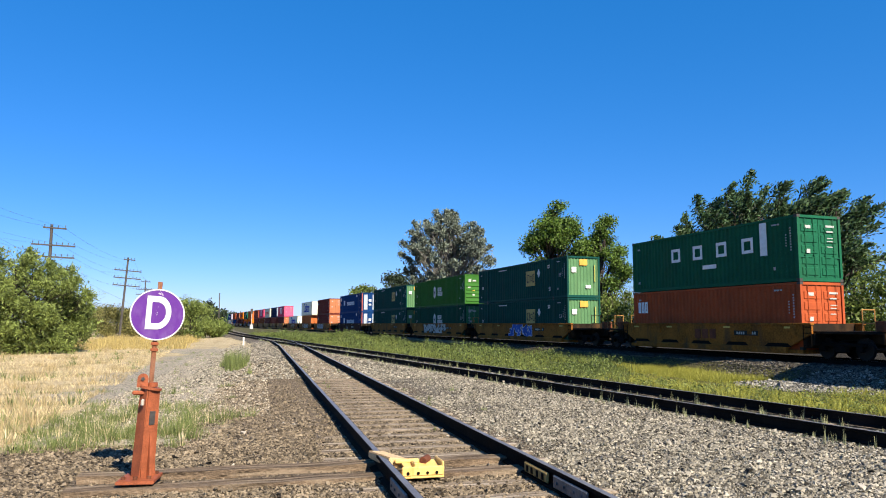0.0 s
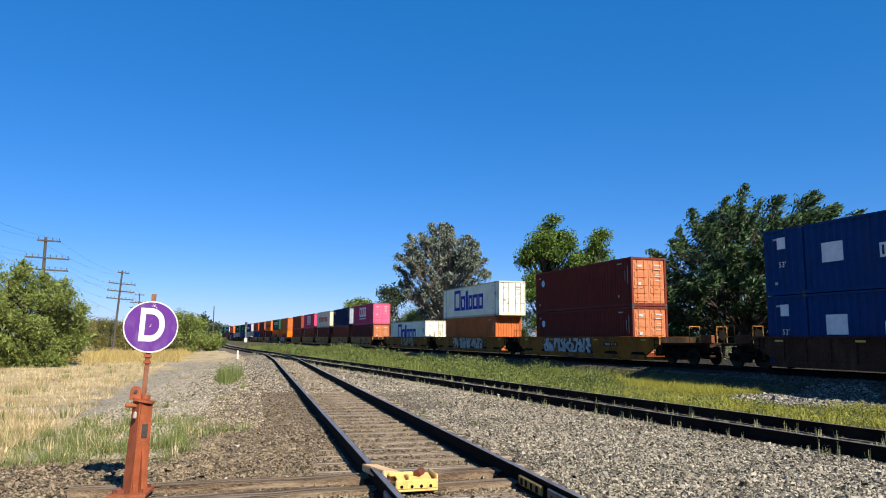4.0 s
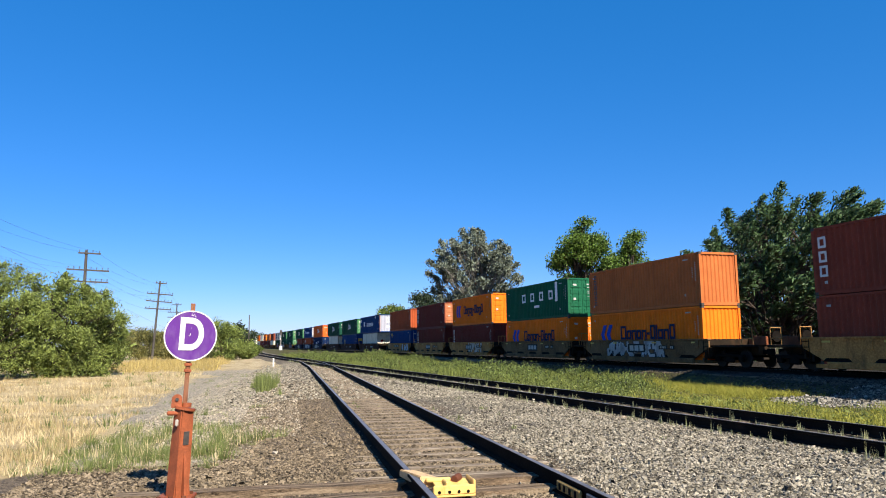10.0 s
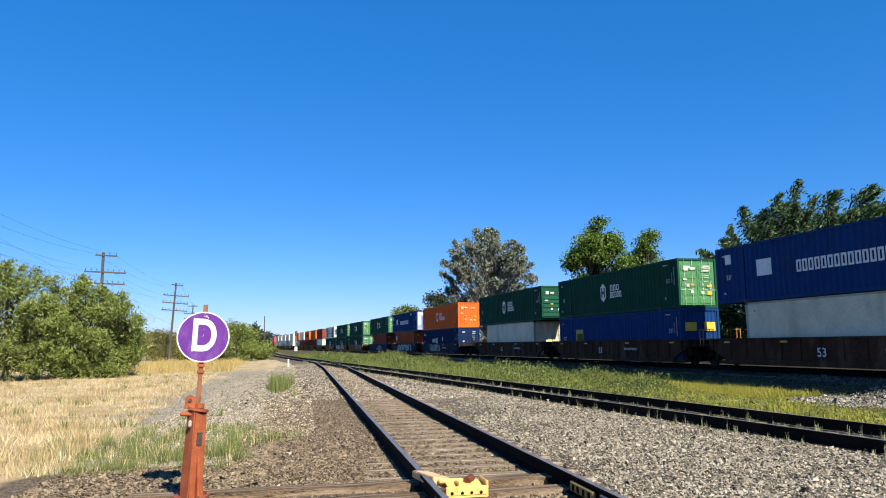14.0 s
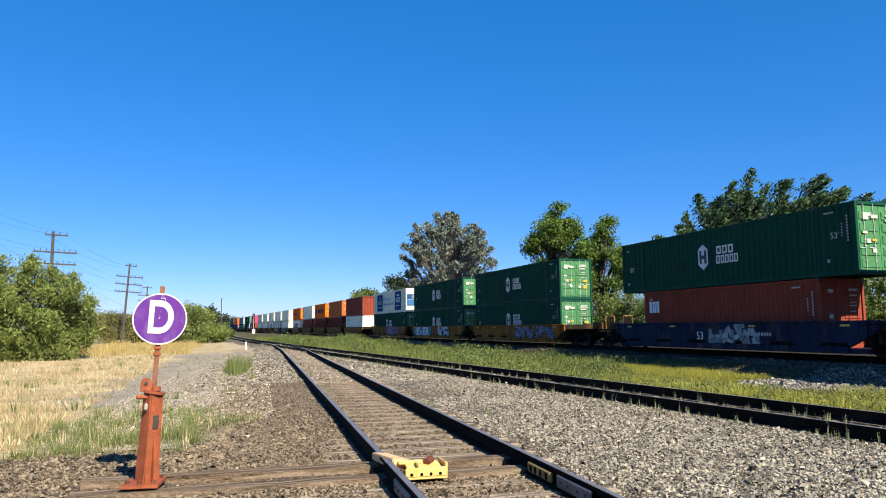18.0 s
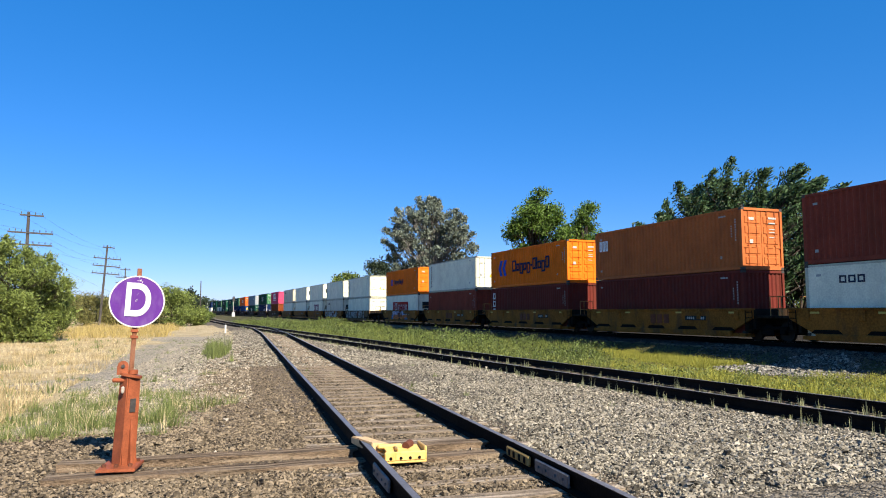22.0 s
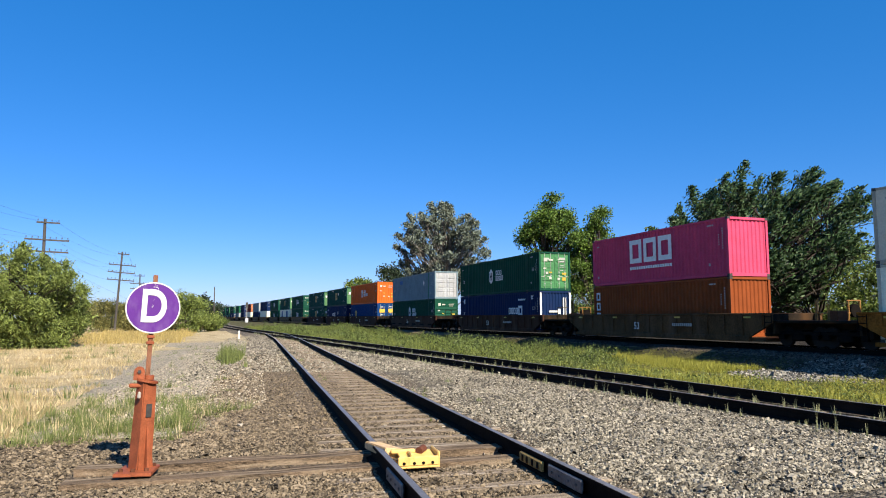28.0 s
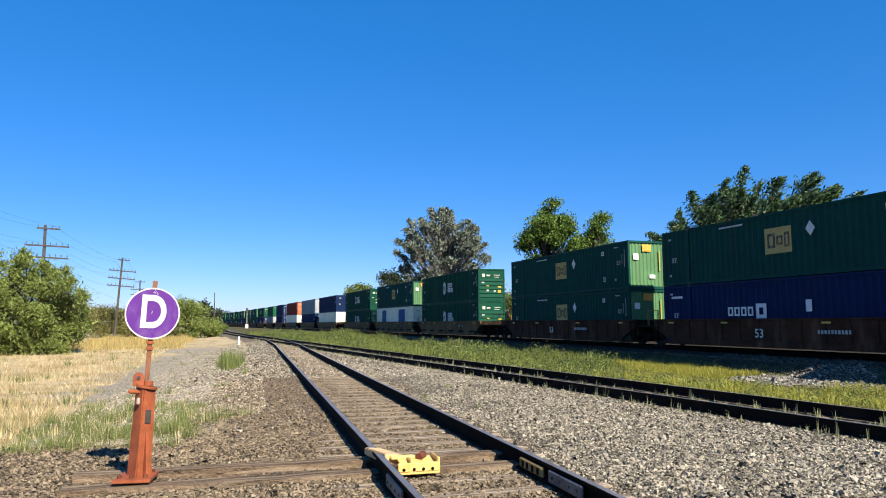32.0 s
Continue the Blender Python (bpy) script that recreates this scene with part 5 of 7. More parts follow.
            bm.faces.new([bm.verts.new((-0.45 + a, y - 0.02, 1.55 + b)) for a, b in ((0.28, 0), (0, 0.28), (-0.28, 0), (0, -0.28))])
            return mesh_of("placard", bm, material("placard_red", (0.22, 0.02, 0.015), rough=0.6, vary=0.3))
        part("placard", diamond(), None, t, "dark red diamond placard")
    elif kind == "serifword":
        for x in (-W / 2, W / 2 - 0.13):
            sticker("end_mark", (0.34, 0.085, 0.04), x, 0.12, 0.13, H - 0.24, "orange-red corner strip")
        sticker("end_mark", (0.33, 0.37, 0.42), -0.95, 0.3, 0.55, 2.3, "pale blue panel")
        sticker("end_mark", (0.33, 0.37, 0.42), 0.4, 0.3, 0.55, 2.3, "pale blue panel")
        sticker("end_mark", (0.7, 0.7, 0.68), -0.2, 1.55, 0.4, 0.32, "white label")
        sticker("end_mark", (0.7, 0.7, 0.68), -0.2, 0.95, 0.4, 0.25, "white label")
    elif kind == "tanmark":
        sticker("end_mark", (0.60, 0.36, 0.06), -1.0, 1.6, 0.75, 0.5, "tan square mark")
        sticker("end_mark", (0.60, 0.36, 0.06), 0.25, 1.6, 0.75, 0.5, "tan square mark")
    elif size == 40 and col in ("white", "cream"):
        sticker("end_mark", (0.65, 0.45, 0.04), 0.15, 1.1, 0.2, 0.2, "yellow label")
        sticker("end_mark", (0.65, 0.45, 0.04), 0.6, 1.0, 0.16, 0.16, "yellow label")
    if size == 53:
        number(t, "53'", -W / 2 - 0.01, -L / 2 + 1.0, 1.5, 0.36, (0.34, 0.35, 0.34))
        number(t, "53'", -W / 2 - 0.01, L / 2 - 1.0, 1.2, 0.34, (0.55, 0.55, 0.53))
    if size == 45:
        number(t, "45", -W / 2 - 0.01, -L / 2 + 0.75, 1.75, 0.42, (0.06, 0.06, 0.07))


assemble()


# ---- derail sign ----
M_ORANGE = material("orange_paint", (0.24, 0.0667, 0.028), rough=0.6, vary=0.35, scale=9, stain=(0.133, 0.04, 0.0167), stain_amount=0.6, stain_scale=9, bump=0.1)
M_PURPLE = material("purple_sign", (0.0834, 0.0187, 0.183), rough=0.5, vary=0.10, scale=7, stain=(0.367, 0.3, 0.434), stain_amount=0.12, stain_scale=12)
M_SIGNWHITE = material("sign_white", (0.52, 0.507, 0.52), rough=0.5, vary=0.06, scale=9)


def disc(bm, r, y0, y1, z, n=40, rx=1.0):
    rings = [[bm.verts.new((rx * r * math.cos(6.2832 * i / n), y, z + r * math.sin(6.2832 * i / n))) for i in range(n)] for y in (y0, y1)]
    for i in range(n):
        bm.faces.new((rings[0][i], rings[0][(i + 1) % n], rings[1][(i + 1) % n], rings[1][i]))
    bm.faces.new(rings[0][::-1]), bm.faces.new(rings[1])
    return bm


def build_sign():
    t = thing("derail_stand", pose(-0.478, 7.55, -0.13, 0, 2.6, 4), label="orange derail stand with round purple lettered target on long ties", category="derail stand")
    plate = bmesh.new()
    pv = [[plate.verts.new((x, y, z)) for x, y in ((-0.23, -0.25), (0.10, -0.26), (0.19, 0.16), (-0.13, 0.19))] for z in (0.0, 0.032)]
    plate.faces.new(pv[0][::-1]), plate.faces.new(pv[1])
    for i in range(4):
        plate.faces.new((pv[0][i], pv[0][(i + 1) % 4], pv[1][(i + 1) % 4], pv[1][i]))
    bmesh.ops.bevel(plate, geom=list(plate.edges), offset=0.005, segments=2, affect="EDGES")
    base = part("base_plate", plate, M_ORANGE, t)
    for x, y in ((-0.165, -0.15), (-0.06, -0.17), (0.06, -0.15), (-0.09, 0.13), (0.13, 0.09)):
        part("bolt", rod(bmesh.new(), (x, y, 0.03), (x, y, 0.058), 0.021, n=6), material("bolt_rust", (0.10, 0.035, 0.018), rough=0.8, vary=0.4), base)
    turn = pose(0, 0, 0, 0, 0, 32)
    bm = bmesh.new()
    vs = []
    for z, w in ((0.03, 0.080), (0.30, 0.073), (0.86, 0.070)):
        vs.append([bm.verts.new((sx * w, sy * w, z)) for sx, sy in ((-1, -1), (1, -1), (1, 1), (-1, 1))])
    for p, q in zip(vs, vs[1:]):
        for i in range(4):
            bm.faces.new((p[i], p[(i + 1) % 4], q[(i + 1) % 4], q[i]))
    bm.faces.new(vs[2])
    bmesh.ops.bevel(bm, geom=[e for e in bm.edges if abs(e.verts[0].co.z - e.verts[1].co.z) > 0.1], offset=0.014, segments=2, affect="EDGES")
    bm.transform(turn)
    part("column", bm, M_ORANGE, t)
    for dx, dy in ((1, 0), (0, -1)):
        rib = bmesh.new()
        g = [rib.verts.new(Vector((dx * u - dy * w, dy * u + dx * w, z))) for w in (-0.010, 0.010) for u, z in ((0.066, 0.03), (0.135, 0.03), (0.068, 0.50))]
        rib.faces.new(g[:3]), rib.faces.new(g[3:][::-1])
        for i in range(3):
            rib.faces.new((g[i], g[i + 3], g[(i + 1) % 3 + 3], g[(i + 1) % 3]))
        rib.transform(turn)
        part("gusset", rib, M_ORANGE, t)
    top = bmesh.new()
    rod(top, (0, 0, 0.855), (0.004, 0, 0.878), 0.105, n=20)
    rod(top, (0.02, 0, 0.878), (0.02, 0, 0.92), 0.045, n=12)
    part("cap", top, M_ORANGE, t)
    lug = bmesh.new()
    arc = [(-0.125, 0.872), (-0.025, 0.872)] + [(-0.075 + 0.05 * math.cos(k * math.pi / 8), 0.955 + 0.05 * math.sin(k * math.pi / 8)) for k in range(9)]
    lv = [[lug.verts.new((x, y, z)) for x, z in arc] for y in (-0.035, -0.005)]
    lug.faces.new(lv[0]), lug.faces.new(lv[1][::-1])
    for i in range(len(arc)):
        lug.faces.new((lv[0][i], lv[1][i], lv[1][(i + 1) % len(arc)], lv[0][(i + 1) % len(arc)]))
    part("lug", lug, M_ORANGE, t)
    part("pin", rod(bmesh.new(), (-0.075, -0.05, 0.955), (-0.075, 0.01, 0.955), 0.018, n=8), M_CAST, t, "dark pin hole")
    part("lever", boxes((-0.16, -0.04, -0.05, 0.01, 0.80, 0.84), bevel=0.012), M_ORANGE, t)
    part("lock", boxes((-0.075, -0.045, -0.112, -0.085, 0.70, 0.77), bevel=0.012), material("padlock", (0.5, 0.45, 0.38), rough=0.4, metal=0.4), t, "pale padlock")
    tag = boxes((-0.03, 0.03, -0.080, -0.069, 0.52, 0.65), bevel=0.003)
    tag.transform(turn)
    part("tag_plate", tag, M_CAST, t, "small dark plate")
    part("mast", boxes((-0.022, 0.022, -0.016, 0.016, 0.90, 1.905), bevel=0.004), material("rusty_mast", (0.173, 0.0667, 0.0334), rough=0.8, vary=0.5, scale=8, stain=(0.2, 0.147, 0.107), stain_amount=0.7, stain_scale=6), t)
    for z in (1.22, 1.28):
        part("clamp", boxes((-0.035, 0.035, -0.03, 0.02, z, z + 0.03), bevel=0.004), M_ORANGE, t)
    d = part("target", disc(bmesh.new(), 0.241, -0.036, -0.030, 1.58), M_PURPLE, t, "round purple target")
    ring = bmesh.new()
    n = 48
    for y, ra, rb in ((-0.0385, 0.240, 0.252),):
        vi = [[ring.verts.new((r * math.cos(6.2832 * i / n), yy, 1.58 + r * math.sin(6.2832 * i / n))) for i in range(n)] for r, yy in ((ra, y), (rb, y), (rb, -0.029))]
        for a, b in ((0, 1), (1, 2)):
            for i in range(n):
                ring.faces.new((vi[a][i], vi[a][(i + 1) % n], vi[b][(i + 1) % n], vi[b][i]))
    part("rim", ring, M_SIGNWHITE, d, "white rim")
    cu = bpy.data.curves.new("letter", "FONT")
    cu.body, cu.size, cu.extrude, cu.offset, cu.align_x, cu.align_y = "D", 0.45, 0.0015, 0.010, "CENTER", "CENTER"
    ob = new("letter", cu)
    me = bpy.data.meshes.new_from_object(ob)
    bpy.data.objects.remove(ob)
    me.transform(pose(0.005, -0.0395, 1.58, 90, 0, 0) @ Matrix.Diagonal((0.76, 1, 1, 1)))
    me.materials.clear()
    me.materials.append(M_SIGNWHITE)
    part("letter", me, None, d, "white letter D")
    sp = bmesh.new()
    rnd = random.Random(4)
    for _ in range(22):
        x, z, s = rnd.gauss(0, 0.02), 1.58 + rnd.choice((-0.2, 0.03, 0.2, 0.205)) + rnd.gauss(0, 0.03), rnd.uniform(0.0015, 0.005)
        box(sp, x - s * 0.6, x + s * 0.6, -0.0402, -0.036, z - s * rnd.uniform(0.6, 2), z + s)
    part("scuffed_paint", sp, M_SIGNWHITE, d, "pale scuffed patches")["kind"] = "stuff"


build_sign()


def long_tie(y, x0, x1, z, w=0.23):
    n = 12
    rnd = random.Random(int(y * 100))
    prof = [(-w / 2, -0.2), (w / 2, -0.2), (w / 2, 0), (-w / 2, 0)]
    bm = sweep(prof, [(x0 + (x1 - x0) * i / n, y - 0.075 * (x0 + (x1 - x0) * i / n) + rnd.uniform(-1, 1) * 0.006, z + rnd.uniform(-1, 1) * 0.008) for i in range(n + 1)])
    ob = new("headblock_tie", mesh_of("headblock_tie", bm, material("dark_tie", (0.125, 0.090, 0.060), rough=0.95, vary=0.9, scale=16, stain=(0.30, 0.235, 0.165), stain_amount=0.9, stain_scale=12, bump=1.0, bump_scale=45, stretch=(0.07, 1, 1), spec=0.08)))
    return tagged(ob, label="long weathered wooden tie under the derail stand", category="tie", group="long ties")


for yy, x0, x1 in ((7.27, -1.12, 3.5), (7.85, -1.08, 3.6)):
    long_tie(yy + 0.03, x0, x1, -0.132 if yy > 7.5 else -0.150, 0.23)

# ---- derail ----
M_YELLOW = material("yellow_paint", (0.66, 0.43, 0.14), rough=0.5, vary=0.15, scale=14, stain=(0.3, 0.167, 0.0267), stain_amount=0.5, stain_scale=14)


def build_derail():
    t = thing("derail", pose(2.03, 7.08, -0.155, 0, 0, -4.4) @ Matrix.Scale(0.86, 4), label="yellow painted derail shoe clamped over the rail", category="derail")
    part("bed_plate", boxes((-0.16, 0.40, -0.24, 0.12, 0.0, 0.035), bevel=0.008), M_YELLOW, t)
    part("front_plate", boxes((-0.10, 0.39, -0.25, -0.222, 0.03, 0.135), bevel=0.01), M_YELLOW, t)
    for x in (-0.03, 0.09, 0.20, 0.31):
        part("bolt", rod(bmesh.new(), (x, -0.254, 0.062), (x, -0.244, 0.062), 0.019, n=10), M_TRUCK, t)
    part("end_plate", boxes((0.37, 0.40, -0.25, 0.12, 0.03, 0.19), bevel=0.012), M_YELLOW, t)
    deck = bmesh.new()
    dv = [deck.verts.new(p) for p in ((-0.06, -0.222, 0.11), (0.36, -0.222, 0.11), (0.36, 0.10, 0.15), (-0.06, 0.04, 0.15), (-0.06, -0.222, 0.085), (0.36, -0.222, 0.085), (0.36, 0.10, 0.125), (-0.06, 0.04, 0.125))]
    for q in ((0, 1, 2, 3), (7, 6, 5, 4), (0, 4, 5, 1), (1, 5, 6, 2), (2, 6, 7, 3), (3, 7, 4, 0)):
        deck.faces.new([dv[i] for i in q])
    bmesh.ops.bevel(deck, geom=list(deck.edges), offset=0.006, segments=1, affect="EDGES")
    part("sloping_deck", deck, M_YELLOW, t)
    part("lug", boxes((0.05, 0.09, -0.22, -0.02, 0.10, 0.17), bevel=0.01), M_YELLOW, t)
    sh = bmesh.new()
    a = [sh.verts.new(p) for p in ((-0.36, 0.62, 0.19), (-0.16, 0.62, 0.175), (0.06, 0.10, 0.16), (-0.20, 0.02, 0.205), (-0.36, 0.62, 0.10), (-0.16, 0.62, 0.10), (0.06, 0.10, 0.06), (-0.20, 0.02, 0.08))]
    for q in ((0, 1, 2, 3), (7, 6, 5, 4), (0, 4, 5, 1), (1, 5, 6, 2), (2, 6, 7, 3), (3, 7, 4, 0)):
        sh.faces.new([a[i] for i in q])
    bmesh.ops.bevel(sh, geom=list(sh.edges), offset=0.012, segments=2, affect="EDGES")
    part("shoe", sh, material("worn_yellow", (0.56, 0.387, 0.2), rough=0.55, vary=0.25, scale=16, stain=(0.367, 0.24, 0.133), stain_amount=0.7, stain_scale=10), t, "worn pale yellow shoe over the rail head")
    part("arm", boxes((-0.14, 0.16, -0.02, 0.05, 0.13, 0.18), bevel=0.015), M_YELLOW, t)
    part("hinge", rod(bmesh.new(), (0.19, -0.05, 0.16), (0.27, 0.05, 0.175), 0.045, n=10), material("rust_brown", (0.10, 0.035, 0.02), rough=0.8, vary=0.3), t, "rusty hinge")


build_derail()


# ---- trees and bushes ----
M_BARK = material("grey_bark", (0.16, 0.13, 0.10), rough=0.9, vary=0.4, scale=6, bump=0.6, bump_scale=25)
M_BARK_DARK = material("dark_bark", (0.055, 0.043, 0.035), rough=0.9, vary=0.4, scale=6, bump=0.6, bump_scale=25)


def unit(v):
    return v / np.maximum(np.linalg.norm(v, axis=-1, keepdims=True), 1e-9)


def leaf_quads(C, U, V):
    return np.stack([C - U - V * 0.25, C - V, C + U + V * 0.05, C + V], 1)


def scatter_leaves(rng, centers, radii, n, size, slim, droop=None, shell=0.55, up=0.0, spike=None, wind=(0, 0)):
    """Leaves round the centres of clumps, thicker towards the clumps' skins."""
    k = rng.integers(0, len(centers), n)
    d = unit(rng.normal(size=(n, 3)))
    r = np.minimum(np.abs(rng.normal(size=(n, 1))) * 0.62 + shell * 0.3, 1.05 + 0.25 * rng.random((n, 1)))
    C = centers[k] + d * r * radii[k]
    if spike is not None:   # clumps drawn out into upswept, tapering sprays
        u = rng.random((n, 1)) ** 0.8
        axis = unit(np.stack([centers[:, 0], centers[:, 1], np.full(len(centers), spike[1])], 1) + np.array([*wind, 0]) + rng.normal(size=centers.shape) * spike[1] * 0.25)[k]
        ln = (spike[0] * rng.uniform(0.6, 1.4, len(centers)))[k][:, None]
        C = centers[k] + d * r * radii[k] * (1.05 - 0.85 * u) + axis * ln * (u - 0.3)
    C[:, 2] = np.maximum(C[:, 2], 0.05)
    U = unit(rng.normal(size=(n, 3)) + (0 if droop is None else np.asarray(droop)) + d * 0.6 + np.array([0, 0, up]))
    V = unit(np.cross(U, rng.normal(size=(n, 3))))
    s = size * rng.uniform(0.6, 1.35, (n, 1))
    return leaf_quads(C, U * s * 0.5, V * s * 0.5 * slim)


def limb(bm, rng, p, q, r0, r1, bend, steps=4):
    pts = [p + (q - p) * i / steps + rng.normal(size=3) * bend * math.sin(math.pi * i / steps) for i in range(steps + 1)]
    for i in range(steps):
        a, b = r0 + (r1 - r0) * i / steps, r0 + (r1 - r0) * (i + 1) / steps
        rod(bm, pts[i], pts[i + 1], a, b, n=6 if a > 0.05 else 3)
    return pts


def tree(x, y, H, width, mat, n, size, slim, seed, base=0.25, clumps=26, label="", bark=M_BARK, fork=0, droop=None, shape=1.0, clump=0.17, up=0.0, stems=1, group="", z0=None, lean=(0, 0), shell=0.55, mid=None, spike=None, wind=(0, 0)):
    """A tapered trunk with limbs that run out into clumps of many small leaves."""
    rng = np.random.default_rng(seed)
    z = float(ground_z(np.array([x]), np.array([y]))[0]) - 0.05 if z0 is None else z0
    t = thing("tree" if H > 6.5 else "bush", pose(x, y, z), label=label, category="tree" if H > 6.5 else "bush", group=group)
    bm = bmesh.new()
    cz, rz = H * (1 + base) / 2, H * (1 - base) / 2
    cen = []
    while len(cen) < clumps:
        d = rng.uniform(-1, 1, 3)
        q = np.linalg.norm(d)
        if 0.45 < q < 1.0 or (q <= 0.45 and rng.random() < 0.25):
            taper = 1 - (1 - shape) * max(0, d[2])
            dz = d[2] * rz * 0.86 if mid is None else d[2] * H * ((1 - mid) if d[2] > 0 else mid * 0.8) * 0.88
            cen.append((d[0] * width / 2 * 0.86 * taper + lean[0] * (d[2] + 1), d[1] * width / 2 * 0.86 * taper + lean[1] * (d[2] + 1), (cz if mid is None else H * mid) + dz))
    cen = np.array(cen)
    rad = np.stack([width * clump * rng.uniform(0.7, 1.35, clumps)] * 2 + [min(width, rz * 2) * clump * rng.uniform(0.6, 1.0, clumps)], 1)
    for s in range(stems):
        off = np.array([rng.normal() * width * 0.10, rng.normal() * width * 0.10, 0]) if stems > 1 else np.zeros(3)
        top = np.array([lean[0] + off[0] * 1.2, lean[1] + off[1] * 1.2, H * 0.80])
        pts = limb(bm, rng, off, top, H * 0.024 / stems ** 0.5, H * 0.006, H * 0.012, 6)
        mine = range(s, clumps, stems)
        for i in mine:
            j = min(4, max(1, int(cen[i][2] / (H * 0.8) * 6) - 2))
            lp = limb(bm, rng, np.array(pts[j]), cen[i], H * 0.010 / stems ** 0.3, H * 0.0022, H * 0.012, 4)
            for _ in range(3):
                limb(bm, rng, np.array(lp[3]), cen[i] + unit(rng.normal(size=3)) * rad[i] * 0.8, H * 0.003, H * 0.001, H * 0.006, 2)
    part("trunk", bm, bark, t)
    Q = scatter_leaves(rng, cen, rad, n, size, slim, droop, up=up, shell=shell, spike=spike, wind=wind)
    crown = part("crown", mesh_quads("crown", Q, mat), None, t)
    crown["kind"] = "stuff"
    return t


L_GREY = leaf_material("grey_green_leaf", (0.135, 0.160, 0.122), 0.2, 0.75)
L_BRIGHT = leaf_material("bright_green_leaf", (0.092, 0.152, 0.024), 0.3, 0.7)
L_DARK = leaf_material("dark_green_leaf", (0.048, 0.088, 0.032), 0.22, 0.8)
L_WILLOW = leaf_material("willow_leaf", (0.175, 0.220, 0.056), 0.3, 0.6)
L_SHRUB = leaf_material("shrub_leaf", (0.112, 0.150, 0.030), 0.32, 0.6)
L_SCRUB = leaf_material("dry_scrub_leaf", (0.185, 0.175, 0.058), 0.3, 0.6)
L_FAR = leaf_material("far_leaf", (0.0334, 0.05, 0.0253), 0.2, 0.4)

M_BARK_PALE = material("pale_bark", (0.165, 0.155, 0.14), rough=0.9, vary=0.3, scale=6, bump=0.4, bump_scale=25)
tree(38.0, 109.0, 21.6, 17.2, L_GREY, 60000, 0.40, 0.5, 21, base=0.10, mid=0.62, clumps=170, clump=0.078, spike=(1.1, 8.0), label="tall grey-green poplar with a thin crown and pale limbs", stems=4, bark=M_BARK_PALE, up=0.8, shape=0.9, shell=0.25)
tree(36.3, 67.8, 15.8, 8.6, L_BRIGHT, 50000, 0.215, 0.7, 22, base=0.06, mid=0.60, clumps=60, clump=0.12, label="bright green broad-leaved tree with a rounded uneven crown", stems=2, bark=M_BARK_DARK, shape=0.8, shell=0.35)
tree(40.1, 65.4, 14.6, 6.8, L_BRIGHT, 34000, 0.215, 0.7, 27, base=0.0, mid=0.50, clumps=52, clump=0.135, label="slim bright green tree beside a taller one", bark=M_BARK_DARK, shape=0.75, shell=0.35)
tree(37.0, 40.6, 12.9, 17.8, L_DARK, 92000, 0.31, 0.32, 23, base=0.04, mid=0.55, clumps=260, clump=0.062, spike=(1.55, 5.5), wind=(1.7, -1.6), label="wide dark green elm with feathery upswept branches", stems=5, bark=M_BARK_DARK, up=0.6, droop=(1.0, -0.9, 0.5), shape=0.95, shell=0.2, lean=(0.5, -0.5))
tree(45.0, 40.5, 8.6, 7.5, L_SHRUB, 14000, 0.25, 0.6, 24, base=0.02, clumps=22, clump=0.2, label="green leafy tree behind the main line", shell=0.4)
tree(42.5, 158.0, 15.0, 13.0, L_FAR, 9000, 0.5, 0.7, 25, base=0.05, clumps=24, clump=0.17, label="dark far tree beyond the train", shell=0.4)
tree(41.0, 185.0, 13.5, 10.0, L_SHRUB, 8000, 0.5, 0.7, 26, base=0.05, clumps=22, clump=0.17, label="yellow-green far tree beyond the train", shell=0.4)
for i, (bx, by, bh, bw, mm) in enumerate(((36.5, 56.0, 6.0, 6.0, L_SHRUB), (39.5, 73.0, 9.0, 8.0, L_SHRUB), (37.0, 82.0, 6.4, 7.0, L_SHRUB), (41, 92.0, 6.4, 8.0, L_SHRUB), (40, 124.0, 8.5, 11.0, L_SHRUB),
                                          (43, 140.0, 8.5, 10.0, L_SHRUB), (36.0, 48.0, 4.8, 5.5, L_SHRUB), (46.0, 54.0, 6.6, 9.0, L_DARK), (38.5, 30.5, 5.8, 6.0, L_SHRUB), (43.5, 31.0, 7.6, 7.0, L_SHRUB), (37.5, 24.5, 5.4, 6.0, L_SHRUB), (60.0, 95.0, 9.0, 16.0, L_FAR), (58.0, 78.0, 8.5, 14.0, L_DARK))):
    tree(bx, by, bh, bw, mm, int(7000 + 560 * bw), 0.19, 0.6, 40 + i, base=0.0, clumps=18, clump=0.22, label="leafy green roadside tree behind the railway" if bh > 6.5 else "leafy green bush behind the railway", stems=2, group="greenery behind the train", shell=0.35)

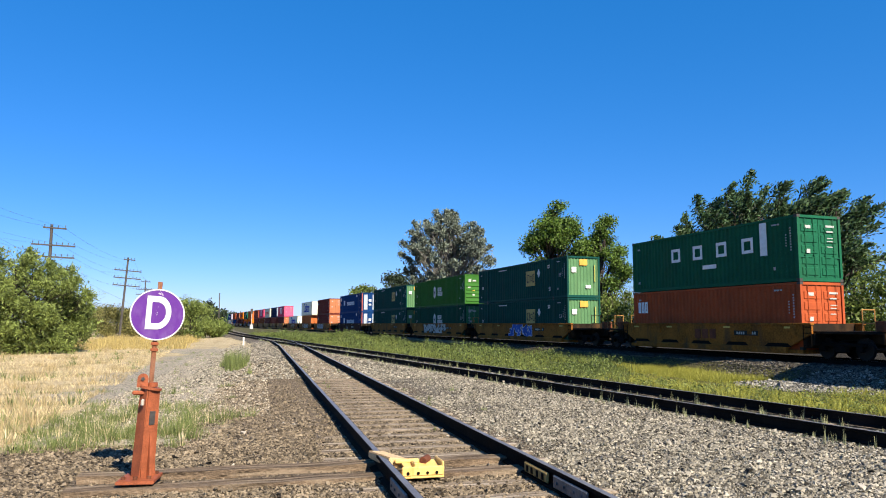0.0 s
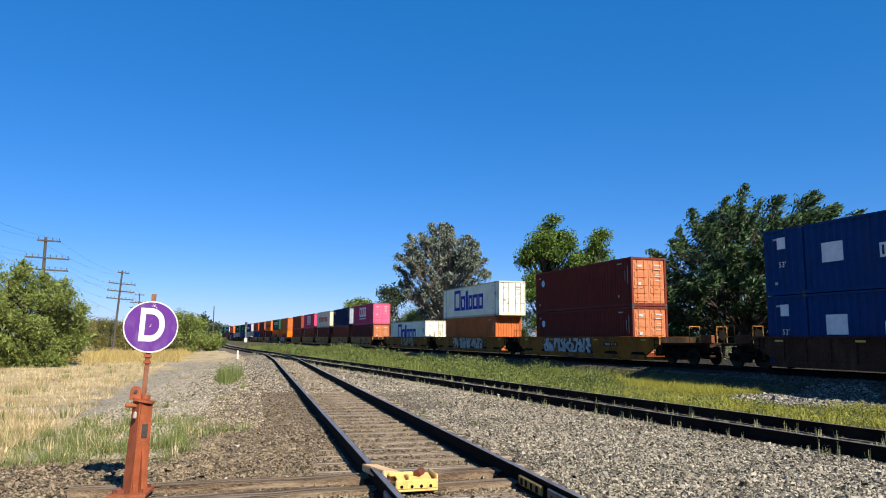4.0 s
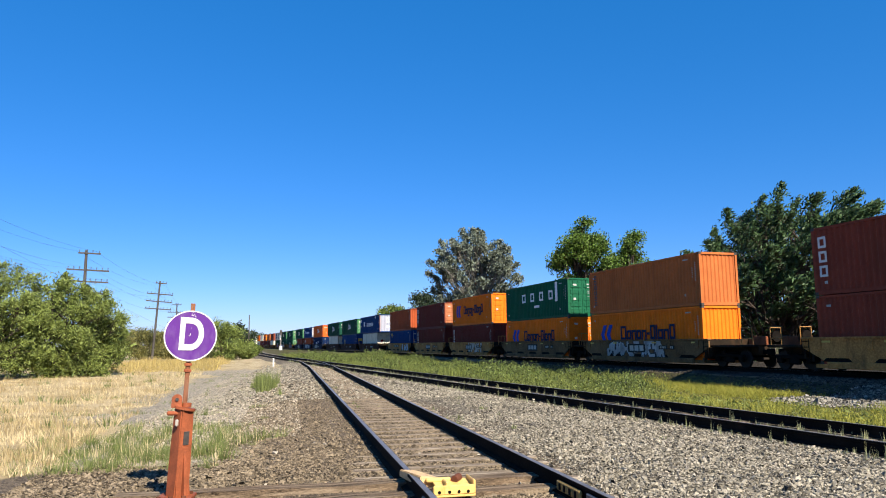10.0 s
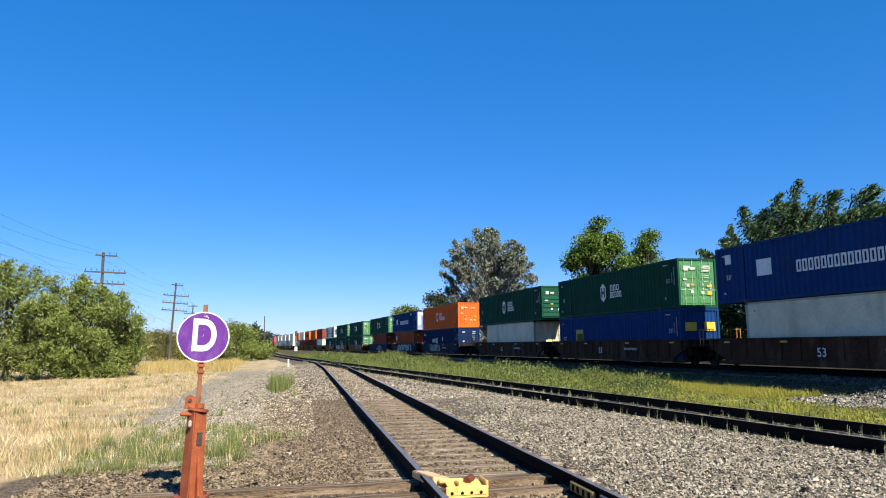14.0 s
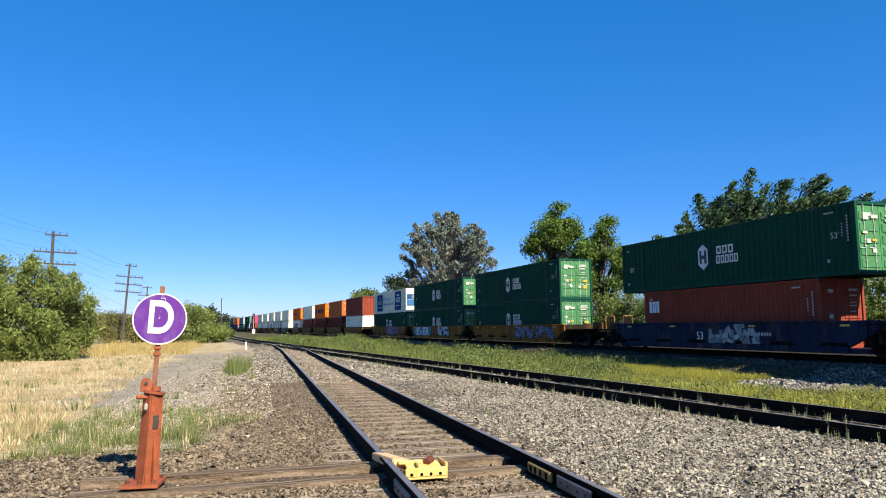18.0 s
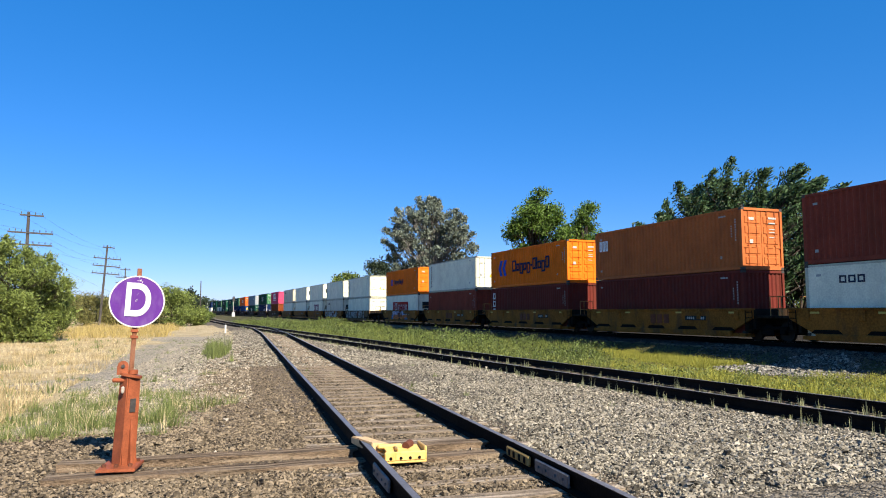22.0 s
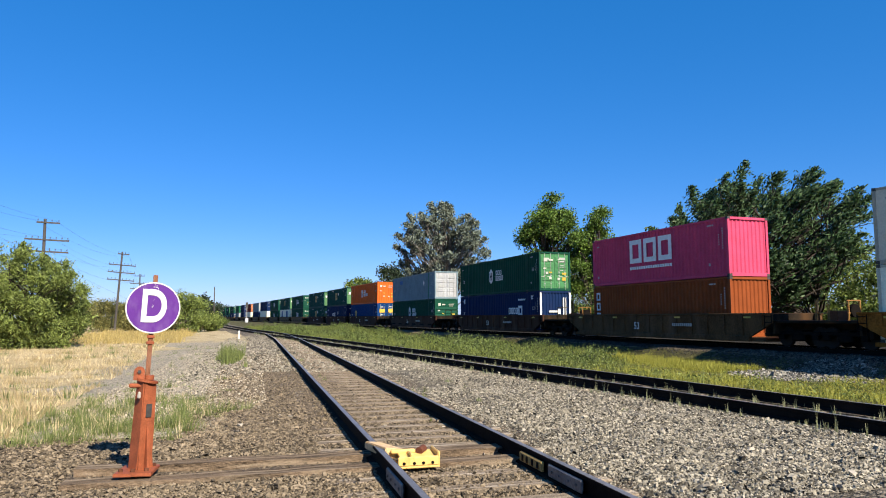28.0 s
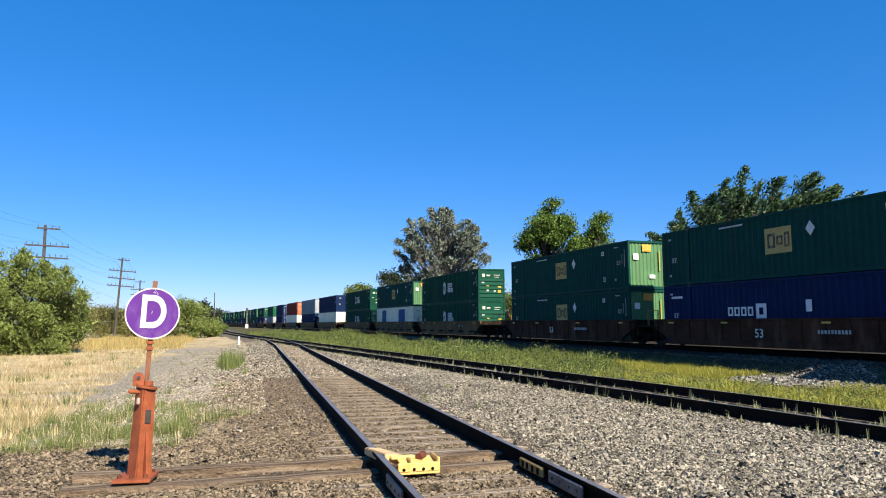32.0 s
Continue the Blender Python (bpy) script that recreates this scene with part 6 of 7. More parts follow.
# bushes of the field
for i, (bx, by, bh, bw, n) in enumerate(((-9.0, 45.5, 6.1, 6.9, 42000), (-13.0, 43.5, 7.3, 7.4, 24000), (-17.2, 44.0, 7.0, 7.4, 22000), (-7.6, 47.0, 3.8, 3.8, 10000), (-22.5, 44.0, 7.2, 8.0, 16000))):
    tree(bx, by, bh, bw, L_WILLOW, int(n * 1.7), 0.20, 0.26, 60 + i, base=-0.14, clumps=130, clump=0.135, spike=(0.6, 4.0), up=0.4, label="dense yellow-green willow bush in the dry field", stems=4, bark=M_BARK_DARK, group="willow bushes", shell=0.4)
for i, (bx, by, bh, bw) in enumerate(((-0.9, 86.0, 5.2, 4.4), (1.3, 90.0, 2.9, 3.4), (-3.4, 94.0, 4.3, 6.0), (-7.0, 100.0, 3.9, 8.0), (-10.5, 98.0, 4.0, 8.0), (-14.5, 104.0, 4.6, 8.0), (2.5, 102.0, 2.0, 3.0), (-18.5, 100.0, 4.7, 7.0))):
    tree(bx, by, bh, bw, L_SCRUB if i in (2, 3, 4, 5) else L_WILLOW if i in (0, 1) else L_SHRUB, 14000, 0.23, 0.40, 80 + i, base=-0.1, clumps=24, clump=0.19, label="olive-green bush at the edge of the dry field", stems=3, bark=M_BARK_DARK, group="bushes beyond the field", shell=0.4)
for i, (bx, by, bh, bw) in enumerate(((3.9, 300.0, 11.5, 10.5), (-9.0, 310.0, 8.0, 14.0), (6.0, 420.0, 10.0, 12.0), (11.5, 480.0, 11.0, 16.0), (-30.0, 340.0, 9.0, 20.0), (-48.0, 300.0, 9.0, 22.0), (24.0, 560.0, 11.0, 20.0))):
    tree(bx, by, bh, bw, L_FAR, 3000, 1.0, 0.7, 100 + i, base=-0.05, clumps=16, clump=0.2, label="dark distant tree on the horizon", group="distant trees", shell=0.3)


# ---- grass and weeds ----
def blades(rng, X, Y, hmin, hmax, width, bend=0.35):
    n = len(X)
    Z = ground_sample(X, Y)
    h = rng.uniform(hmin, hmax, n)
    a = rng.uniform(0, 6.283, n)
    U = np.stack([np.cos(a), np.sin(a), np.zeros(n)], 1) * (width * rng.uniform(0.6, 1.4, n))[:, None]
    b = rng.uniform(0, 6.283, n)
    off = np.stack([np.cos(b), np.sin(b), np.zeros(n)], 1) * (h * bend * rng.random(n))[:, None]
    B = np.stack([X, Y, Z - 0.03], 1)
    T = B + off + np.stack([np.zeros(n), np.zeros(n), h], 1)
    return np.stack([B - U, B + U, T + U * 0.15, T - U * 0.15], 1)


def ground_sample(X, Y):
    """Height of the ground sheet at these places, between its points."""
    xs, ys, Z = GROUND
    i, j = np.clip(np.searchsorted(xs, X) - 1, 0, len(xs) - 2), np.clip(np.searchsorted(ys, Y) - 1, 0, len(ys) - 2)
    u, v = (X - xs[i]) / (xs[i + 1] - xs[i]), (Y - ys[j]) / (ys[j + 1] - ys[j])
    return (Z[j, i] * (1 - u) + Z[j, i + 1] * u) * (1 - v) + (Z[j + 1, i] * (1 - u) + Z[j + 1, i + 1] * u) * v


def stuff(name, me, label, category):
    return tagged(new(name, me), label=label, category=category, kind="stuff")


def patches(X, Y, scale, lo, seed):
    """True where a broad noise is above lo: grass stands in patches."""
    return np.array([noise.noise((x * scale, y * scale, seed)) > lo for x, y in zip(X, Y)])


def siding_np_fast(Y):
    return 2.02 + 0.077 * Y


def lead_np_fast(Y):
    return 9.45 - 0.05 * Y


rng = np.random.default_rng(5)
M_DRY = leaf_material("dry_grass", (0.58, 0.47, 0.275), 0.3, 0.4)
M_STRAW = leaf_material("brown_straw", (0.39, 0.305, 0.16), 0.3, 0.4)
M_GRASS = leaf_material("green_grass", (0.150, 0.178, 0.042), 0.35, 0.6)
M_RANK = leaf_material("rank_weed_leaf", (0.098, 0.128, 0.032), 0.25, 0.75)
M_WEED = leaf_material("grey_green_weed", (0.150, 0.180, 0.055), 0.3, 0.5)
M_YGRASS = leaf_material("yellow_green_grass", (0.285, 0.28, 0.048), 0.35, 0.25)


def tufts(rng, cx, cy, count, radius, hmin, hmax, width, splay=0.5):
    """Blades in separate tufts, tallest in the middle and leaning outwards."""
    cx, cy = np.asarray(cx), np.asarray(cy)
    k = rng.permutation(np.repeat(np.arange(len(cx)), count))
    n = len(k)
    rad = (radius * rng.uniform(0.5, 1.6, len(cx)))[k]
    h = (hmin + (hmax - hmin) * rng.random(len(cx)) ** 1.5)[k]
    a, r = rng.uniform(0, 6.283, n), np.abs(rng.normal(size=n)) * 0.6
    X, Y = cx[k] + np.cos(a) * r * rad, cy[k] + np.sin(a) * r * rad
    h = h * np.clip(1.1 - 0.45 * r, 0.25, 1.2) * rng.uniform(0.5, 1.15, n)
    Z = ground_sample(X, Y)
    off = np.stack([np.cos(a), np.sin(a), np.zeros(n)], 1) * (h * splay * (0.3 + r) * rng.random(n))[:, None]
    f = rng.uniform(0, 6.283, n)
    U = np.stack([np.cos(f), np.sin(f), np.zeros(n)], 1) * (width * rng.uniform(0.5, 1.5, n))[:, None]
    up = np.zeros((n, 3))
    up[:, 2] = h
    B = np.stack([X, Y, Z - 0.02], 1)
    T = B + off + up * 0.95
    return np.stack([B - U, B + U, T + U * 0.1, T - U * 0.1], 1)


n = 90000
Y = 5 + 62 * rng.random(n) ** 1.6
X = -2.6 + 0.02 * Y - rng.random(n) ** 1.3 * (6 + Y * 0.55)
keep = patches(X, Y, 0.5, -0.25, 3.0) & ((Y > 9.9) | (X < -5.6))
X, Y = X[keep], Y[keep]
brn = patches(X, Y, 0.6, 0.16, 21.0)
stuff("dry_grass", mesh_quads("dry_grass", blades(rng, X[~brn], Y[~brn], 0.05, 0.20, 0.008, 1.1), M_DRY), "low dry straw-coloured grass over the field", "grass")
stuff("dry_grass", mesh_quads("dry_grass", blades(rng, X[brn], Y[brn], 0.05, 0.17, 0.009, 1.0), M_STRAW), "patches of taller brown straw in the field", "grass")
for n, mt, lo, lb in ((1000, M_STRAW, -0.06, "brown straw tufts standing in the field"), (420, M_WEED, 0.10, "dull green tufts in the dry field")):
    Y = 9.8 + 46 * rng.random(n) ** 1.2
    X = -2.4 + 0.01 * Y - rng.random(n) * (2.0 + Y * 0.30)
    sel = patches(X, Y, 0.35, lo, 31.0)
    stuff("field_tufts", mesh_quads("field_tufts", tufts(rng, X[sel], Y[sel], 26, 0.24, 0.08, 0.36, 0.010, 0.9), mt), lb, "grass")
# tufts along the gravel's edge, thinning out over the lane
n = 430
Y = 9.9 + np.abs(rng.normal(size=n)) * 3.0
X = -0.95 + 0.05 * (Y - 10) + rng.normal(size=n) * 0.9
keep = (X < siding_np_fast(Y) - 2.7 + 0.3 * np.sin(Y * 1.7) + 0.2 * rng.normal(size=n)) & (patches(X, Y, 0.8, -0.15, 9.0) | (rng.random(n) < 0.25))
stuff("verge_grass", mesh_quads("verge_grass", tufts(rng, X[keep], Y[keep], 64, 0.23, 0.04, 0.26, 0.0046, 1.2), M_WEED), "grey-green grass in clumps at the gravel's edge", "grass")
stuff("verge_grass", mesh_quads("verge_grass", tufts(rng, X[keep] + 0.1, Y[keep] + 0.1, 6, 0.2, 0.10, 0.34, 0.0035, 0.8), M_DRY), "straw-coloured stalks among the verge's green tufts", "grass")
n = 40
Y, X = 9.8 + 6 * rng.random(n), -3.6 + 2.2 * rng.random(n)
keep = patches(X, Y, 0.9, -0.05, 12.0)
stuff("dry_grass", mesh_quads("dry_grass", tufts(rng, X[keep], Y[keep], 26, 0.22, 0.08, 0.28, 0.0045, 0.9), M_DRY), "taller straw-coloured grass tufts by the verge", "grass")
n = 170
Y = 13 + 32 * rng.random(n)
X = -1.5 + 0.045 * (Y - 14) + rng.normal(size=n) * 1.0
stuff("verge_grass", mesh_quads("verge_grass", tufts(rng, X, Y, 20, 0.22, 0.04, 0.18, 0.006, 1.1), M_WEED), "small green weeds scattered over the pale lane", "grass")
n = 420
Y = 50 + 36 * rng.random(n)
X = -11.0 + 0.02 * Y + 9.0 * rng.random(n)
stuff("dry_grass", mesh_quads("dry_grass", tufts(rng, X, Y, 40, 0.8, 0.15, 0.70, 0.016, 0.7), leaf_material("golden_grass", (0.40, 0.31, 0.115), 0.3, 0.4)), "tall golden dry grass by the bushes", "grass")
n = 46
Y = 28 + 2.2 * rng.normal(size=n)
X = 1.15 + 0.03 * (Y - 24) + 0.20 * rng.normal(size=n)
stuff("verge_grass", mesh_quads("verge_grass", tufts(rng, X, Y, 40, 0.16, 0.3, 0.75, 0.008, 0.5), M_WEED), "clump of green grass on the gravel", "grass")
# rank growth between the weedy track and the main line
n = 6200
Y = 6 + 100 * rng.random(n) ** 1.5
left = lead_np_fast(np.minimum(Y, 75)) + 1.35
X = left + rng.random(n) * (main_np(Y) - 2.9 - left)
ratio = X / Y + 0.05 * np.sin(X * 1.3) + rng.normal(size=n) * 0.02
keep = patches(X, Y, 0.34, -0.16, 1.0) | (rng.random(n) < 0.22)
keep |= (X > main_np(Y) - 4.2) & (Y > 25) & (rng.random(n) < 0.8)
bare = (((X - 20.9) / 2.6) ** 2 + ((Y - 20.2) / 2.2) ** 2 < 1) | ((X > main_np(Y) - 3.4) & (Y < 26)) | (((X - 18.6) / 0.8) ** 2 + ((Y - 28.3) / 1.1) ** 2 < 1)
keep &= ~bare | (rng.random(n) < 0.04)
yel = ((ratio > 0.66) & (ratio < 0.94) & (X > 14.0)) | ((ratio > 1.08) & (X > 19.6)) | ((ratio > 0.8) & (rng.random(n) < 0.5)) | ((ratio > 0.64) & (rng.random(n) < 0.3))
keep |= yel & ~bare & (rng.random(n) < 0.8)
for sel, h0, h1, w, mt, cnt, lb in ((keep & ~yel & (Y < 27), 0.05, 0.24, 0.008, M_GRASS, 13, "green grass tufts between the two tracks"),
                                    (keep & ~yel & (Y >= 27), 0.12, 0.58, 0.013, M_GRASS, 26, "rank tall green grass between the two tracks"),
                                    (keep & yel, 0.06, 0.30, 0.008, M_YGRASS, 40, "low yellow-green plants between the two tracks"),
                                    (keep & ~yel & (rng.random(n) < 0.4), 0.08, 0.45, 0.008, M_WEED, 9, "pale weed stalks among the green grass")):
    stuff("strip_grass", mesh_quads("strip_grass", tufts(rng, X[sel], Y[sel], cnt, 0.30, h0, h1, w, 0.9), mt), lb, "grass")

n2 = 1300
Y2 = 23.0 + 40 * rng.random(n2) ** 1.6
X2 = main_np(Y2) - np.where(Y2 < 27, 3.6, 3.1) - 2.4 * rng.random(n2)
y2 = X2 / Y2 > 0.62
stuff("strip_grass", mesh_quads("strip_grass", tufts(rng, X2[y2], Y2[y2], 34, 0.36, 0.08, 0.36, 0.010, 0.9), M_YGRASS), "yellow-green grass at the foot of the ballast", "grass")
stuff("strip_grass", mesh_quads("strip_grass", tufts(rng, X2[~y2], Y2[~y2], 16, 0.36, 0.12, 0.55, 0.012, 0.8), M_GRASS), "tall green grass at the foot of the ballast", "grass")


def forbs(rng, cx, cy, count, radius, height, size, rise=0.4):
    """Low leafy plants: small leaves spread over uneven domes."""
    k = np.repeat(np.arange(len(cx)), count)
    n = len(k)
    rad, hh = (radius * rng.uniform(0.5, 1.5, len(cx)))[k], (height * rng.uniform(0.4, 1.4, len(cx)))[k]
    a, r = rng.uniform(0, 6.283, n), rng.random(n) ** 0.6
    X, Y = cx[k] + np.cos(a) * r * rad, cy[k] + np.sin(a) * r * rad
    Z = ground_sample(X, Y) + hh * (1 - r ** 2) * rng.uniform(0.3, 1.25, n) + 0.01
    U = unit(rng.normal(size=(n, 3)) + np.stack([np.cos(a) * r, np.sin(a) * r, np.full(n, rise)], 1))
    V = unit(np.cross(U, rng.normal(size=(n, 3))))
    s = (size * rng.uniform(0.6, 1.4, n))[:, None]
    return leaf_quads(np.stack([X, Y, Z], 1), U * s * 0.5, V * s * 0.22)


mound = np.nonzero(keep & ~yel & (Y > 25) & (X < main_np(Y) - 3.4) & patches(X, Y, 0.22, 0.05, 17.0) & (rng.random(n) < 0.4))[0]
stuff("weed_mounds", mesh_quads("weed_mounds", forbs(rng, X[mound], Y[mound], 90, 0.55, 0.62, 0.075 + 0.0009 * np.repeat(Y[mound], 90), 1.6), M_RANK), "rank dark green weeds in mounds between the two tracks", "weeds")
sel = keep & ~yel & (rng.random(n) < np.where(Y > 27, 0.25, 0.6))
stuff("leafy_weeds", mesh_quads("leafy_weeds", forbs(rng, X[sel] + 0.2, Y[sel] + 0.3, 30, 0.34, 0.22, 0.06 + 0.0008 * np.repeat(Y[sel], 30)), M_GRASS), "low leafy green weeds between the two tracks", "weeds")
sel = keep & yel
stuff("leafy_weeds", mesh_quads("leafy_weeds", forbs(rng, X[sel] + 0.2, Y[sel] + 0.3, 40, 0.42, 0.16, 0.036), M_YGRASS), "low spreading yellow-green weeds", "weeds")
n = 1300
Y0 = 5 + 62 * rng.random(n) ** 1.3
X0 = lead_np_fast(Y0) + rng.choice([-0.98, -0.55, -0.3, 0.3, 0.5, 0.98], n, p=[0.26, 0.2, 0.1, 0.1, 0.2, 0.14]) + rng.normal(size=n) * 0.08
stuff("track_weeds", mesh_quads("track_weeds", tufts(rng, X0, Y0, 8, 0.045, 0.06, 0.27, 0.006, 0.25), leaf_material("pale_weed", (0.27, 0.28, 0.15), 0.3, 0.4)), "thin upright pale weeds along the dark rails", "weeds")
n = 60
Y0 = 6 + 34 * rng.random(n)
X0 = siding_np_fast(Y0) + rng.choice([0.95, 1.2, -0.2, 0.5, 2.5, 3.6], n) + rng.normal(size=n) * 0.25
stuff("track_weeds", mesh_quads("track_weeds", tufts(rng, X0, Y0, 20, 0.08, 0.04, 0.16, 0.006, 1.0), M_WEED), "small weeds growing in the ballast", "weeds")
# dark undergrowth added behind the main line, standing in for shade under the cars
n = 26000
Y = 8 + 150 * rng.random(n) ** 1.3
X = main_np(Y) + 6.0 + 4.5 * rng.random(n)
h = 1.5 * rng.random(n) ** 1.2 * np.array([0.55 + 0.45 * noise.noise((x * 0.5, y * 0.25, 2)) for x, y in zip(X, Y)])
C = np.stack([X, Y, -0.85 + h], 1)
U = unit(rng.normal(size=(n, 3)))
V = unit(np.cross(U, rng.normal(size=(n, 3))))
sz = rng.uniform(0.10, 0.24, (n, 1))
stuff("undergrowth", mesh_quads("undergrowth", leaf_quads(C, U * sz, V * sz * 0.6), L_DARK), "dark green undergrowth added behind the main line", "undergrowth")


# ---- loose stones ----
# a broken stone: a four-cornered foot under a slanting ridge
SFACES = ((0, 1, 5, 4), (2, 3, 4, 5), (1, 2, 5), (3, 0, 4))
SSTART = np.array((0, 4, 8, 11))
SLOOPS = np.array([v for f in SFACES for v in f])


def stones(name, X, Y, size, mat, rng, label, lift=0.3):
    n = len(X)
    s = size * rng.lognormal(0, 0.33, n)
    V = np.array(((-1, -0.8, -0.5), (1, -0.8, -0.5), (1, 0.8, -0.5), (-1, 0.8, -0.5), (-0.6, 0, 0.62), (0.6, 0, 0.62)))[None] * np.array([1.1, 0.85, 1.0])
    V = V * rng.uniform(0.55, 1.1, (n, 6, 3)) + rng.normal(size=(n, 6, 3)) * np.array([0.16, 0.30, 0.12])
    a, b = rng.uniform(0, 6.283, n), rng.normal(size=n) * 0.6
    ca, sa, cb, sb = np.cos(a), np.sin(a), np.cos(b), np.sin(b)
    x, y, z = V[..., 0], V[..., 1] * cb[:, None] - V[..., 2] * sb[:, None], V[..., 1] * sb[:, None] + V[..., 2] * cb[:, None]
    V = np.stack([x * ca[:, None] - y * sa[:, None], x * sa[:, None] + y * ca[:, None], z], -1) * (s * 0.5)[:, None, None]
    V += np.stack([X, Y, ground_sample(X, Y) + s * lift * rng.uniform(0.0, 1.4, n)], 1)[:, None, :]
    me = bpy.data.meshes.new(name)
    me.vertices.add(n * 6), me.loops.add(n * 14), me.polygons.add(n * 4)
    me.vertices.foreach_set("co", V.astype(np.float32).ravel())
    me.loops.foreach_set("vertex_index", (SLOOPS[None] + (np.arange(n) * 6)[:, None]).astype(np.int32).ravel())
    me.polygons.foreach_set("loop_start", (SSTART[None] + (np.arange(n) * 14)[:, None]).astype(np.int32).ravel())
    me.update(calc_edges=True)
    me.polygons.foreach_set("use_smooth", np.zeros(n * 4, dtype=bool))
    me.materials.append(mat)
    return stuff(name, me, label, "ballast")


def depth_spread(n, y0, y1):
    """Places along the line, crowded towards the near end."""
    u = rng.random(n)
    return y0 / (1 - u * (1 - y0 / y1))


M_BROWNSTONE = material("brown_stone", (0.150, 0.118, 0.080), rough=0.9, vary=0.95, scale=2, island=True)
M_PALESTONE = material("pale_stone", (0.212, 0.190, 0.148), rough=0.9, vary=0.95, scale=2, island=True)
# stones coloured dark to stand for the shade beside the train
M_SHADEDSTONE = material("shaded_stone", (0.042, 0.038, 0.033), rough=0.9, vary=0.95, scale=2, island=True)
n = 95000
Y = depth_spread(n, 5.7, 30.0)
X = siding_np_fast(Y) - 3.0 + 4.1 * rng.random(n)
k = n // 5
Y[:k] = 5.7 + 4.6 * rng.random(k)
X[:k] = siding_np_fast(Y[:k]) - 5.0 + 2.7 * rng.random(k)
rows = np.array(tie_rows(-3.0, 44.0, 0.53, 1))
ds = X - siding_np_fast(Y)
gap = np.abs((Y + 0.077 * ds)[:, None] - rows[None]).min(1)
across = Y + 0.075 * X
keep = ~((np.abs(ds) < 1.25) & (gap < 0.125)) | (rng.random(n) < 0.22)
keep &= ~((across > 7.19) & (across < 8.0) & (X > -1.15)) | (rng.random(n) < 0.06)
X, Y = X[keep], Y[keep]
stones("brown_ballast", X, Y, 0.023, M_BROWNSTONE, rng, "loose brown gravel round the siding", lift=0.45)
n = 125000
Y = depth_spread(n, 4.9, 26.0)
X = siding_np_fast(Y) + 1.0 + (lead_np_fast(Y) - siding_np_fast(Y) - 0.6) * rng.random(n)
fines = (X - siding_np_fast(Y) < 2.6) & patches(X, Y, 0.7, 0.08, 44.0)
keep = (X < 1.32 * Y) & (X - siding_np_fast(Y) > 1.0 + 0.5 * rng.random(n)) & (~fines | (rng.random(n) < 0.35))
stones("pale_ballast", X[keep], Y[keep], 0.0255, M_PALESTONE, rng, "loose pale grey ballast between the tracks", lift=0.5)
n = 16000
Y = depth_spread(n, 20.0, 60.0)
X = siding_np_fast(Y) - 4.2 + (lead_np_fast(Y) - siding_np_fast(Y) + 4.8) * rng.random(n)
stones("far_ballast", X, Y, 0.05, M_PALESTONE, rng, "loose pale grey ballast farther along the tracks")
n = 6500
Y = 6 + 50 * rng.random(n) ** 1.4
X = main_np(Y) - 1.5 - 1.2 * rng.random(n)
stones("main_ballast", X, Y, 0.06, M_SHADEDSTONE, rng, "main line shoulder ballast, darkened as shade beside the train")
n = 7000
Y = 13 + 14 * rng.random(n)
X = main_np(Y) - 1.5 - 2.6 * rng.random(n)
# pale ballast too, its colour lowered towards the train's shade
stones("shoulder_ballast", X, Y, 0.062, material("shoulder_stone", (0.085, 0.077, 0.063), rough=0.9, vary=0.95, scale=2, island=True), rng, "grey ballast spilling down from the main line")
n = 4600
a, q = rng.uniform(0, 6.283, n), 2.5 * rng.random(n) ** 0.5
X, Y = 20.9 + 0.9 * q * np.cos(a), 20.2 + 1.1 * q * np.sin(a)
stones("heap_ballast", X, Y, 0.075, material("heap_stone", (0.19, 0.177, 0.15), rough=0.9, vary=0.9, scale=2, island=True), rng, "bare patch of pale ballast among the grass")
n = 14000
Y = depth_spread(n, 12.0, 46.0)
X = siding_np_fast(Y) - 5.2 + 3.4 * rng.random(n)
stones("lane_gravel", X, Y, 0.028, material("lane_stone", (0.29, 0.25, 0.19), rough=0.9, vary=0.9, scale=2, island=True), rng, "small pale gravel on the lane beside the siding")
n = 90
Y = 4 + 12 * rng.random(n)
X = siding_np_fast(Y) - 3.0 + 8.0 * rng.random(n)
stones("light_stones", X, Y, 0.05, material("light_stone", (0.28, 0.247, 0.2), rough=0.9, vary=0.5, scale=2, island=True), rng, "scattered larger light stones in the gravel", lift=0.6)


# ---- telegraph poles and wires ----
M_POLE = material("grey_pole_wood", (0.066, 0.060, 0.054), rough=0.9, vary=0.4, scale=5, bump=0.5, bump_scale=20, stretch=(1, 1, 0.1))
M_GLASS = material("insulator_dark", (0.06, 0.07, 0.075), rough=0.3, vary=0.2)
M_WIRE = material("wire_dark", (0.05, 0.05, 0.055), rough=0.6, vary=0.1)
POLES = []


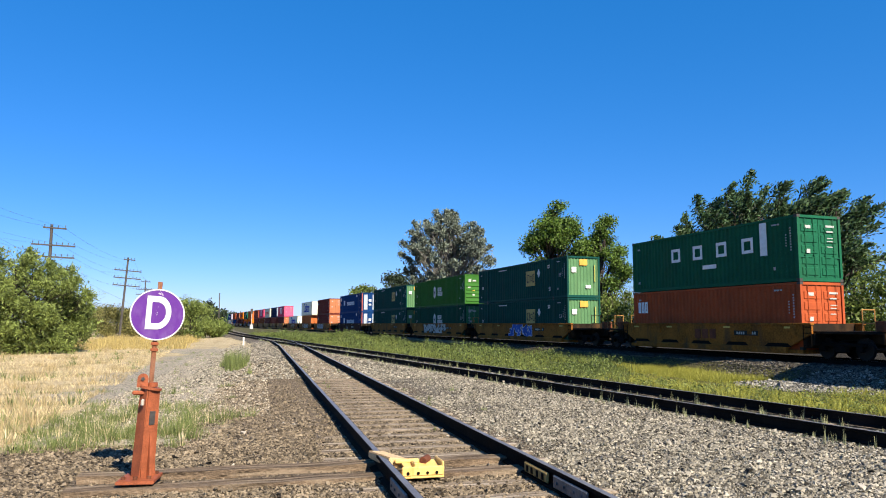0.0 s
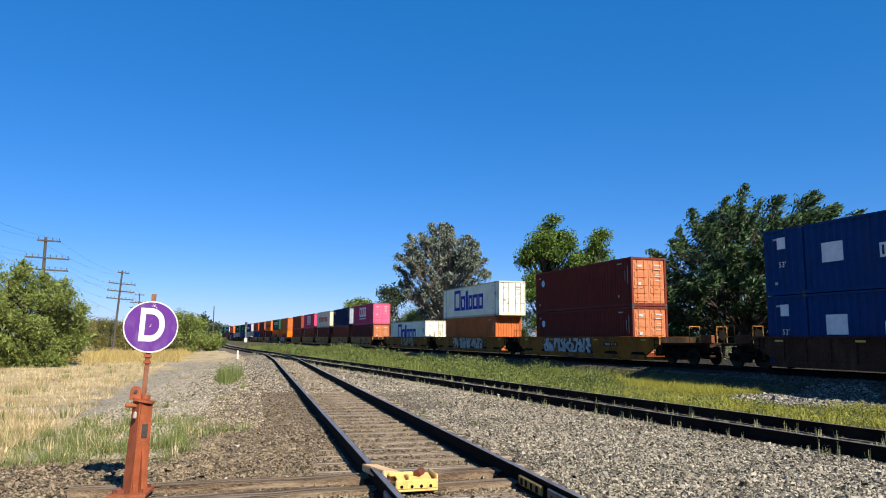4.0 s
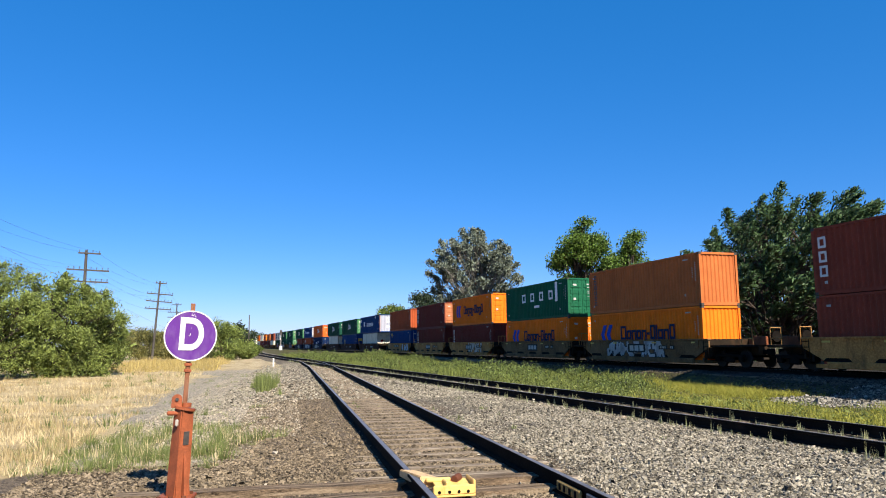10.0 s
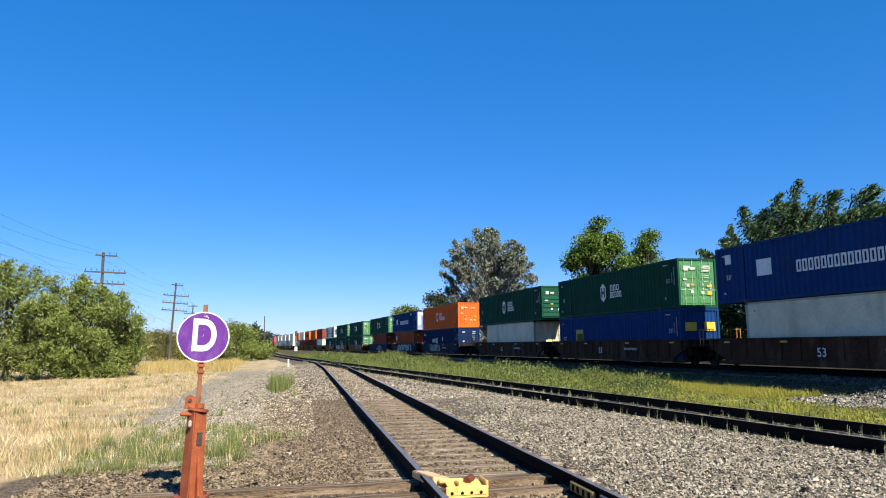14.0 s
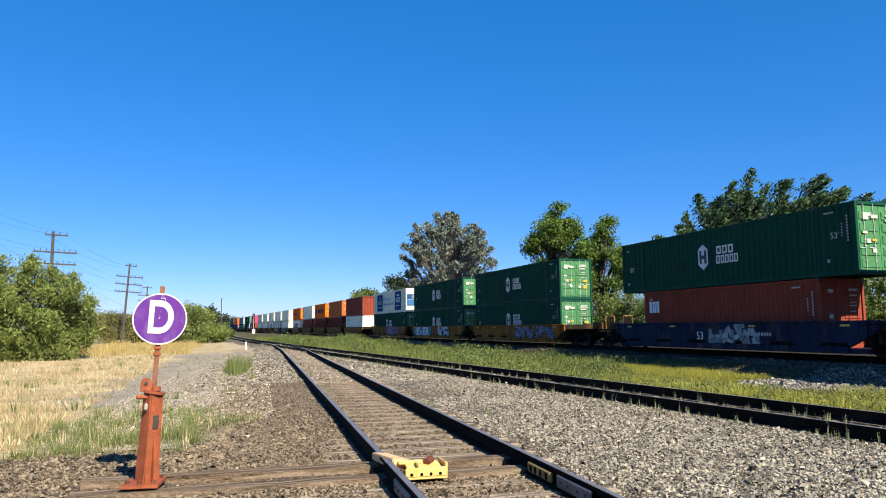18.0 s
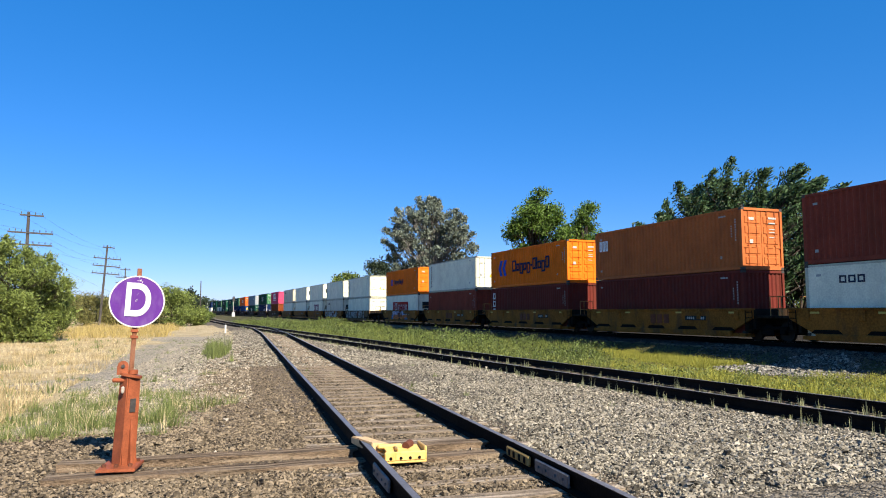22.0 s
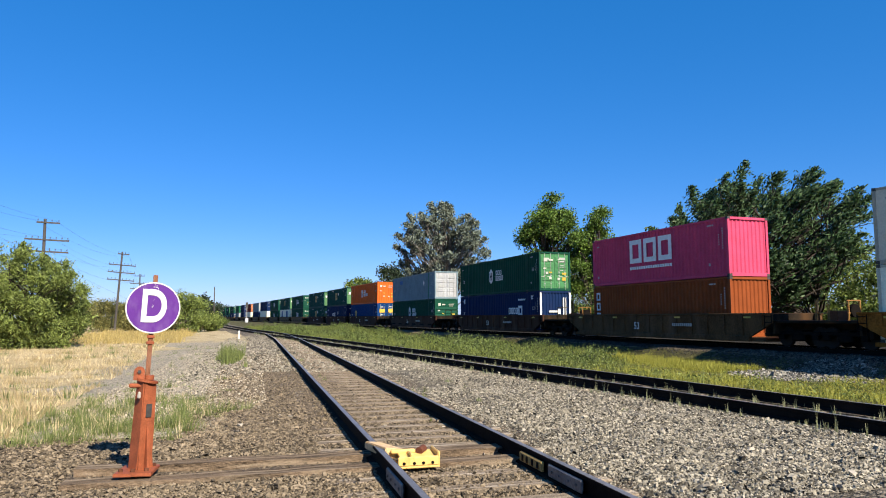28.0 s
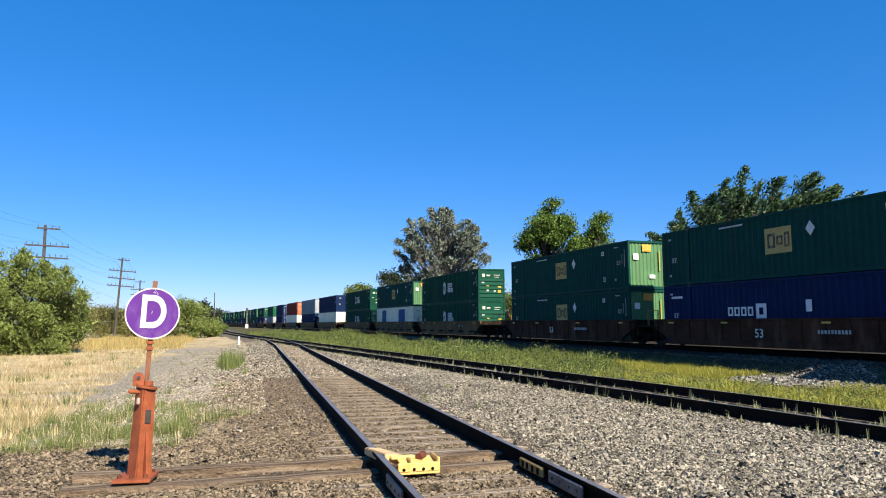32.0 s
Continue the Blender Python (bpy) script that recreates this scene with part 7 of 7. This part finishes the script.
def telegraph_pole(x, y, h, arms, tilt=0.0, lean=0.0, first=1.6, wide=3.0):
    z = -0.35
    t = thing("telegraph_pole", pose(x, y, z, 0, lean, 6), label="weathered wooden telegraph pole with crossarms and insulators", category="utility pole", group="telegraph poles")
    part("pole", rod(bmesh.new(), (0, 0, 0), (0, 0, h), 0.15, 0.10, n=10), M_POLE, t)
    for k in range(arms):
        za = h - 0.28 - (0 if k == 0 else 1.33 + 0.9 * (k - 1))
        w = first if k == 0 else wide
        arm = part("crossarm", boxes((-w / 2, w / 2, -0.17, -0.09, za - 0.06, za + 0.06), bevel=0.008), M_POLE, t)
        arm.rotation_euler.y = radians(tilt)
        cnt = 4 if k == 0 else 8
        for i in range(cnt):
            xi = -w / 2 + 0.1 + (w - 0.2) * i / (cnt - 1)
            part("insulator", cached("insulator", lambda: mesh_of("insulator", rod(rod(bmesh.new(), (0, 0, 0), (0, 0, 0.12), 0.02, n=5), (0, 0, 0.09), (0, 0, 0.2), 0.045, 0.03, n=7), M_GLASS)), None, arm).location = (xi, -0.13, za + 0.06)
    POLES.append((x, y, z, h))
    return t


telegraph_pole(-11.1, 60.5, 9.25, 4, tilt=1.5)
telegraph_pole(-9.05, 92.0, 9.6, 4, tilt=1.0, lean=3.2, first=1.3, wide=3.0)
telegraph_pole(-9.5, 135.0, 9.3, 4)
telegraph_pole(-15.6, 50.5, 9.0, 0)
telegraph_pole(-11.2, 170.0, 9.3, 3)
telegraph_pole(3.8, 165.0, 8.5, 0, lean=0)


def wire(p, q, sag, r=0.012):
    n = 14
    bm = bmesh.new()
    pts = [Vector(p).lerp(Vector(q), i / n) - Vector((0, 0, sag * 4 * (i / n) * (1 - i / n))) for i in range(n + 1)]
    d = (Vector(q) - Vector(p)).normalized()
    u, w = d.orthogonal().normalized(), d.cross(d.orthogonal().normalized())
    rings = [[bm.verts.new(c + (r * 0.6) * (math.cos(k * 1.5708) * u + math.sin(k * 1.5708) * w)) for k in range(4)] for c in pts]
    for a, b in zip(rings, rings[1:]):
        for k in range(4):
            bm.faces.new((a[k], a[(k + 1) % 4], b[(k + 1) % 4], b[k]))
    ob = new("overhead_wire", mesh_of("overhead_wire", bm, M_WIRE))
    tagged(ob, label="thin dark wire strung between telegraph poles", category="wire", group="overhead wires")


for k, w in ((0, 0.7), (0, -0.7), (1, -1.4), (1, 0.5), (2, 1.3), (3, 1.3)):
    z1 = 9.25 - 0.35 - 0.1 - (0 if k == 0 else 1.33 + 0.9 * (k - 1))
    wire((-11.1 + w, 60.4, z1), (-8.5 + w, 91.9, z1 - 0.1), 0.5, 0.011)
    wire((-14.5 + w, 22.0, z1 + 0.5), (-11.1 + w, 60.4, z1), 0.9, 0.010)
    wire((-8.5 + w, 91.9, z1 - 0.1), (-9.5 + w, 135.0, z1), 0.6, 0.014)
wire((-22.0, 30.0, 9.6), (-15.6, 50.5, 8.55), 0.4, 0.012)
wire((-15.6, 50.5, 8.5), (-6.0, 75.0, 3.0), 0.1, 0.012)

# ---- signal mast and marker post ----
t = thing("signal_mast", pose(14.6, 222.0, -0.4), label="far railway signal mast with a dark round-topped head", category="signal")
part("mast", rod(bmesh.new(), (0, 0, 0), (0, 0, 5.0), 0.09, n=8), material("mast_grey", (0.35, 0.33, 0.31), rough=0.6), t)
part("head", boxes((-0.35, 0.35, -0.15, 0.15, 4.7, 6.3), bevel=0.12), M_CAST, t, "black signal head")
part("case", boxes((-0.45, 0.45, -0.4, 0.4, 0, 1.5), bevel=0.03), material("case_silver", (0.4, 0.4, 0.4), rough=0.5), t, "silver relay case")
t = thing("marker_post", pose(3.12, 55.5, -0.32), label="short white marker post beside the turnout", category="post")
part("post", boxes((-0.06, 0.06, -0.05, 0.05, 0, 0.68), bevel=0.01), material("post_white", (0.5, 0.5, 0.487), rough=0.6, vary=0.1), t)
part("foot", boxes((-0.09, 0.09, -0.08, 0.08, 0, 0.08), bevel=0.01), material("post_white", (0.5, 0.5, 0.487)), t)

# ---- ties, and joint bars on the near rails ----
lay_ties(TRACK_A, siding_x, -3.0, 44.0, 0.53, 1)
lay_ties(TURN, siding_x, 44.2, 76.0, 0.56, 2)
lay_ties(TRACK_B, lead_x, -6.0, 60.0, 0.55, 3, drop=0.20)


def joint_bar(y, side, label):
    x = siding_x(y) + side * 0.7525
    t = thing("joint_bar", pose(x, y, -0.10, 0, 0, -4.4), label=label, category="joint bar")
    steel = material("bar_grey", (0.135, 0.132, 0.128), rough=0.55, metal=0.2, vary=0.4, stain=(0.07, 0.05, 0.04), stain_amount=0.5, stain_scale=9)
    part("bar", boxes((-0.059, -0.031, -0.36, 0.36, -0.06, 0.06), bevel=0.012), steel, t)
    for dy in (-0.26, -0.1, 0.1, 0.26):
        part("bolt", rod(bmesh.new(), (-0.055, dy, 0), (-0.072, dy, 0), 0.014, n=6), steel, t)
    return t


joint_bar(6.15, -0.99999, "grey steel joint bar bolted to the rail")
joint_bar(5.76, 1.0, "grey steel joint bar bolted to the rail")
t = thing("rail_tag", pose(siding_x(6.55) + 0.7525 - 0.03, 6.55, -0.10, 0, 0, -4.4), label="yellow painted steel block fixed to the rail's web", category="rail block")
part("block", boxes((-0.035, 0.0, -0.30, 0.30, -0.05, 0.05), bevel=0.012), material("dirty_yellow", (0.334, 0.213, 0.0667), rough=0.7, vary=0.4, scale=12, stain=(0.0334, 0.0233, 0.0133), stain_amount=0.9, stain_scale=14), t)
for dy in (-0.2, -0.06, 0.08, 0.2):
    part("slot", boxes((-0.042, -0.03, dy - 0.025, dy + 0.025, -0.035, 0.03), bevel=0.004), M_TRUCK, t, "dark bolt")


def motions():
    """The train rolls along the main line at a steady speed."""
    for ob, s0, z in ROLLING:
        rows = []
        for t in (0, 4, 8, 12, 16, 20, 24, 28, 32):
            y = s0 - SPEED * t
            slope = -2 * BEND * max(0.0, y)
            rows.append((t, pose(main_x(y), y, z, 0, 0, -math.degrees(math.atan(slope)))))
        walk(ob, rows)


motions()
